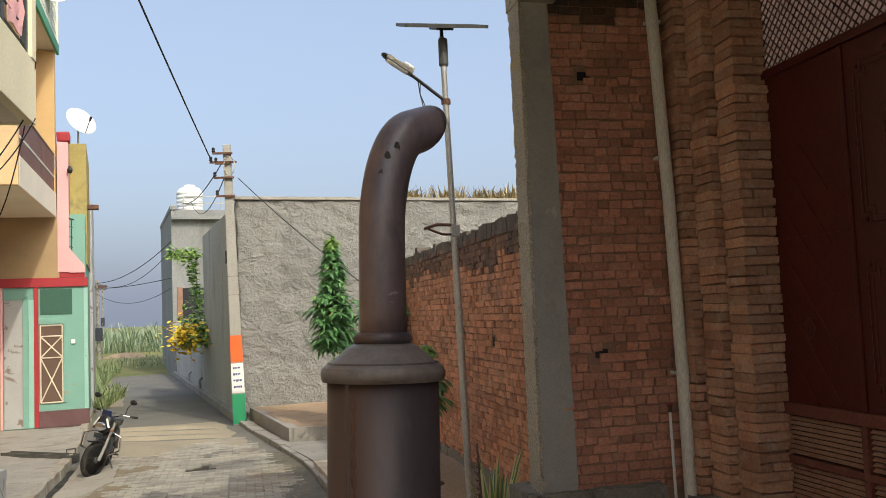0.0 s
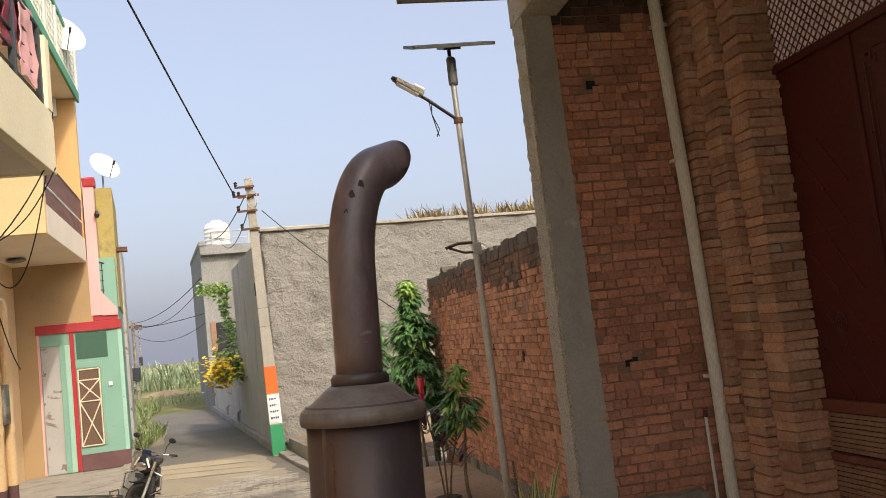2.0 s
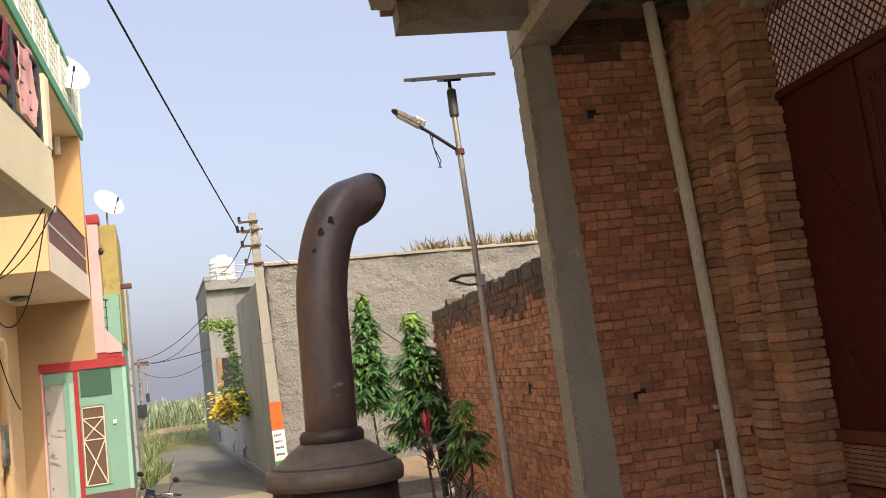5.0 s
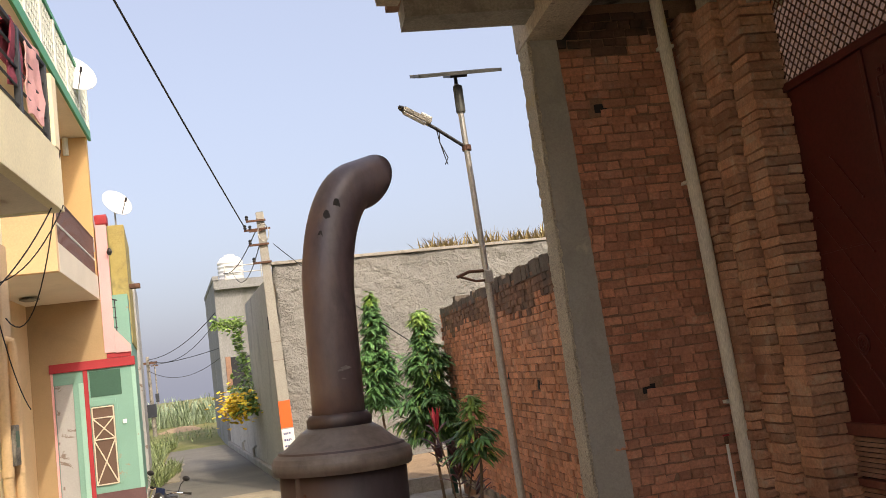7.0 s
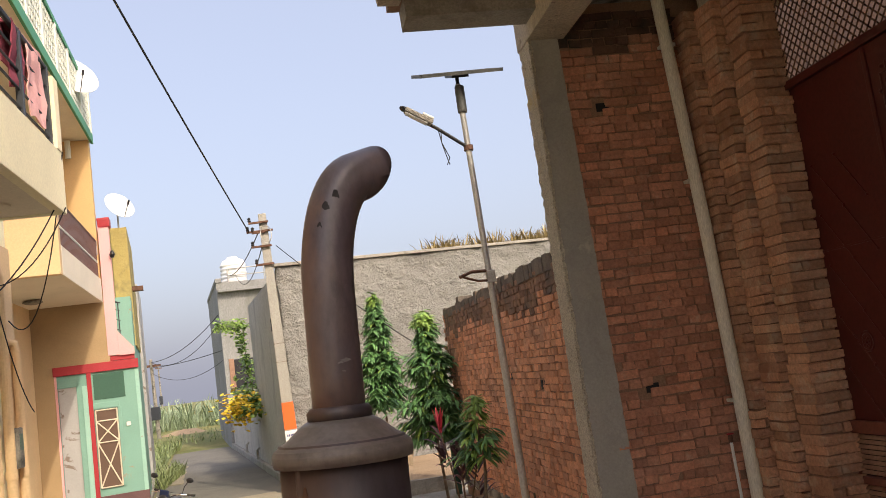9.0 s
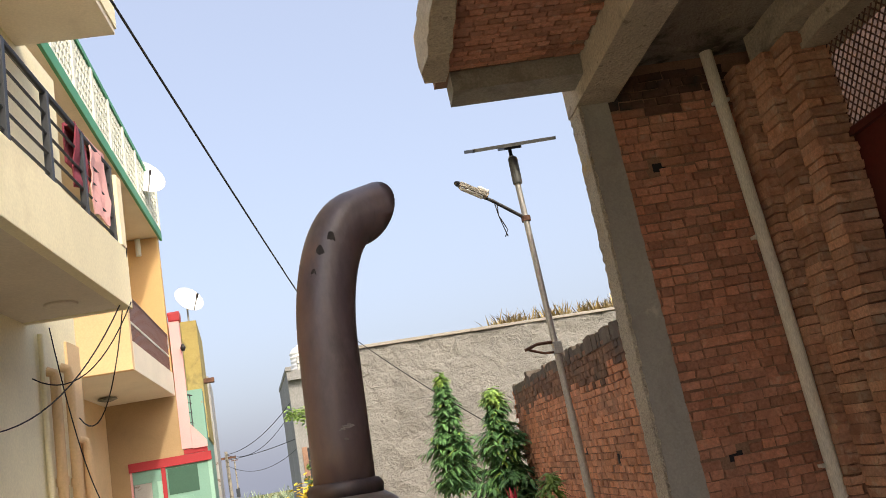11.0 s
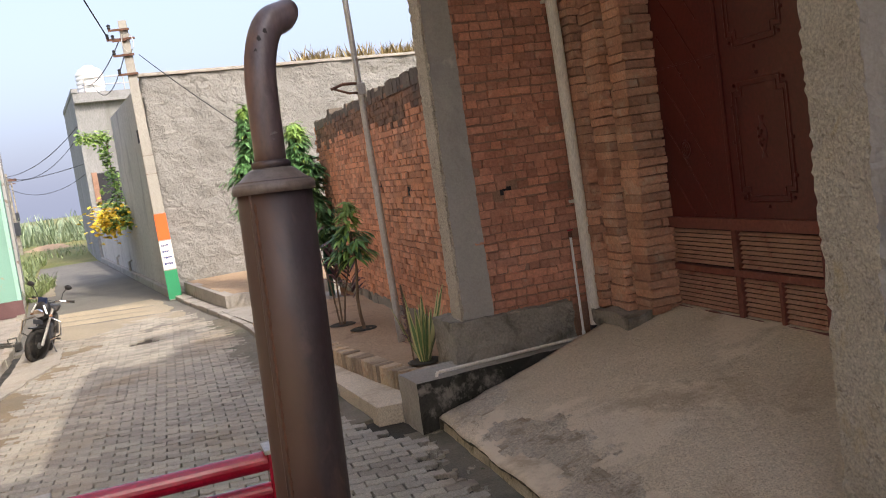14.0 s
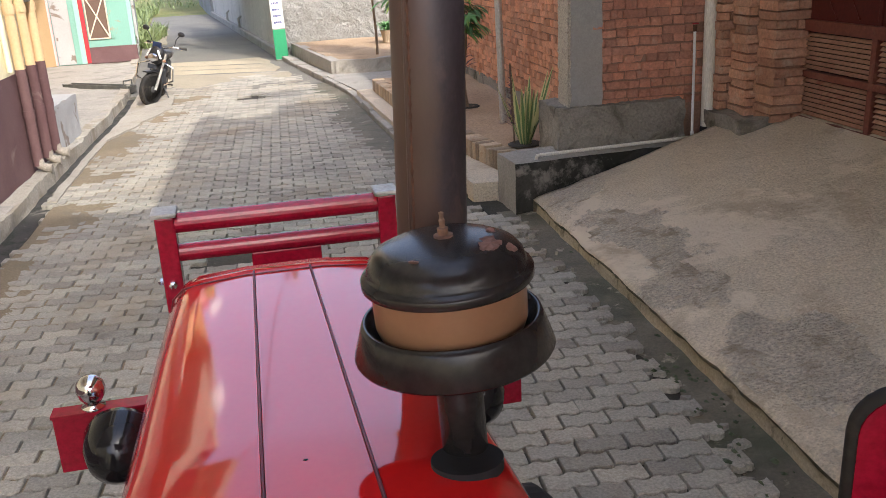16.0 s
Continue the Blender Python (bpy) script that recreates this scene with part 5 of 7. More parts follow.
# ---- motorcycle ----
def build_motorcycle():
    m = Matrix.Translation((-2.44, 15.68, 0.0)) @ Matrix.Rotation(math.atan2(-1.0, -0.05), 4, "Z") @ Matrix.Rotation(radians(-13), 4, "X")
    b = thing("motorcycle", "black commuter motorcycle with white graphics leaning on its stand", "motorcycle", m)

    def wheel(x, name, steer=0.0, parent=b):
        at = Matrix.Translation((x, 0, 0.30)) @ Matrix.Rotation(radians(steer), 4, "Z") @ Matrix.Rotation(radians(90), 4, "X")
        w = part(name, lathe([(0.235, -0.035), (0.27, -0.045), (0.295, -0.03), (0.302, 0.0), (0.295, 0.03), (0.27, 0.045), (0.235, 0.035), (0.23, 0.0), (0.235, -0.035)], 36, at), M["rubber"], parent, smooth=True)
        part("rim", lathe([(0.215, -0.03), (0.238, -0.034), (0.24, 0.034), (0.215, 0.03), (0.21, 0.0), (0.215, -0.03)], 32, at), M["bike_grey"], w)
        for k in range(5):
            a = k * math.tau / 5
            part("spoke", boxed((-0.018, 0.03, -0.014), (0.018, 0.22, 0.014), 0.004, at @ Matrix.Rotation(a, 4, "Z")), M["steel"], w)
        part("hub", lathe([(0.05, -0.06), (0.06, 0.0), (0.05, 0.06)], 18, at), M["bike_grey"], w)
        return w
    wheel(0.0, "front_wheel", -26)
    wheel(-1.26, "rear_wheel")
    steer = Matrix.Rotation(radians(-26), 4, "Z")

    def st(bm):
        bmesh.ops.transform(bm, matrix=steer, verts=bm.verts)
        return bm
    for y in (-0.09, 0.09):
        part("fork_leg", st(tube(bmesh.new(), [(0.0, y, 0.30), (-0.12, y, 0.62), (-0.22, y, 0.92)], [0.026, 0.022, 0.018], 12)), M["steel"], b)
    part("front_mudguard", st(wavy(boxed((-0.22, -0.06, 0.60), (0.2, 0.06, 0.63), 0.02), 0.02, 4)), M["black"], b)
    part("headlamp_cowl", st(lathe([(0.0, -0.17), (0.06, -0.16), (0.11, -0.10), (0.135, 0.0), (0.13, 0.06), (0.09, 0.13), (0.05, 0.17), (0.0, 0.18)], 24, Matrix.Translation((-0.08, 0, 0.9)) @ Matrix.Rotation(radians(-14), 4, "Y") @ Matrix.Diagonal((0.75, 1.05, 1, 1)))), M["black"], b, "black headlamp cowl with white graphics", smooth=True)
    part("headlamp", st(lathe([(0.10, 0), (0.085, 0.03), (0.0, 0.05)], 20, Matrix.Translation((0.012, 0, 0.85)) @ Matrix.Rotation(radians(98), 4, "Y") @ Matrix.Diagonal((0.75, 1, 1, 1)))), M["chrome"], b)
    part("cowl_graphic", st(boxed((-0.005, -0.016, -0.09), (0.012, 0.016, 0.07), 0.006, Matrix.Translation((0.0, 0.105, 0.93)) @ Matrix.Rotation(radians(28), 4, "X") @ Matrix.Rotation(radians(30), 4, "Z"))), M["white"], b)
    part("cowl_graphic", st(boxed((-0.005, -0.016, -0.09), (0.012, 0.016, 0.07), 0.006, Matrix.Translation((0.0, -0.105, 0.93)) @ Matrix.Rotation(radians(-28), 4, "X") @ Matrix.Rotation(radians(-30), 4, "Z"))), M["white"], b)
    part("visor", st(boxed((-0.09, -0.085, 0.98), (-0.05, 0.085, 1.12), 0.018)), M["solar"], b, "dark blue wind visor")
    part("handlebar", st(tube(bmesh.new(), [(-0.34, -0.36, 1.06), (-0.25, -0.2, 1.06), (-0.2, 0.0, 1.0), (-0.25, 0.2, 1.06), (-0.34, 0.36, 1.06)], 0.014, 10)), M["chrome"], b)
    for s in (-1, 1):
        part("grip", st(tube(bmesh.new(), [(-0.30, s * 0.29, 1.06), (-0.36, s * 0.41, 1.06)], 0.02, 10)), M["rubber"], b)
        part("lever", st(tube(bmesh.new(), [(-0.23, s * 0.24, 1.05), (-0.25, s * 0.4, 1.04)], 0.008, 8)), M["chrome"], b)
        part("mirror_stalk", st(tube(bmesh.new(), [(-0.26, s * 0.22, 1.07), (-0.22, s * 0.27, 1.2), (-0.22, s * 0.33, 1.28)], 0.007, 8)), M["black"], b)
        part("mirror", st(lathe([(0.0, -0.02), (0.05, -0.015), (0.06, 0.0), (0.058, 0.008)], 18, Matrix.Translation((-0.22, s * 0.36, 1.31)) @ Matrix.Rotation(radians(-90), 4, "Y") @ Matrix.Diagonal((0.75, 1.2, 1, 1)))), M["black"], b, smooth=True)
        part("indicator", st(lathe([(0.03, 0), (0.022, 0.03), (0, 0.05)], 12, Matrix.Translation((-0.06, s * 0.18, 0.82)) @ Matrix.Rotation(radians(90), 4, "Y"))), M["bowl"], b)
        part("shock", tube(bmesh.new(), [(-1.22, s * 0.12, 0.34), (-1.05, s * 0.12, 0.7)], 0.025, 10), M["bike_grey"], b)
        part("foot_peg", tube(bmesh.new(), [(-0.62, s * 0.1, 0.33), (-0.62, s * 0.27, 0.33)], 0.018, 8), M["rubber"], b)
    part("crash_guard", tube(bmesh.new(), [(-0.3, 0.1, 0.75), (-0.28, 0.3, 0.68), (-0.3, 0.32, 0.45), (-0.42, 0.12, 0.32)], 0.016, 8), M["chrome"], b)
    part("crash_guard", tube(bmesh.new(), [(-0.3, -0.1, 0.75), (-0.28, -0.3, 0.68), (-0.3, -0.32, 0.45), (-0.42, -0.12, 0.32)], 0.016, 8), M["chrome"], b)
    part("tank", wavy(boxed((-0.68, -0.14, 0.72), (-0.24, 0.14, 0.94), 0.09), 0.01, 5), M["black"], b, "black fuel tank", smooth=True)
    part("seat", boxed((-1.3, -0.13, 0.74), (-0.66, 0.13, 0.84), 0.05), M["rubber"], b)
    part("tail", boxed((-1.5, -0.1, 0.72), (-1.2, 0.1, 0.84), 0.04), M["black"], b)
    part("grab_rail", tube(bmesh.new(), [(-1.15, -0.15, 0.84), (-1.45, -0.12, 0.9), (-1.45, 0.12, 0.9), (-1.15, 0.15, 0.84)], 0.012, 8), M["bike_grey"], b)
    part("engine", boxed((-0.75, -0.13, 0.24), (-0.4, 0.13, 0.6), 0.05), M["rail_dark"], b)
    part("cylinder", lathe([(0.08, 0), (0.09, 0.05), (0.08, 0.1), (0.09, 0.15), (0.07, 0.2)], 16, Matrix.Translation((-0.45, 0, 0.5)) @ Matrix.Rotation(radians(25), 4, "Y")), M["bike_grey"], b)
    part("side_panel", boxed((-1.05, -0.14, 0.5), (-0.7, 0.14, 0.74), 0.04), M["black"], b)
    part("swing_arm", boxed((-1.28, -0.1, 0.27), (-0.68, -0.06, 0.34), 0.01), M["bike_grey"], b)
    part("exhaust", tube(bmesh.new(), [(-0.4, -0.12, 0.45), (-0.42, -0.16, 0.25), (-0.9, -0.2, 0.26), (-1.4, -0.2, 0.36)], [0.02, 0.02, 0.04, 0.045], 12), M["bike_grey"], b)
    part("side_stand", tube(bmesh.new(), [(-0.68, 0.1, 0.3), (-0.62, 0.24, 0.045)], 0.012, 8), M["bike_grey"], b)
    part("number_plate", st(boxed((0.02, -0.09, 0.66), (0.026, 0.09, 0.74), 0.002)), M["rail_dark"], b, "dark number plate")


build_motorcycle()

# ---- houses along the lane ----
def railing(parent, name, a, b, z0, z1, mat, bars, r=0.012, rails=2, upright=True, m=None):
    """Posts or bars between two plan points; each one a part."""
    a, b = Vector((*a, 0)), Vector((*b, 0))
    for k in range(rails):
        z = z1 if k == 0 else z0 + (z1 - z0) * (k - 1) / max(1, rails - 1)
        bm = tube(bmesh.new(), [a + Vector((0, 0, z)), b + Vector((0, 0, z))], r * (1.6 if k == 0 else 1.0), 8)
        part("rail", bm, mat, parent)
    if upright:
        for k in range(bars + 1):
            p = a.lerp(b, k / bars)
            part("bar", tube(bmesh.new(), [p + Vector((0, 0, z0)), p + Vector((0, 0, z1))], r, 6), mat, parent)


def build_house_a():
    h = thing("cream_house", "cream and ochre house with an overhanging balcony", "house", Matrix.Translation((-2.9, 11.2, 0)) @ Matrix.Rotation(radians(0.6), 4, "Z"))
    part("wall", boxed((-5, -13, 1.25), (-0.12, 0, 8.1)), M["cream"], h)
    part("lower_wall", boxed((-5, -13, 0.0), (-0.108, 0.012, 1.25), 0.004), M["maroon_wall"], h, "chipped dull maroon lower wall")
    part("corner_pilaster", boxed((-0.5, -0.45, 1.26), (-0.09, 0.02, 4.56), 0.01), M["yellow"], h, "yellow painted corner pilaster")
    part("wall_slot", boxed((-0.14, -2.05, 1.9), (-0.114, -1.85, 2.3)), M["brown_wall"], h)
    b = part("balcony_slab", boxed((-0.12, -13, 4.56), (0.96, -1.64, 4.70), 0.01), M["soffit"], h)
    part("balcony_parapet", boxed((0.86, -13, 4.55), (0.965, -1.635, 5.2), 0.008), M["cream"], h, "cream balcony parapet")
    part("parapet_end", boxed((-0.12, -1.73, 4.55), (0.86, -1.632, 5.2), 0.008), M["cream"], h)
    part("end_pier", boxed((0.80, -1.85, 5.2), (0.975, -1.66, 5.98), 0.01), M["cream"], h)
    r = part("balcony_railing", tube(bmesh.new(), [(0.91, -13, 6.05), (0.91, -1.85, 6.05)], 0.03, 8), M["rail_dark"], h, "dark painted steel balcony railing")
    for z in (5.3, 5.48, 5.66, 5.84):
        part("rail", tube(bmesh.new(), [(0.91, -13, z), (0.91, -1.85, z)], 0.014, 6), M["rail_dark"], r)
    for k in range(12):
        y = -1.9 - k * 0.95
        part("post", boxed((0.88, y - 0.03, 5.2), (0.94, y + 0.03, 6.06), 0.004), M["rail_dark"], r)
    part("upper_slab", boxed((-0.12, -13, 7.92), (1.0, -1.3, 8.1), 0.01), M["soffit"], h)
    part("upper_parapet", boxed((0.9, -13, 8.0), (1.02, -1.28, 8.8), 0.01), M["cream"], h)
    for y in (-4.4, -6.6, -9.0):
        w = part("window_frame", boxed((-0.14, y, 5.3), (-0.09, y + 1.1, 7.3), 0.006), M["ochre"], h)
        part("pane", boxed((-0.09, y + 0.1, 5.4), (-0.084, y + 1.0, 7.2)), M["teal_dark"], w)
    part("window", boxed((-0.13, -3.8, 2.0), (-0.09, -2.7, 3.9), 0.006), M["ochre"], h)
    part("ceiling_rose", lathe([(0.16, -0.012), (0.15, -0.03), (0.1, -0.04)], 20, Matrix.Translation((0.45, -2.3, 4.57))), M["soffit"], h)
    # drain pipes
    for k, (y, zt) in enumerate(((-1.1, 4.1), (-0.62, 4.2), (-0.17, 3.4))):
        p = part("drain_pipe", tube(bmesh.new(), [(-0.04, y, 0.2), (-0.04, y, zt - 0.08), (-0.05, y - 0.01, zt), (-0.12, y - 0.04, zt + 0.03)], 0.055, 14), M["yellow"], h, "yellow painted drain pipe")
        part("painted_foot", tube(bmesh.new(), [(-0.04, y, 0.2), (-0.04, y, 1.3)], 0.058, 14), M["maroon_wall"], p)
        part("elbow", tube(bmesh.new(), [(-0.04, y, 0.3), (-0.02, y, 0.2), (0.05, y, 0.16), (0.10, y, 0.155)], 0.055, 12), M["ledge_grey"], p, "cement-smeared elbow at the pipe foot")
        for z in (0.75, 1.9, 2.9):
            part("socket", lathe([(0.066, 0), (0.066, 0.09)], 14, Matrix.Translation((-0.04, y, z))), M["maroon_wall"] if z < 1 else M["yellow"], p)
    part("thin_pipe", tube(bmesh.new(), [(-0.08, -1.35, 1.3), (-0.08, -1.35, 4.5)], 0.03, 10), M["cream"], h)
    for a, bb, sag in (((0.98, -1.7, 5.2), (0.12, -0.9, 3.6), 0.7), ((0.98, -1.75, 4.6), (0.1, -2.2, 3.9), 0.35), ((0.1, -1.6, 4.5), (0.15, -0.3, 2.6), 0.3), ((0.9, -1.9, 4.55), (0.12, -3.5, 3.3), 0.3)):
        pts = [Vector(a).lerp(Vector(bb), k / 14) - Vector((0, 0, sag * 4 * k / 14 * (1 - k / 14))) for k in range(15)]
        part("loose_cable", tube(bmesh.new(), pts, 0.007, 6), M["wire"], h, "loose black house cable")
    mb = part("meter_box", boxed((-0.1, -0.5, 2.0), (0.02, -0.3, 2.45), 0.02), M["concrete_dark"], h, "grey electricity meter box")
    part("meter_glass", boxed((0.02, -0.46, 2.2), (0.025, -0.34, 2.38), 0.002), M["teal_dark"], mb)
    return h


build_house_a()
for y, w, zb, mat, label in ((8.62, 0.5, 5.32, "cloth_pink", "pink towel drying over the balcony railing"), (8.16, 0.34, 5.45, "cloth_red", "maroon cloth drying over the balcony railing")):
    bm = slab((-1.965, y, zb), (-1.95, y + w, 6.1), 0.08, 0.05, 5, y)
    box(bm, (-2.04, y, 6.06), (-1.95, y + w, 6.095))
    box(bm, (-2.05, y, 5.7), (-2.035, y + w, 6.09))
    tagged(part("towel", bm, M[mat]), label, "towel", "washing on the railing")
tagged(part("house_step", slab((-3.45, 11.24, 0.0), (-2.95, 12.55, 0.70), 0.08, 0.02, 4, 3), M["white_wall"]), "worn grey whitewashed cement step by the house corner", "step", kind="structure")


def build_dish(at, name="satellite_dish", turn=0.0, size=0.42):
    d = thing(name, "white satellite dish on a short mast", "satellite dish", at @ Matrix.Rotation(radians(turn), 4, "Z"), "dishes on the roofs")
    part("mast", tube(bmesh.new(), [(0, 0, 0), (0, 0, 0.45)], 0.025, 8), M["steel"], d)
    face = Matrix.Translation((0, -0.06, 0.62)) @ Matrix.Rotation(radians(62), 4, "X")
    prof = [(size * k / 8, 0.1 * (k / 8) ** 2) for k in range(9)] + [(size * k / 8, 0.1 * (k / 8) ** 2 - 0.008) for k in range(8, -1, -1)]
    part("reflector", lathe(prof, 28, face), M["white"], d, smooth=True)
    part("feed_arm", tube(bmesh.new(), [face @ Vector((0, -size * 0.95, 0.08)), face @ Vector((0, -size * 0.5, 0.42))], 0.012, 6), M["black"], d)
    part("receiver", tube(bmesh.new(), [face @ Vector((0, -size * 0.55, 0.40)), face @ Vector((0, -size * 0.4, 0.5))], 0.03, 8), M["black"], d)


SB = Matrix.Translation((-4.34, 23.1, 0)) @ Matrix.Rotation(radians(4), 4, "Z")
SC = Matrix.Translation((-3.68, 23.2, 0)) @ Matrix.Rotation(radians(8), 4, "Z")


def build_house_b():
    h = thing("yellow_house", "ochre house with a railed balcony and a green lattice roof parapet", "house", SB)
    part("wall", boxed((-6, -11.5, 0.0), (-1.7, 0, 9.4)), M["yellow"], h)
    part("end_wall", boxed((-1.7, -0.12, 5.3), (-0.02, 0.12, 9.38), 0.01), M["ochre"], h, "ochre wall at the end of the balcony")
    part("balcony_slab", boxed((-1.7, -5.3, 5.2), (0, -0.12, 5.34), 0.01), M["soffit"], h, "grey cream balcony underside")
    part("balcony_kerb", boxed((-0.12, -5.3, 5.195), (0.006, -0.13, 5.78), 0.01), M["soffit"], h)
    part("near_pier", boxed((-1.7, -5.5, 5.19), (0.0, -5.3, 7.0), 0.01), M["yellow"], h, "solid yellow end of the balcony")
    r = part("balcony_railing", tube(bmesh.new(), [(-0.06, -5.3, 6.75), (-0.06, -0.15, 6.75)], 0.035, 8), M["rail_brown"], h, "dark brown balcony railing")
    part("middle_rail", tube(bmesh.new(), [(-0.06, -5.3, 6.2), (-0.06, -0.15, 6.2)], 0.035, 8), M["lattice"], r)
    for k in range(40):
        y = -5.25 + k * 0.13
        part("bar", boxed((-0.085, y - 0.035, 5.78), (-0.04, y + 0.035, 6.75)), M["rail_brown"], r)
    part("tank_wall", boxed((-0.9, -0.14, 6.4), (-0.02, -0.13, 6.75)), M["white_wall"], h)
    part("roof_slab", boxed((-1.8, -11.5, 9.39), (0.0, 0.2, 9.52), 0.01), M["soffit"], h)
    part("roof_edge", boxed((0.0, -11.5, 9.36), (0.06, 0.22, 9.62), 0.01), M["green_trim"], h, "green painted roof edge")
    la = part("roof_parapet", boxed((-0.05, -11.5, 10.78), (0.05, 0.22, 10.9), 0.01), M["green_trim"], h, "white lattice roof parapet with green trim")
    part("lattice_back", boxed((-0.03, -11.5, 9.62), (-0.01, 0.2, 10.78)), M["concrete"], la, "pale lattice field")
    for k in range(9):
        y = -11.4 + k * 1.45
        part("parapet_post", boxed((-0.05, y - 0.08, 9.62), (0.05, y + 0.08, 10.79), 0.01), M["lattice"], la)
    bm = bmesh.new()
    for k in range(58):
        y = -11.4 + k * 0.2
        for j in range(6):
            z = 9.66 + j * 0.19
            box(bm, (-0.01, y + 0.1 * (j % 2), z), (0.02, y + 0.13 + 0.1 * (j % 2), z + 0.14))
    o = tagged(part("lattice_work", bm, M["lattice"], la), kind="stuff")
    part("bulkhead", boxed((-1.7, -11.9, 9.5), (0.05, -11.5, 10.95), 0.01), M["ochre"], h, "ochre end block of the roof parapet")
    part("fan_lamp", lathe([(0.2, -0.02), (0.22, -0.06), (0.1, -0.1)], 20, Matrix.Translation((-1.25, -1.9, 5.2))), M["concrete_dark"], h)
    part("under_pipe", tube(bmesh.new(), [(-0.5, -0.25, 9.35), (-0.5, -0.25, 8.9)], 0.07, 10), M["lattice"], h)


build_house_b()
build_dish(SB @ Matrix.Translation((-0.1, -1.5, 9.9)), turn=35, size=0.6)


def build_house_c():
    h = thing("teal_house", "teal and pink house with a red framed doorway and peeling paint", "house", SC)
    part("wall", boxed((-6, 0.06, 0.0), (-0.03, 4.5, 5.3)), M["teal"], h)
    part("side_wall", boxed((-1.10, 0.0, 0.5), (0.0, 0.1, 3.5), 0.006), M["teal"], h, "teal side wall with flaking patches")
    part("corner_strip", boxed((-0.08, -0.012, 0.46), (0.012, 0.3, 3.5), 0.004), M["teal_pale"], h, "pale blue corner strip")
    part("plinth", boxed((-1.1, -0.05, 0.1), (0.03, 0.1, 0.5), 0.01), M["maroon_wall"], h, "maroon plinth")
    part("upper_wall", boxed((-2.6, -0.02, 3.72), (-0.62, 0.2, 5.32), 0.006), M["brown_wall"], h, "tan upper wall under the balcony")
    part("pier", boxed((-2.6, -0.03, 0.1), (-1.92, 0.2, 3.73), 0.006), M["brown_wall"], h, "tan painted pier")
    part("lintel", boxed((-1.95, -0.06, 3.5), (0.02, 0.15, 3.72), 0.008), M["red_trim"], h, "bright red lintel beam")
    part("post", boxed((-1.2, -0.05, 0.12), (-1.10, 0.1, 3.5), 0.006), M["red_trim"], h, "red door post")
    part("edge_strip", boxed((-1.93, -0.045, 0.12), (-1.88, 0.1, 3.5), 0.004), M["pink"], h)
    d = part("white_door", boxed((-1.86, 0.02, 0.12), (-1.45, 0.06, 3.2), 0.004), M["white_wall"], h, "peeling white door leaf")
    part("door_frame", boxed((-1.45, -0.01, 0.12), (-1.32, 0.08, 3.3), 0.006), M["teal"], d)
    part("door_frame", boxed((-1.32, -0.03, 0.12), (-1.2, 0.08, 3.2), 0.006), M["teal_pale"], d)
    part("door_head", boxed((-1.88, -0.01, 3.2), (-1.2, 0.08, 3.5), 0.006), M["teal"], d)
    part("transom_window", boxed((-1.06, -0.012, 2.82), (-0.34, 0.02, 3.45), 0.004), M["teal_dark"], h, "dark green transom pane")
    g = part("grille_door", boxed((-1.08, -0.016, 0.68), (-0.55, 0.02, 2.58), 0.004), M["door_brown"], h, "dark door behind a crossed steel grille")
    for a, b in (((-1.06, 0.7), (-1.06, 2.56)), ((-0.57, 0.7), (-0.57, 2.56)), ((-1.06, 2.56), (-0.57, 2.56)), ((-1.06, 0.7), (-0.57, 0.7)), ((-1.06, 1.78), (-0.57, 1.78)), ((-1.06, 2.3), (-0.57, 2.3)), ((-1.06, 0.7), (-0.57, 1.78)), ((-1.06, 1.78), (-0.57, 0.7)), ((-1.06, 1.78), (-0.57, 2.3)), ((-1.06, 2.3), (-0.57, 1.78))):
        part("grille_bar", tube(bmesh.new(), [(a[0], -0.03, a[1]), (b[0], -0.03, b[1])], 0.018, 6), M["grille"], g)
    part("door_surround", boxed((-1.12, -0.03, 2.6), (-0.5, 0.02, 2.74), 0.006), M["teal"], h)
    part("door_jamb", boxed((-0.54, -0.03, 0.68), (-0.47, 0.02, 2.6), 0.004), M["teal"], h)
    part("switch_box", boxed((-0.37, -0.05, 2.1), (-0.28, 0.0, 2.2), 0.006), M["white"], h)
    # pink balcony over the lane
    part("balcony_slab", boxed((-0.68, 0.0, 3.73), (-0.05, 4.4, 3.85), 0.01), M["red_trim"], h)
    part("balcony_kerb", boxed((-0.16, 0.3, 3.84), (-0.045, 4.4, 4.2), 0.02), M["pink"], h, "pink balcony kerb")
    part("pink_pier", boxed((-0.66, -0.03, 3.86), (-0.4, 0.3, 7.25), 0.01), M["pink"], h, "pink painted pier")
    bm = prism([(-0.4, -0.04), (-0.04, -0.04), (-0.04, 0.12), (-0.4, 0.12)], 3.84, [4.46, 4.0, 4.0, 4.46])
    part("pink_haunch", bm, M["pink"], h)
    part("pier_cap", wavy(boxed((-0.66, -0.06, 7.1), (-0.36, 0.32, 7.36), 0.04), 0.02, 5), M["red_trim"], h, "curled red ornament on the pier")
    part("wall_lamp", lathe([(0.04, 0), (0.07, 0.08), (0.03, 0.18)], 12, Matrix.Translation((-0.36, -0.1, 6.3))), M["black"], h)
    r = part("balcony_railing", tube(bmesh.new(), [(-0.1, 0.15, 5.1), (-0.1, 4.4, 5.1)], 0.025, 8), M["rail_dark"], h, "dark steel balcony railing")
    part("front_rail", tube(bmesh.new(), [(-0.42, 0.02, 5.2), (-0.1, 0.15, 5.1)], 0.02, 8), M["rail_dark"], r)
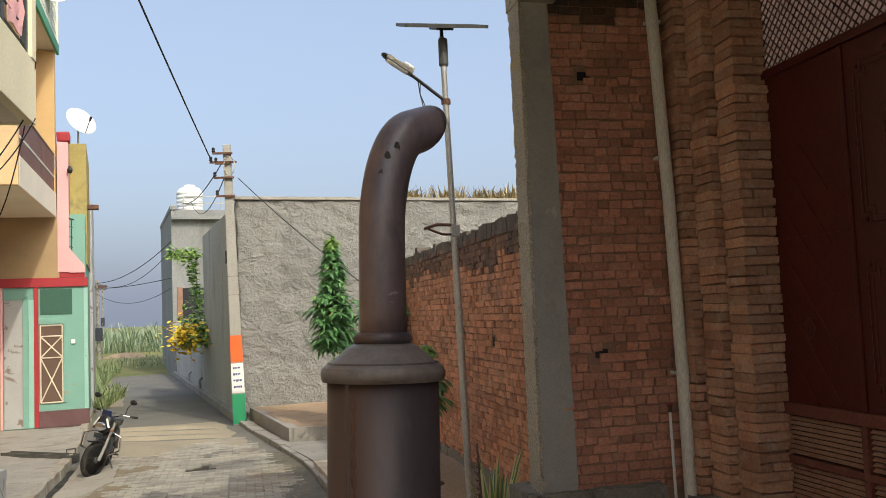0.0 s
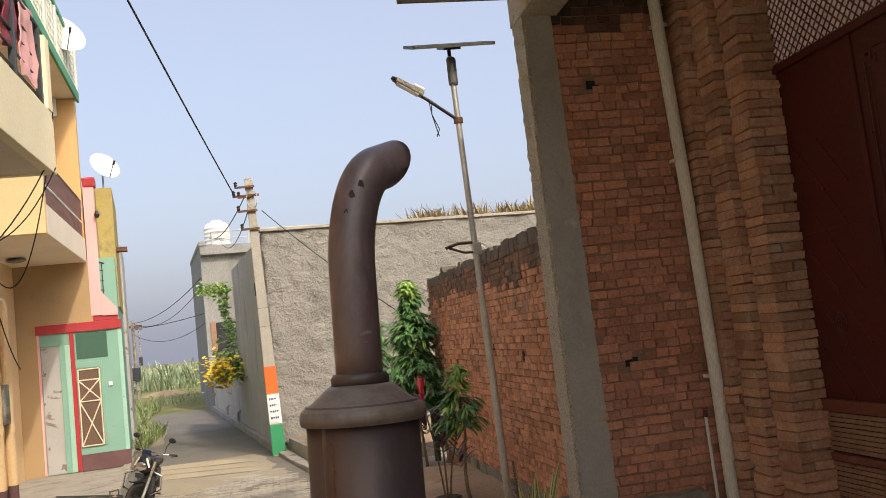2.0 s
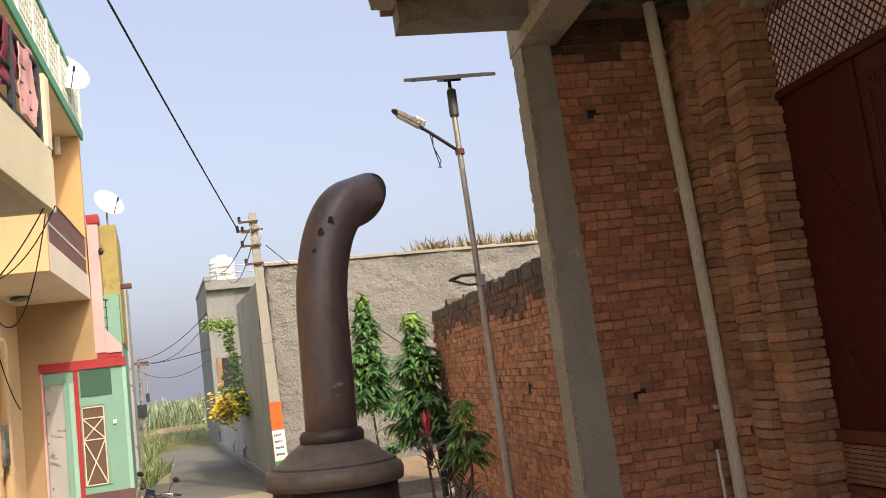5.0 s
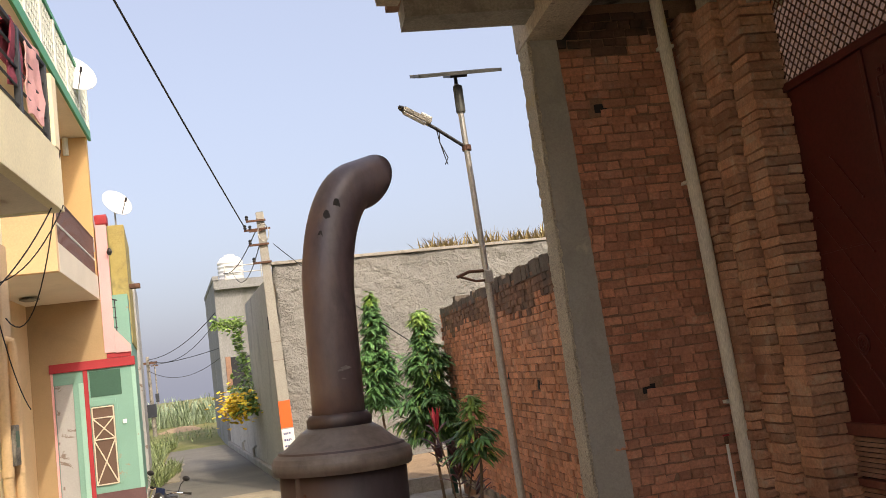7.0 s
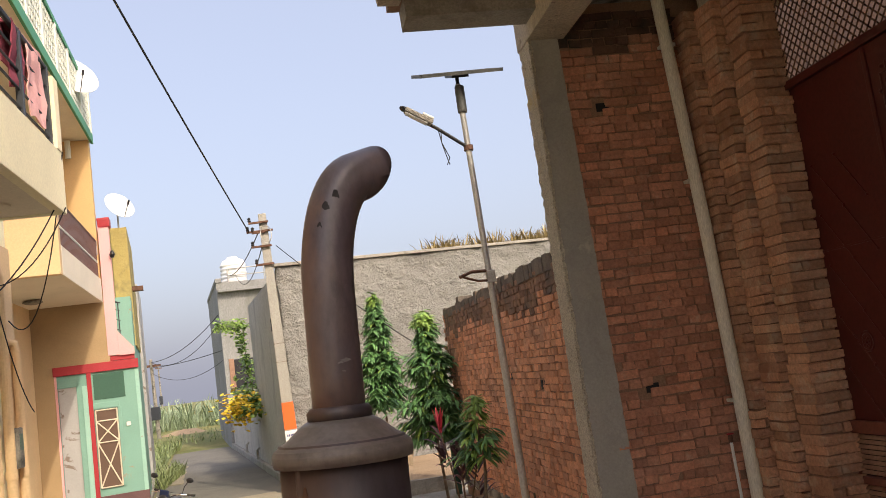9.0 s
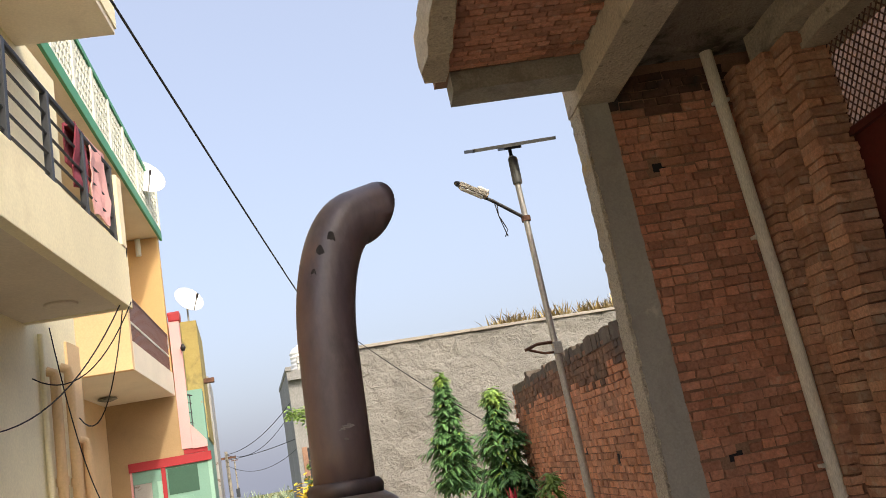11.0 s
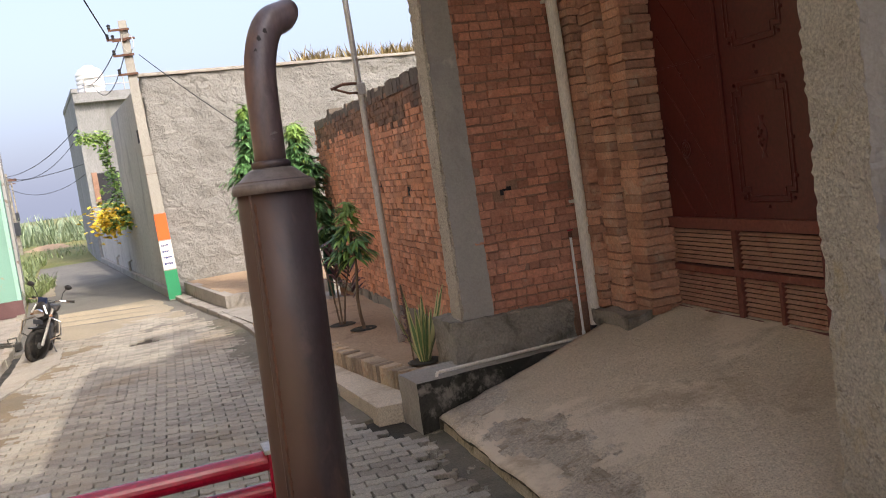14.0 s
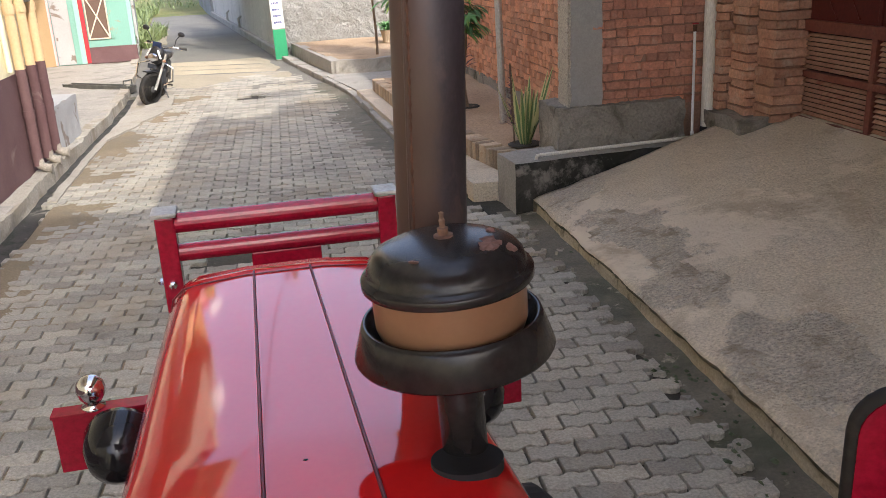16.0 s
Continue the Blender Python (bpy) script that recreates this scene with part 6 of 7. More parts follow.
    for k in range(5):
        f = k / 4
        part("bar", tube(bmesh.new(), [(-0.42 + 0.32 * f, 0.02 + 0.13 * f, 4.44 - 0.4 * f), (-0.42 + 0.32 * f, 0.02 + 0.13 * f, 5.2 - 0.1 * f)], 0.012, 6), M["rail_dark"], r)
    for z in (4.4, 4.65, 4.9):
        part("rail", tube(bmesh.new(), [(-0.42, 0.02, z + 0.1), (-0.1, 0.15, z), (-0.1, 4.4, z)], 0.01, 6), M["rail_dark"], r)
    for k in range(34):
        y = 0.15 + k * 0.128
        part("bar", tube(bmesh.new(), [(-0.1, y, 4.18), (-0.1, y, 5.1)], 0.012, 6), M["rail_dark"], r)
    part("rear_wall", boxed((-0.42, 0.9, 4.1), (0.0, 4.4, 7.25), 0.01), M["moss_wall"], h, "mossy yellow brick wall")
    part("upper_floor", boxed((-6, 0.3, 5.3), (-0.4, 4.5, 7.1)), M["moss_wall"], h)
    part("spout", boxed((0.0, 1.4, 5.6), (0.28, 1.65, 5.72), 0.01), M["rust"], h)


build_house_c()
build_dish(SC @ Matrix.Translation((-0.2, 1.3, 7.25)), turn=35, size=0.42)
side = boxed((-5, 4.6, 0), (0.05, 8.5, 6.2), m=SC)
tagged(part("neighbour_house", side, M["white_wall"]), "plain pale house farther down the lane", "house", kind="structure")

# ---- far house with tank, rail and window ----
def build_far_house():
    h = thing("roof_tank", "white plastic water tank on the grey house roof", "water tank", STREET @ Matrix.Translation((0.85, 23.4, 8.05)))
    prof = [(0.6, 0.0)]
    for k in range(5):
        prof += [(0.62, 0.05 + k * 0.2), (0.655, 0.1 + k * 0.2), (0.655, 0.15 + k * 0.2), (0.62, 0.2 + k * 0.2)]
    prof += [(0.5, 1.2), (0.28, 1.28), (0.26, 1.36), (0.0, 1.38)]
    part("body", lathe(prof, 28), M["white"], h, smooth=True)
    r = thing("roof_rail", "thin steel rail along the grey house roof", "railing", STREET @ Matrix.Translation((0, 22.7, 8.05)))
    for z in (0.35, 0.7):
        part("rail", tube(bmesh.new(), [(0.5, 0, z), (6, 0, z)], 0.03, 6), M["steel"], r)
    for x in (0.5, 2.3, 4.1, 6.0):
        part("post", tube(bmesh.new(), [(x, 0, 0), (x, 0, 0.7)], 0.03, 6), M["steel"], r)
    w = thing("window_1", "dark unglazed window with a bare brick reveal", "window", STREET @ Matrix.Translation((0, 22.48, 0)), kind="structure")
    part("opening", boxed((0.35, -0.02, 2.75), (1.35, 0.03, 4.2)), M["dark_inside"], w)
    part("reveal", boxed((0.1, -0.04, 2.7), (0.35, 0.03, 4.25), 0.01), M["mortar"], w)
    part("sunshade", boxed((-0.1, -0.35, 7.55), (9.0, 0.0, 7.68), 0.01), M["render_far"], w)
    p = boxed((-0.16, 22.44, 8.052), (0.14, 31.9, 8.27), 0.02, STREET)
    tagged(part("roof_parapet", p, M["render_far"]), "grey parapet end on the house roof", "parapet", kind="structure")
    v = boxed((-0.012, 2.05, 4.05), (0.05, 2.35, 4.4), m=STREET)
    tagged(part("vent", v, M["dark_inside"]), "small dark vent in the grey side wall", "vent", kind="structure")
    k = boxed((-0.16, 0.2, -0.05), (0.0, 22.4, 0.2), 0.03, STREET)
    tagged(part("wall_footing", k, M["concrete"]), "cement footing along the lane wall", "kerb", kind="structure")
    cp = boxed((-0.05, -0.06, 5.5), (10.5, 0.36, 5.58), 0.015, STREET)
    tagged(part("wall_coping", wavy(cp, 0.03, 3.0), M["concrete"]), "rough cement coping on the grey wall", "wall", kind="structure")
    for vv in (9.5, 14.0):
        s = tube(bmesh.new(), [STREET @ Vector((-0.1, vv, 0.1)), STREET @ Vector((-0.11, vv, 0.5)), STREET @ Vector((0.0, vv, 0.58))], 0.045, 10)
        tagged(part("drain_spout", s, M["pole"]), "short pale drain spout at the wall foot", "pipe", "wall spouts")


build_far_house()


def build_water_tower():
    w = thing("water_tower", "hazy white water tower far beyond the fields", "water tower", Matrix.Translation((-92, 1150, 0)))
    # white paint carries the haze over the distant tower
    part("bowl", lathe([(2, 19), (5.5, 22), (6, 27), (5.5, 30), (1, 33)], 24), M["lattice"], w)
    part("shaft", lathe([(2.5, -1), (2, 19.2)], 16), M["lattice"], w)


build_water_tower()

# ---- kerbs on the right of the lane ----
def build_kerbs():
    rng = random.Random(5)
    y = 7.7
    while y < 22:
        ln = rng.uniform(0.7, 1.0)
        a, b = Vector((along(RIGHT_KERB, y), y, 0)), Vector((along(RIGHT_KERB, y + ln - 0.03), y + ln - 0.03, 0))
        d = (b - a)
        m = Matrix.Translation(a) @ Matrix.Rotation(math.atan2(d.y, d.x), 4, "Z") @ Matrix.Rotation(radians(rng.uniform(-2, 2)), 4, "X")
        o = part("kerbstone", wavy(boxed((0, -0.2, -0.12), (d.length, 0.06, 0.10 + rng.uniform(-0.02, 0.02)), 0.02), 0.012, 4, y), M["concrete"], None)
        o.matrix_basis = m
        tagged(o, "uneven pale cement kerbstone beside the lane", "kerb", "kerb along the lane")
        y += ln
    # bed edge: a cement step, then a row of bricks on edge
    st = prism([(1.68, 7.62), (1.98, 7.6), (2.12, 7.62), (1.86, 9.0), (1.69, 10.6), (1.49, 14.6), (1.15, 14.6), (1.4, 10.6)], -0.05, 0.16)
    tagged(part("bed_step", st, M["screed"]), "worn cement step along the earth bed", "kerb", kind="structure")
    edge = thing("bed_edging", "row of bricks on edge holding the earth bed", "edging", kind="structure")
    y = 7.7
    while y < 14.5:
        x = along(RIGHT_KERB, y) + 0.36
        b = part("brick", wavy(boxed((-0.10, -0.037, 0.0), (0.10, 0.037, 0.22), 0.012), 0.012, 9, y), M["brick_dusty"], edge)
        b.matrix_basis = Matrix.Translation((x, y, 0.125 + rng.uniform(-0.012, 0.012))) @ Matrix.Rotation(radians(rng.uniform(-4, 4) + 6), 4, "Z")
        y += 0.082
    fb = thing("platform_edging", "cement faced edge of the far earth platform", "edging", kind="structure")
    part("face", slab((along(RIGHT_KERB, 17.6) + 0.3, 17.45, 0.0), (6.0, 17.6, 0.37), 0.2, 0.03, 3, 5), M["concrete"], fb)
    sl = prism([(along(RIGHT_KERB, 17.5) + 0.2, 17.5), (along(RIGHT_KERB, 17.5) + 0.42, 17.5), (along(RIGHT_KERB, 22.2) + 0.45, 22.2), (along(RIGHT_KERB, 22.2) + 0.25, 22.2)], 0.0, 0.36)
    part("side_face", sl, M["concrete"], fb)


M["brick_dusty"] = rough_surface("dusty_edging_brick", (0.40, 0.31, 0.215), (0.46, 0.37, 0.265), 3, 55, 0.95, 0.5, 0.006, (0.3, 0.16, 0.09), (0.6, 0.75), 5, vary="object")
build_kerbs()


M["ledge"] = rough_surface("worn_pale_ledge_cement", (0.33, 0.305, 0.26), (0.39, 0.36, 0.305), 1.4, 45, 0.92, 0.8, 0.01, (0.27, 0.235, 0.18), (0.54, 0.66), 2.2, second=(0.2, 0.185, 0.15), second_at=(0.62, 0.68), second_scale=3.5, lump=1.5, lump_scale=9)


def build_left_kerb():
    rng = random.Random(8)
    y = -2.0
    while y < 23:
        ln = rng.uniform(1.6, 3.4)
        a, b = Vector((along(LEFT_KERB, y) - 0.06, y, 0)), Vector((along(LEFT_KERB, y + ln - 0.02) - 0.06, y + ln - 0.02, 0))
        d = b - a
        o = part("kerbstone", wavy(slab((0, -0.05, -0.14), (d.length + 0.01, 0.12, 0.13 + rng.uniform(-0.02, 0.015)), 0.06, 0.03, 2.4, y), 0.014, 9, y), M["ledge"], None)
        o.matrix_basis = Matrix.Translation(a) @ Matrix.Rotation(math.atan2(d.y, d.x), 4, "Z")
        tagged(o, "worn cement kerb of the open drain before the houses", "kerb", "kerb before the houses")
        y += ln
    sheet("left_gutter", lambda y: (along(LEFT_KERB, y) - 0.04, along(LEFT_KERB, y) + 0.23), steps(-9, 16.9, 0.2), lambda x, y: -0.04 + 0.008 * noise.noise(Vector((x * 4, y * 2, 0))), M["black_cement"], "narrow open drain along the houses", "gutter", cols=3, rough=0.01)
    sheet("drain_lip", lambda y: (along(LEFT_KERB, y) + 0.15 + 0.02 * noise.noise(Vector((y * 2, 1, 0))), along(LEFT_KERB, y) + 0.25), steps(9.0, 17.2, 0.08), lambda x, y: 0.025 + 0.02 * noise.noise(Vector((x * 2, y * 3, 8))), M["ledge"], "thin cement lip of the open drain", "kerb", cols=3, rough=0.01, thick=0.18)
    sheet("drain_apron", lambda y: (along(LEFT_KERB, y) + 0.252, along(LEFT_KERB, y) + 0.26 + max(0.02, 0.6 * min(1.0, (y - 12.4) / 2.6)) + 0.08 * noise.noise(Vector((y * 1.7, 4, 0)))), steps(12.4, 16.6, 0.1), lambda x, y: 0.034, M["ledge"], "flat pale cement apron beside the drain", "pavement", cols=8, rough=0.014, thick=0.08)
    g = thing("drain_channel", "narrow steel edged channel crossing the pavement to the drain", "drain", Matrix.Translation((-2.98, 17.45, 0.0)) @ Matrix.Rotation(math.atan2(1.3, -1.7), 4, "Z"))
    # solid dark strip, not sunk: the slot's shade is only its colour
    part("channel_bed", boxed((0.0, -0.09, 0.02), (1.8, 0.09, 0.148), 0.004), M["black_cement"], g, "dark strip standing in for the shaded channel slot")
    for q in (-0.11, 0.11):
        part("edge_angle", boxed((0.0, q - 0.012, 0.02), (1.8, q + 0.012, 0.165), 0.004), M["lamp_grey"], g)
    part("end_loop", tube(bmesh.new(), [(0.1, -0.1, 0.17), (0.1, -0.1, 0.26), (0.1, 0.1, 0.26), (0.1, 0.1, 0.17)], 0.014, 8), M["lamp_grey"], g)


build_left_kerb()

# ---- closing the lane behind the camera ----
# added building out of view, low and cream to let sky light and bounce in
tagged(part("rear_building", boxed((2.7, -20, 0), (9, -9.2, 3.6)), M["cream"]), "unseen low building added behind the tractor", "building", kind="structure")
# unseen added block, sized so its shadow ends across the lane near y 8.4
tagged(part("upper_storey", boxed((1.48, -12.0, 6.41), (5.6, -1.45, 9.3)), M["cream"]), "unseen block added above the gate building to shade the near lane", "building", kind="structure")
# added roof slab out of view; its rear eave stops sun through the mesh
tagged(part("roof_storey", boxed((2.7, -9.0, 5.8), (5.6, 7.9, 6.4)), M["concrete"]), "unseen slab added over the gate building to block sun through the mesh", "building", kind="structure")
# added house out of view, likewise low and cream for the porch's light
tagged(part("opposite_house", boxed((-9, -26, 0), (-3.4, -2.0, 3.4)), M["cream"]), "unseen low cream house added behind the tractor", "building", kind="structure")
tagged(part("yard_end_wall", boxed((4.96, 13.8, 0), (9.0, 14.0, 3.4)), M["soffit"]), "plain end wall of the yard", "wall", kind="structure")

# ---- plants ----
def blade(bm, base, d, length, width, droop, n=5, fold=0.25, side=None):
    """One long leaf: a folded strip that tapers and bends down."""
    d = Vector(d).normalized()
    s = (side or d.cross(Vector((0, 0, 1))))
    if s.length < 0.05:
        s = Vector((1, 0, 0))
    s = s.normalized()
    p = Vector(base)
    prev = None
    for k in range(n + 1):
        f = k / n
        w = width * math.sin(math.pi * min(0.98, 0.12 + 0.88 * f)) ** 0.8
        dn = (d + Vector((0, 0, -droop * f * f * 2))).normalized()
        up = dn.cross(s)
        row = [bm.verts.new(p - s * w), bm.verts.new(p - up * w * fold), bm.verts.new(p + s * w)]
        if prev:
            for a in range(2):
                bm.faces.new((prev[a], prev[a + 1], row[a + 1], row[a]))
        prev = row
        p = p + dn * (length / n)


def build_ashoka(x, y, z, height, crown_from, radius, seed, label, young=0.12, spread=1.0, dense=1.0):
    """A slim mast tree: drooping wavy leaves round a thin stem."""
    rng = random.Random(seed)
    t = thing("mast_tree", label, "tree", Matrix.Translation((x, y, z)), "mast trees in the beds")
    stem = [(0.03 * math.sin(k * 1.1 + seed), 0.03 * math.cos(k * 0.9 + seed), height * k / 8 * 0.97) for k in range(9)]
    part("trunk", tube(bmesh.new(), stem, [0.024 - 0.018 * k / 8 + 0.004 * height / 3 for k in range(9)], 8), M["bark"], t)
    old, new_ = bmesh.new(), bmesh.new()
    n = int(height * (1 - crown_from) * 46 * dense)
    twigs = bmesh.new()
    for k in range(n):
        f = rng.random() ** 1.25
        zz = height * (crown_from + (1 - crown_from) * f)
        r = radius * (0.05 + 0.95 * (1 - f)) * min(1.0, 0.7 + 3 * f) * rng.uniform(0.35, 1.0) * (1 + 0.22 * math.sin(f * 17 + 2.3 * seed))
        a = rng.uniform(0, math.tau)
        out = Vector((math.cos(a), math.sin(a), rng.uniform(-0.3, 0.35)))
        root = Vector((0, 0, zz))
        tipp = root + out * r
        tube(twigs, [root, tipp], [0.006, 0.003], 4, False)
        for j in range(rng.randint(6, 9)):
            q = root.lerp(tipp, 0.35 + 0.75 * j / 8)
            sgn = 1 if j % 2 else -1
            dd = (out * 0.8 + out.cross(Vector((0, 0, 1))) * sgn * rng.uniform(0.4, 1.0) + Vector((0, 0, rng.uniform(-0.9, 0.05)))).normalized()
            target = new_ if f > 1 - young or rng.random() < young * 0.6 else old
            blade(target, q, dd, rng.uniform(0.15, 0.24) * spread * (1 - 0.35 * f), rng.uniform(0.016, 0.024) * spread, rng.uniform(0.3, 0.9), 4)
    tagged(part("branching", twigs, M["bark"], t), kind="stuff")
    part("crown", old, M["leaf_ashoka"], t, smooth=False)
    part("young_leaves", new_, M["leaf_young"], t, "fresh yellow-green leaves")


build_ashoka(1.9, 18.2, 0.36, 3.8, 0.40, 0.66, 1, "slim dark green mast tree by the grey wall", 0.10, 1.35, 4.2)
build_ashoka(2.6, 16.2, 0.1, 3.45, 0.34, 0.86, 2, "slim mast tree with drooping glossy leaves", 0.12, 1.5, 3.8)
build_ashoka(2.33, 10.98, 0.33, 1.75, 0.56, 0.34, 3, "young mast tree on a bare thin stem in the earth bed", 0.45, 1.15, 1.7)


def build_cordyline():
    rng = random.Random(6)
    t = thing("cordyline", "dark purple cordyline with a red new leaf", "shrub", Matrix.Translation((2.16, 11.6, 0.33)))
    leaves, red = bmesh.new(), bmesh.new()
    for k, (dx, dy, h) in enumerate(((0, 0, 1.05), (0.1, 0.05, 0.8), (-0.09, 0.03, 1.3))):
        top = Vector((dx * 2.2, dy * 2, h))
        part("stem", tube(bmesh.new(), [(dx * 0.3, dy * 0.3, 0), (dx, dy, h * 0.5), top], [0.014, 0.012, 0.01], 6), M["bark"], t)
        for j in range(20):
            a = rng.uniform(0, math.tau)
            blade(leaves, top - Vector((0, 0, rng.uniform(0, 0.45))), (math.cos(a), math.sin(a), rng.uniform(0.2, 1.4)), rng.uniform(0.24, 0.4), 0.026, rng.uniform(0.2, 0.8), 5)
        if k == 2:
            for j in range(4):
                a = j * 1.7
                blade(red, top, (0.35 * math.cos(a), 0.35 * math.sin(a), 1.5), 0.34, 0.03, 0.1, 5)
    part("leaves", leaves, M["leaf_purple"], t)
    part("new_leaf", red, M["leaf_red"], t, "bright red new leaf")


build_cordyline()


def build_snake_plant():
    rng = random.Random(7)
    t = thing("snake_plant", "snake plant with yellow edged upright leaves in the earth bed", "plant", Matrix.Translation((2.42, 8.36, 0.34)))
    for k in range(19):
        a = k * 2.4
        lean = rng.uniform(0.1, 0.6)
        d = (math.cos(a) * lean, math.sin(a) * lean, 1)
        base = (0.05 * math.cos(a), 0.05 * math.sin(a), 0)
        ln = rng.uniform(0.55, 0.85)
        bm = bmesh.new()
        side = Vector((math.sin(a + 0.5), -math.cos(a + 0.5), 0))
        blade(bm, base, d, ln, 0.033, -0.02 + 0.05 * lean, 7, 0.3, side)
        lf = part("leaf", bm, M["leaf_edge"], t)
        bm = bmesh.new()
        blade(bm, Vector(base) + Vector((0, -0.003, 0)), d, ln * 0.97, 0.018, -0.02 + 0.05 * lean, 7, 0.3, side)
        for v in bm.verts:
            v.co += Vector((0, -0.004, 0))
        part("leaf_middle", bm, M["leaf_snake"], lf)
    bm = bmesh.new()
    for j in range(60):
        a = j * 2.4
        z = j / 60
        blade(bm, (-0.14, -0.03, 0.2 + 0.62 * z), (math.cos(a), math.sin(a), 0.5), 0.10 * (1.15 - z), 0.010, 0.2, 3)
    d = thing("spiky_plant", "dark upright spiky plant beside the snake plant", "plant", Matrix.Translation((2.42, 8.44, 0.34)))
    part("stem", tube(bmesh.new(), [(-0.10, 0, 0), (-0.14, -0.03, 0.85)], 0.01, 6), M["bark"], d)
    part("leaves", bm, M["leaf_purple"], d)
    for k, (x, y) in enumerate(((2.42, 8.36), (2.33, 10.98), (2.16, 11.62))):
        tagged(part("planting_hole", lathe([(0.19, 0.0), (0.16, 0.012), (0.1, 0.004)], 20, Matrix.Translation((x, y, 0.345))), M["joint"]), "dark damp soil round a plant", "soil", "planting holes")


build_snake_plant()


def build_vine():
    rng = random.Random(9)
    t = thing("flowering_vine", "vine with yellow flowers climbing over the lane wall", "vine", STREET @ Matrix.Translation((0, 0, 0)))
    g, y = bmesh.new(), bmesh.new()
    for k in range(900):
        v = rng.gauss(8.5, 0.8)
        z = 1.8 + abs(rng.gauss(0, 0.62)) * max(0.3, 1 - abs(v - 8.8) * 0.4)
        u = rng.uniform(-0.75, 0.5)
        blade(g, (u, v, z), (rng.uniform(-1, 0.3), rng.uniform(-1, 0.4), rng.uniform(-0.6, 0.6)), rng.uniform(0.14, 0.26), rng.uniform(0.04, 0.08), 0.5, 3)
    for k in range(330):
        f = rng.random()
        z = 2.2 + 2.7 * f
        blade(g, (-0.16 + 0.1 * math.sin(f * 6) + rng.gauss(0, 0.11), 9.6 + rng.gauss(0, 0.15), z), (rng.uniform(-1, 1), -1, rng.uniform(-0.7, 0.5)), rng.uniform(0.12, 0.22), 0.06, 0.5, 3)
    for k in range(190):
        f = rng.random()
        blade(g, (0.0 - 1.1 * f, 9.6, 4.9 + rng.gauss(0, 0.1)), (rng.uniform(-1, 1), -1, rng.uniform(-1, 0.4)), rng.uniform(0.12, 0.22), 0.06, 0.5, 3)
    for k in range(330):
        v = rng.gauss(7.4, 0.5)
        blade(y, (rng.gauss(-0.75, 0.27), v, 2.02 + rng.gauss(0.0, 0.24)), (rng.uniform(-1, 1), -1, rng.uniform(-0.8, 0.8)), 0.16, 0.07, 0.3, 3)
    part("leaves", g, M["leaf_vine"], t)
    tagged(part("blossom", y, M["petal"], t, "bright yellow blossom"), kind="stuff")
    part("stems", tube(bmesh.new(), [(0.1, 8.7, 1.7), (-0.16, 9.6, 3.2), (-0.14, 9.6, 4.9), (-0.4, 9.6, 4.95), (-0.9, 9.6, 4.9)], 0.02, 6), M["bark"], t)


build_vine()


def stuff_blades(name, label, category, mat, n, place, length, width, droop, lean, seed):
    rng = random.Random(seed)
    bm = bmesh.new()
    for k in range(n):
        x, y, z = place(rng)
        a = rng.uniform(0, math.tau)
        l = rng.uniform(lean * 0.3, lean)
        blade(bm, (x, y, z), (math.cos(a) * l, math.sin(a) * l, 1), rng.uniform(*length), rng.uniform(*width), rng.uniform(*droop), 4)
    tagged(part(name, bm, mat), label, category, kind="stuff")


stuff_blades("sugarcane_field", "dense sugarcane field at the end of the lane, its green paled for haze", "sugarcane", M["leaf_cane_haze"], 7000,
             lambda r: (r.uniform(-34, 14), 68 + r.random() ** 2 * 9, r.choice((0.0, 0.4, 0.8, 1.2))), (0.8, 1.9), (0.03, 0.06), (0.2, 1.0), 0.7, 11)
stuff_blades("dry_thatch", "dry straw sticking up over the grey wall", "straw", M["straw"], 1300,
             lambda r: tuple(STREET @ Vector((r.choice((r.uniform(4.4, 8.6), r.gauss(4.9, 0.22), r.gauss(6.1, 0.22), r.gauss(7.3, 0.25), r.gauss(8.1, 0.2))), r.uniform(0.8, 1.6), 5.35))), (0.3, 0.85), (0.014, 0.034), (0.1, 0.8), 0.75, 12)
stuff_blades("verge_grass", "rough green grass on the lane verge", "grass", M["leaf_weed"], 2600,
             lambda r: ((lambda y: (along(LEFT_KERB, y) - abs(r.gauss(0, 1.0)) - 0.1, y, 0.0))(r.uniform(30.5, 50))), (0.2, 0.7), (0.012, 0.03), (0.2, 0.9), 0.8, 13)
stuff_blades("meadow_grass", "low straw coloured grass in the field before the cane", "grass", M["leaf_weed"], 3000,
             lambda r: (r.uniform(-24, 6), r.uniform(47, 66), 0.05 + 0.25), (0.1, 0.4), (0.012, 0.03), (0.2, 0.9), 0.9, 14)
stuff_blades("house_verge_grass", "green weeds beside the teal house", "grass", M["leaf_weed"], 500,
             lambda r: (along(LEFT_KERB, 26) - r.uniform(0.0, 0.5), r.uniform(27.5, 33), 0.0), (0.2, 0.7), (0.012, 0.03), (0.2, 0.9), 0.7, 15)
hill = lathe([(3.2, -0.1), (2.4, 0.35), (1.2, 0.62), (0.0, 0.7)], 22, Matrix.Translation((-7.6, 62, 0.1)) @ Matrix.Diagonal((0.6, 0.5, 0.8, 1)))
tagged(part("earth_mound", wavy(hill, 0.25, 0.9), M["earth"], smooth=True), "low heap of dry earth before the cane", "mound")


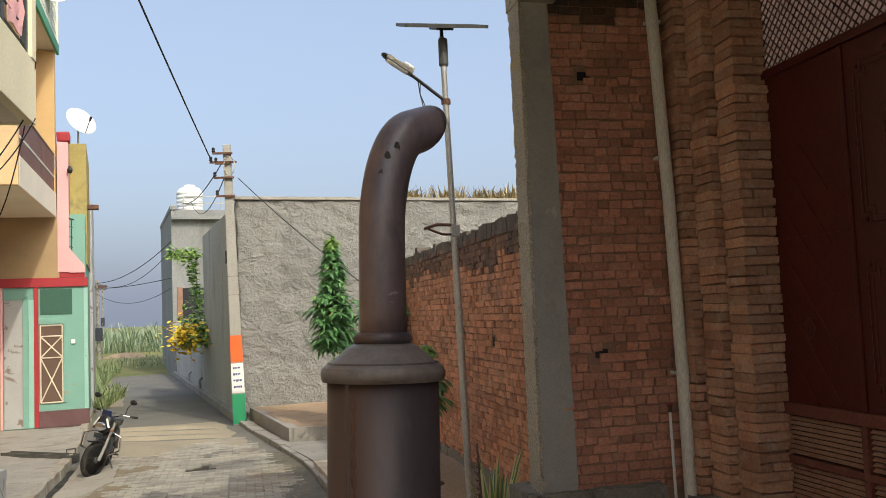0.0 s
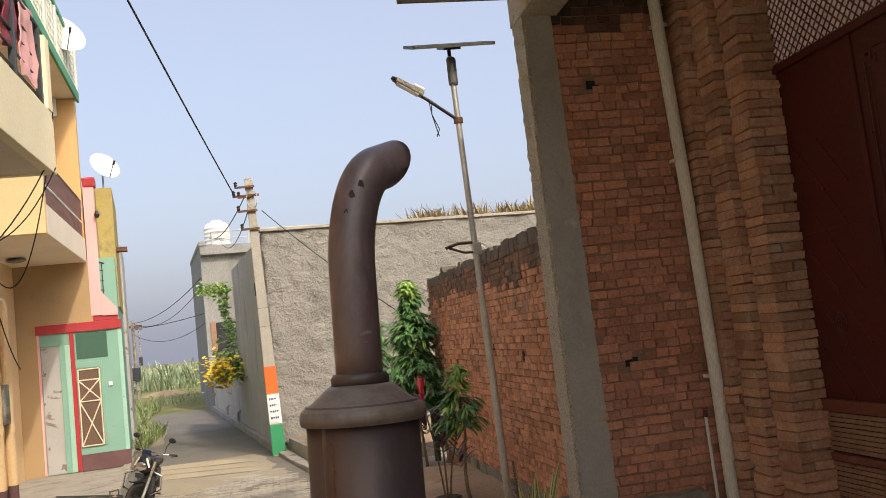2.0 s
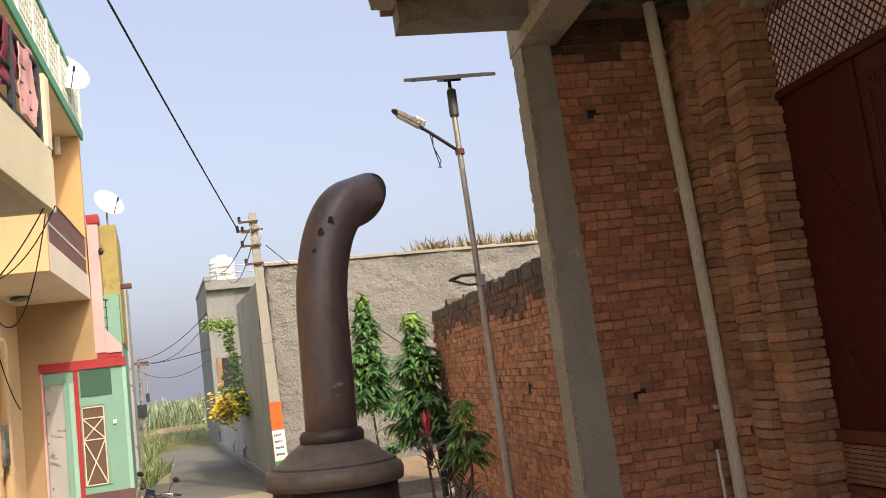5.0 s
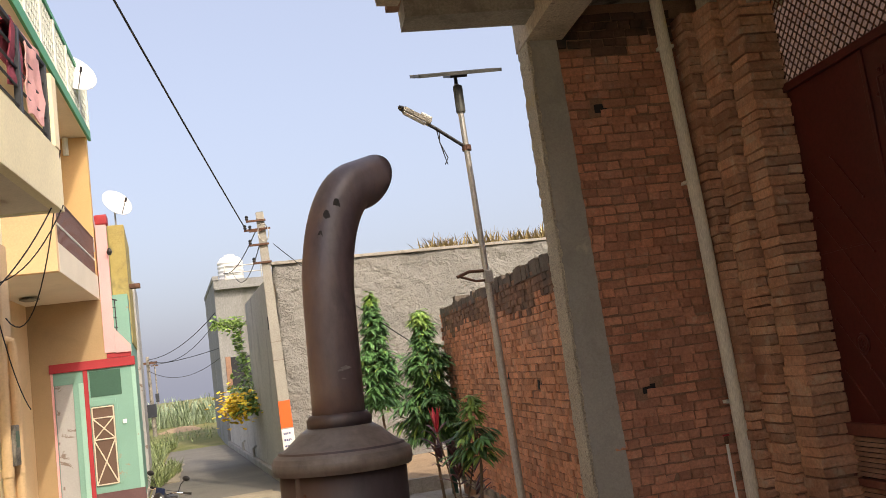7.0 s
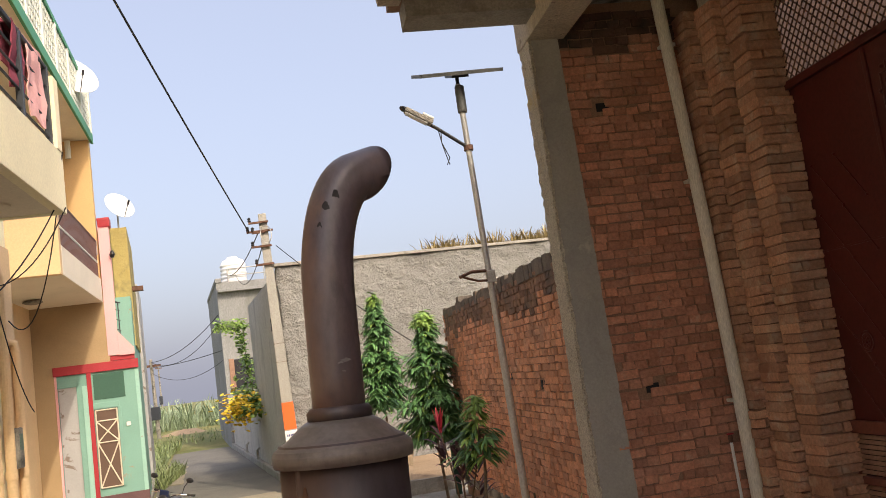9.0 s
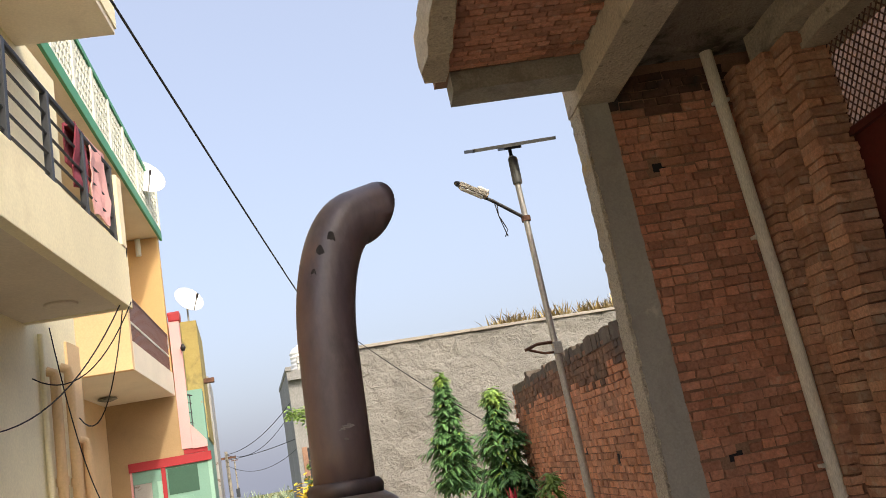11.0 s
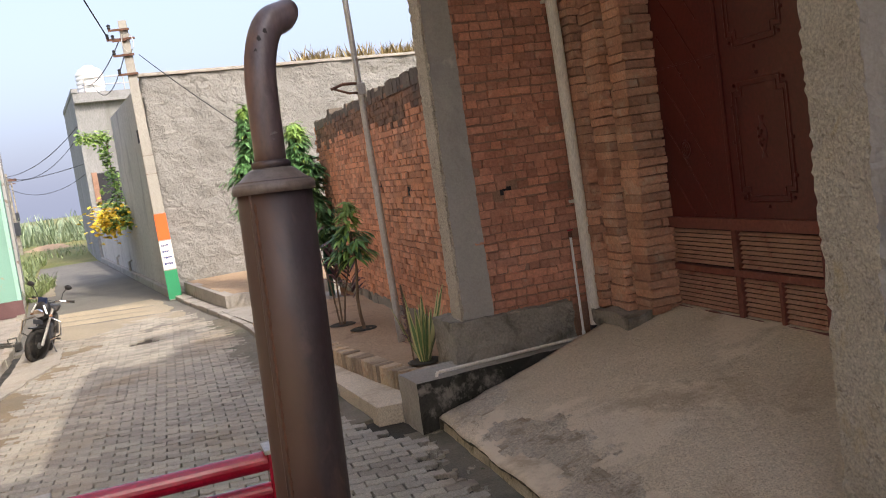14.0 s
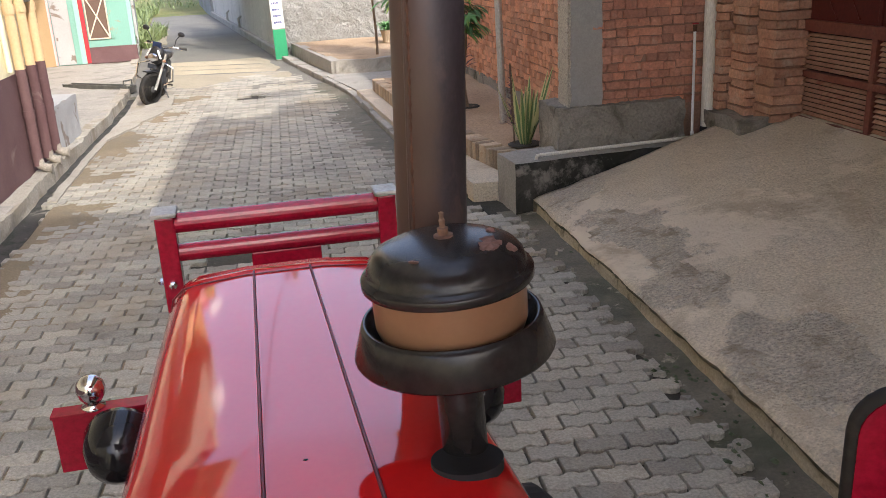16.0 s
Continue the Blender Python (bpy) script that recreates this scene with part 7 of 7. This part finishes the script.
def build_pot():
    p = thing("plant_pot", "terracotta pot with a leafy plant by the grey wall", "plant pot", Matrix.Translation((2.45, 20.6, 0.36)))
    part("pot", lathe([(0.12, 0), (0.17, 0.26), (0.18, 0.3), (0.15, 0.3), (0.14, 0.27)], 18), M["brick_dusty"], p)
    rng = random.Random(3)
    bm = bmesh.new()
    for k in range(70):
        a = rng.uniform(0, math.tau)
        blade(bm, (0, 0, 0.28), (math.cos(a), math.sin(a), rng.uniform(0.3, 1.5)), rng.uniform(0.25, 0.45), 0.03, 0.7, 4)
    part("leaves", bm, M["leaf_ashoka"], p)


build_pot()
gp = boxed((2.87, 16.70, 0.08), (2.98, 16.80, 2.54), 0.008)
tagged(part("gate_post", gp, M["green_dark"]), "dark green painted steel post at the end of the brick wall", "post")

# ---- bricks and paving blocks ----
def piece_mesh(name, sx, sy, sz, ch, mat, seed, rough=0.006):
    """A block with softened front edges (front is -y), slightly uneven."""
    rng = random.Random(seed)
    bm = bmesh.new()
    x, z, y0, y1 = sx / 2, sz / 2, -sy / 2, sy / 2
    rings = [[(-x, y1, -z), (x, y1, -z), (x, y1, z), (-x, y1, z)], [(-x, y0 + ch, -z), (x, y0 + ch, -z), (x, y0 + ch, z), (-x, y0 + ch, z)],
             [(-x + ch, y0, -z + ch), (x - ch, y0, -z + ch), (x - ch, y0, z - ch), (-x + ch, y0, z - ch)]]
    vs = [[bm.verts.new((a + rng.uniform(-1, 1) * rough, b + rng.uniform(-1, 1) * rough * 0.8, c + rng.uniform(-1, 1) * rough)) for a, b, c in r] for r in rings]
    for a, b in zip(vs, vs[1:]):
        for k in range(4):
            bm.faces.new((a[k], a[(k + 1) % 4], b[(k + 1) % 4], b[k]))
    bm.faces.new(vs[-1])
    bmesh.ops.recalc_face_normals(bm, faces=bm.faces)
    me = bpy.data.meshes.new(name)
    bm.to_mesh(me)
    bm.free()
    me.materials.append(mat)
    return me


def mesh_arrays(me):
    return [tuple(v.co) for v in me.vertices], [tuple(p.vertices) for p in me.polygons]


def lay_pieces(name, rest_name, places, meshes, rest_mat, parent, limit, label):
    """places: (kind, pose). The first ones are objects, the others one joined mesh."""
    for kind, m in places[:limit]:
        ob = new(name, meshes[kind][int(abs(m.translation.x * 77 + m.translation.z * 131)) % len(meshes[kind])])
        ob.parent = parent
        ob.matrix_basis = m
    if len(places) > limit:
        verts, faces = [], []
        for kind, m in places[limit:]:
            me = meshes[kind][int(abs(m.translation.x * 77 + m.translation.z * 131)) % len(meshes[kind])]
            v, f = mesh_arrays(me)
            o = len(verts)
            verts += [tuple(m @ Vector(p)) for p in v]
            faces += [tuple(i + o for i in q) for q in f]
        me = bpy.data.meshes.new(rest_name)
        me.from_pydata(verts, [], faces)
        me.materials.append(rest_mat)
        ob = new(rest_name, me)
        ob.parent = parent
        tagged(ob, label, kind="stuff")


COURSE = 0.083


def brick_set(tag, mat, seed):
    return {"long": [piece_mesh("brick_" + tag, 0.224, 0.10, 0.0745, 0.006, mat, seed + k) for k in range(7)],
            "head": [piece_mesh("brick_" + tag, 0.108, 0.10, 0.0745, 0.006, mat, seed + 9 + k) for k in range(7)]}


def wall_places(u0, u1, z0, z1, to_world, rng, skip=()):
    """Courses of bricks, long faces and headers by turns, with a loose hand."""
    out = []
    z = z0
    n = 0
    while z + COURSE <= z1:
        header = n % 2 == 1
        u = u0 - rng.uniform(0, 0.1)
        while u < u1:
            kind = "head" if header or rng.random() < 0.42 else "long"
            w = 0.225 if kind == "long" else 0.108
            c = u + w / 2
            if u0 - 0.14 < c - w / 2 and c + w / 2 - 0.03 < u1 and rng.random() > 0.006:
                out.append((kind, to_world(c, z + COURSE / 2 + rng.gauss(0, 0.003) + 0.006 * math.sin(c * 1.3 + n), rng.gauss(0, 0.005) - (0.014 if rng.random() < 0.05 else 0), rng)))
            u += w + rng.uniform(0.006, 0.012)
        z += COURSE
        n += 1
    return out


rng = random.Random(21)
red_bricks = brick_set("red", M["brick"], 1)
porch_wall = bpy.data.objects["porch_side_wall"]
places = wall_places(2.93, 4.12, 0.80, 5.6, lambda u, z, d, r: Matrix.Translation((u, PORCH_Y + 0.036 + d, z)) @ Matrix.Rotation(r.gauss(0, 0.014), 4, "Y") @ Matrix.Rotation(r.gauss(0, 0.03), 4, "X") @ Matrix.Rotation(r.gauss(0, 0.02), 4, "Z"), rng)
HOLES = ((3.25, 4.62), (3.285, 2.04))
places = [p for p in places if all(abs(p[1].translation.x - hx) > 0.085 or abs(p[1].translation.z - hz) > 0.05 for hx, hz in HOLES)]
for kind, m in places:
    if abs(m.translation.x - 3.36) < 0.12 and abs(m.translation.z - 3.0) < 0.045:
        m.translation.y -= 0.03
rng.shuffle(places)
places.sort(key=lambda p: abs(p[1].translation.z - 2.2))
# bricks above a ragged height near the ceiling get a darker material
dark_top = [p for p in places if p[1].translation.z > 5.18 + 0.25 * noise.noise(p[1].translation * 2.5)]
places = [p for p in places if p not in dark_top]
lay_pieces("brick", "upper_bricks", places, red_bricks, M["brick_rest"], porch_wall, 300, "red bricks high on the porch wall")
M["brick_dark"] = rough_surface("darkened_brick", (0.10, 0.062, 0.05), (0.16, 0.09, 0.066), 2.2, 34, 0.95, 1.0, 0.012, (0.05, 0.042, 0.038), (0.5, 0.66), 1.6, vary="island", swing=0.6)
lay_pieces("brick", "sooty_bricks", dark_top, red_bricks, M["brick_dark"], porch_wall, 0, "darkened bricks under the porch ceiling")
# each hole's depth is a near-black plate coloured as its shade
for hx, hz in HOLES:
    tagged(part("putlog_hole", boxed((hx - 0.06, PORCH_Y - 0.002, hz - 0.04), (hx + 0.06, PORCH_Y + 0.003, hz + 0.04)), M["dark_inside"], porch_wall), "dark plate for the shade in a scaffold hole")

jamb_labels = "red brick stepped jamb column beside the gate"
for k, (x0, x1, yf) in enumerate(((4.075, 4.33, 7.36), (4.185, 4.435, 7.06), (4.27, 4.605, 6.74))):
    j = tagged(part("jamb_column", boxed((x0 + 0.03, yf + 0.03, 0.70), (x1 - 0.012, yf + 0.34, 5.4)), M["mortar"]), jamb_labels, "column", "gate jambs", kind="structure")
    w = x1 - x0
    shapes = [[piece_mesh("jamb_brick", w, 0.30, 0.071, 0.008, M["brick_jamb"], 40 + q, 0.008) for q in range(5)], [piece_mesh("jamb_brick", w * 0.6, 0.30, 0.071, 0.008, M["brick_jamb"], 50 + q, 0.008) for q in range(4)], [piece_mesh("jamb_brick", w * 0.35, 0.30, 0.071, 0.008, M["brick_jamb"], 60 + q, 0.008) for q in range(4)]]
    z, n = 0.74 - 0.027 * k, k
    while z < 5.35:
        ob = None
        if n % 2:
            spans = [(0, (x0 + x1) / 2)]
        else:
            spans = [(1, x0 + w * 0.31), (2, x0 + w * 0.82)] if rng.random() < 0.5 else [(2, x0 + w * 0.18), (1, x0 + w * 0.69)]
        for kind, cx in spans:
            ob = new("brick", rng.choice(shapes[kind]))
            ob.parent = j
            ob.matrix_basis = Matrix.Translation((cx + rng.gauss(0, 0.006) - 0.010 * (n % 2), yf + 0.148 + rng.gauss(0, 0.006) - 0.016 * (n % 2), z + COURSE / 2)) @ Matrix.Rotation(rng.gauss(0, 0.025), 4, "Z") @ Matrix.Rotation(rng.gauss(0, 0.012), 4, "Y")
        z += COURSE
        n += 1

tagged(part("jamb_core", boxed((4.12, 7.42, 0.7), (4.72, 7.598, 5.4)), M["mortar"]), "dark brickwork behind the stepped jambs", "column", kind="structure")
orange_bricks = brick_set("orange", M["brick_orange"], 70)
boundary = bpy.data.objects["boundary_wall"]
places = wall_places(7.9, 16.6, 0.36, 3.5, lambda u, z, d, r: Matrix.Translation((3.075 + 0.03 + d, u, z)) @ Matrix.Rotation(radians(-90), 4, "Z") @ Matrix.Rotation(r.gauss(0, 0.014), 4, "Y") @ Matrix.Rotation(r.gauss(0, 0.03), 4, "X"), rng)
places.sort(key=lambda p: p[1].translation.y + abs(p[1].translation.z - 1.8) * 0.6)
WALL_HOLES = ((10.26, 2.10), (10.42, 2.1), (11.9, 2.2))
places = [p for p in places if all(abs(p[1].translation.y - hy) > 0.06 or abs(p[1].translation.z - hz) > 0.06 for hy, hz in WALL_HOLES)]
grimy = [p for p in places if p[1].translation.z > 3.08 + 0.2 * noise.noise(p[1].translation * 0.9) + 0.16 * noise.noise(p[1].translation * 4)]
places = [p for p in places if p not in grimy]
lay_pieces("brick", "far_bricks", places, orange_bricks, M["brick_orange_rest"], boundary, 300, "weathered orange bricks of the boundary wall")
M["brick_grimy"] = rough_surface("blackened_weathered_brick", (0.24, 0.145, 0.105), (0.32, 0.19, 0.13), 1.6, 34, 0.95, 1.0, 0.012, (0.12, 0.095, 0.08), (0.5, 0.66), 1.4, vary="island", swing=0.9, second=(0.4, 0.32, 0.25), second_at=(0.62, 0.74), second_scale=5)
lay_pieces("brick", "grimy_bricks", grimy, orange_bricks, M["brick_grimy"], boundary, 0, "rain-blackened bricks along the top of the wall")
# flat dark plates colour in the shade of the missing bricks
for hy, hz in WALL_HOLES:
    tagged(part("putlog_hole", boxed((3.066, hy - 0.035, hz - 0.055), (3.074, hy + 0.035, hz + 0.055)), M["dark_inside"], boundary), "dark plate for the shade where a brick is missing")
M["soot"] = rough_surface("blackened_plaster", (0.12, 0.10, 0.085), (0.2, 0.17, 0.14), 3, 40, 0.95, 0.7, 0.01, (0.3, 0.2, 0.14), (0.6, 0.7), 4)
bm = bmesh.new()
y = 7.9
while y < 16.6:
    w = rng.uniform(0.1, 0.24)
    box(bm, (3.055 + rng.gauss(0, 0.008), y, 3.36), (3.3, min(16.62, y + w - 0.01), 3.5 + abs(rng.gauss(0.02, 0.03))))
    y += w
tagged(part("wall_top", bm, M["soot"]), "blackened uneven brick top of the boundary wall", "wall", kind="structure")
end_face = wall_places(3.09, 3.3, 0.36, 3.5, lambda u, z, d, r: Matrix.Translation((u, 16.66, z)) @ Matrix.Rotation(radians(180), 4, "Z"), rng)
lay_pieces("brick", "end_bricks", end_face, orange_bricks, M["brick_orange_rest"], boundary, 0, "bricks at the wall end")
plinth_strip = slab((3.035, 7.9, 0.3), (3.09, 16.6, 0.47), 0.12, 0.04, 3, 14)
tagged(part("wall_foot_render", plinth_strip, M["concrete_dark"]), "damp flaking render at the foot of the boundary wall", "wall", kind="structure")

# brick underside of the canopy, in one mesh
soffit = wall_places(1.4, 2.62, 0.0, 12.0, lambda u, z, d, r: Matrix.Translation((u, 7.12 - z, 5.615 + d * 0.4)) @ Matrix.Rotation(radians(90), 4, "X"), rng)
verts, faces = [], []
for kind, m in soffit:
    v, f = mesh_arrays(red_bricks[kind][0])
    o = len(verts)
    verts += [tuple(m @ Vector((p[0], p[1] * 0.3, p[2]))) for p in v]
    faces += [tuple(i + o for i in q) for q in f]
me = bpy.data.meshes.new("canopy_soffit")
me.from_pydata(verts, [], faces)
me.materials.append(M["brick_rest"])
tagged(new("canopy_soffit", me), "red brick underside of the porch canopy", "ceiling", kind="structure")


# interlocking paving blocks: wavy long sides, laid in rows across the lane
def paver_mesh(seed):
    r = random.Random(seed)
    L, W, H, ch = 0.2375, 0.1155, 0.06, 0.006
    n = 16
    front, back = [], []
    for k in range(n + 1):
        f = k / n
        off = 0.0085 * max(-1.0, min(1.0, 1.9 * math.sin(f * 2 * math.tau + 0.5)))
        front.append((-L / 2 + L * f, -W / 2 + off))
        back.append((-L / 2 + L * f, W / 2 + off))
    outline = front + back[::-1]
    bm = bmesh.new()
    lo = [bm.verts.new((x, y, 0)) for x, y in outline]
    mid = [bm.verts.new((x, y, H - ch)) for x, y in outline]
    top = [bm.verts.new((x * 0.97, y - math.copysign(ch, y), H + r.uniform(-0.0012, 0.0012))) for x, y in outline]
    k = len(outline)
    for a, b in ((lo, mid), (mid, top)):
        for i in range(k):
            bm.faces.new((a[i], a[(i + 1) % k], b[(i + 1) % k], b[i]))
    bm.faces.new(top)
    bmesh.ops.recalc_face_normals(bm, faces=bm.faces)
    me = bpy.data.meshes.new("paving_block")
    bm.to_mesh(me)
    bm.free()
    me.materials.append(M["paver"])
    return me


pavers = {"p": [paver_mesh(k) for k in range(5)]}
places = []
row = 0
y = -8.8
while y < 19.6:
    x = -2.55 + (0.125 if row % 2 else 0.0)
    right = (1.88 if y < 7 else along(RIGHT_KERB, y) - 0.34) + 0.18 * noise.noise(Vector((y * 0.9, 3, 0)))
    left = along(LEFT_KERB, y) + 0.25 + 0.2 * noise.noise(Vector((y * 0.7, 9, 0)))
    while x < right:
        if x > left and not (noise.noise(Vector((x * 0.8, y * 0.8, 5))) > 0.62 and y > 6):
            dz = -0.056 + 0.008 * noise.noise(Vector((x * 0.9, y * 0.9, 1))) + rng.gauss(0, 0.0022)
            yaw = rng.gauss(0, 0.02)
            places.append(("p", Matrix.Translation((x + rng.gauss(0, 0.003), y + rng.gauss(0, 0.003) + 0.02 * math.sin(x * 1.3), dz)) @ Euler((rng.gauss(0, 0.012), rng.gauss(0, 0.012), yaw)).to_matrix().to_4x4()))
        x += 0.25
    y += 0.127
    row += 1
places.sort(key=lambda p: abs(p[1].translation.y - 4.2) + 0.5 * abs(p[1].translation.x - 1.1))
lay_pieces("paving_block", "far_paving_blocks", places, pavers, M["paver_rest"], bpy.data.objects["road"], 300, "grey interlocking paving blocks")
# thin sand over the last blocks, ending in three low bowed ridges across the lane
def sand_height(x, y):
    bow = 0.28 * math.sin((x + 1.5) * 0.8) - 0.45 * (x + 1.8)
    z = 0.016 + 0.016 * fractal(x, y, 9, 0.9) - 0.022 * max(0.0, min(1.0, (19.2 - y) / 2))
    for c, h in ((20.25, 0.05), (21.1, 0.055), (22.0, 0.06)):
        d = y - c - bow
        fade = max(0.0, min(1.0, (along(RIGHT_KERB, y) - 0.4 - x) / 0.9))
        z += fade * (h * math.exp(-(d / 0.11) ** 2) - 0.045 * math.exp(-((d + 0.24) / 0.10) ** 2))
    return z


sheet("sand_patch", lambda y: (along(LEFT_KERB, y) + 0.45 + 0.25 * noise.noise(Vector((y, 2, 0))), along(RIGHT_KERB, y) - 0.42 + 0.25 * noise.noise(Vector((y * 1.4, 7, 0)))), steps(17.1, 22.7, 0.06), sand_height, M["sand"],
      "drifted sand and shallow ridges across the lane", "sand", cols=30, rough=0.008, thick=0.02)
sheet("lane_side_dirt", lambda y: (along(LEFT_KERB, y) - 0.4, along(LEFT_KERB, y) + 0.75 + 0.12 * noise.noise(Vector((y * 1.1, 5, 0)))), steps(28.8, 36.5, 0.2), lambda x, y: 0.03, M["sand"],
      "pale dirt at the side of the lane", "soil", cols=8, rough=0.01, thick=0.05)
# broken block edges and dirt between the paving and the gutter
rng = random.Random(77)
bm = bmesh.new()
for k in range(130):
    y = rng.uniform(0.5, 7.0)
    x = 1.88 + rng.gauss(0, 0.06)
    s = rng.uniform(0.015, 0.06)
    n = rng.randint(5, 7)
    ang = sorted(rng.uniform(0, math.tau) for q in range(n))
    lo = [bm.verts.new((x + s * math.cos(a), y + s * 0.8 * math.sin(a), -0.03)) for a in ang]
    hi = [bm.verts.new((x + s * 0.8 * math.cos(a), y + s * 0.64 * math.sin(a), rng.uniform(-0.004, 0.006))) for a in ang]
    bm.faces.new(hi)
    for q in range(n):
        bm.faces.new((lo[q], lo[(q + 1) % n], hi[(q + 1) % n], hi[q]))
tagged(part("block_rubble", bm, M["paver_rest"]), "broken bits of paving along the gutter", "rubble", kind="stuff")
bm = bmesh.new()
for k in range(70):
    y = rng.choice((rng.gauss(2.6, 0.5), rng.uniform(0.5, 7), rng.gauss(3.4, 0.25)))
    x = rng.choice((rng.gauss(1.93, 0.06), rng.gauss(2.06, 0.03)))
    if x > 2.11:
        continue
    s = rng.uniform(0.006, 0.022)
    c = [bm.verts.new((x + s * math.cos(a + 0.3 * k) * rng.uniform(0.5, 1.2), y + s * 1.5 * math.sin(a + 0.3 * k) * rng.uniform(0.5, 1.2), 0.004)) for a in [q * math.tau / 8 for q in range(8)]]
    top = bm.verts.new((x, y, 0.014))
    for q in range(8):
        bm.faces.new((c[q], c[(q + 1) % 8], top))
tagged(part("gutter_moss", bm, M["moss"]), "dark green moss tufts in the damp gutter", "moss", kind="stuff")


def dirt_height(x, y):
    return 0.007 - (x + 2.7) * 0.014 + 0.016 * fractal(x, y, 2, 1.1)


sheet("dirt_drift", lambda y: (along(LEFT_KERB, y) + 0.24 + 0.03 * noise.noise(Vector((0, y * 2, 3))), along(LEFT_KERB, y) + 1.75), steps(2.0, 16.9, 0.07), dirt_height, M["road_dirt"],
      "brown dirt drifted over the paving blocks before the houses", "soil", cols=40, rough=0.006, thick=0.05)
sheet("kerb_dirt", lambda y: (along(RIGHT_KERB, y) - 0.8, along(RIGHT_KERB, y) - 0.02), steps(7.8, 16.9, 0.07), lambda x, y: 0.015 - (along(RIGHT_KERB, y) - x) * 0.034 + 0.016 * fractal(x, y, 6, 1.3), M["drain"],
      "dark damp grit along the kerb", "soil", cols=20, rough=0.005, thick=0.05)
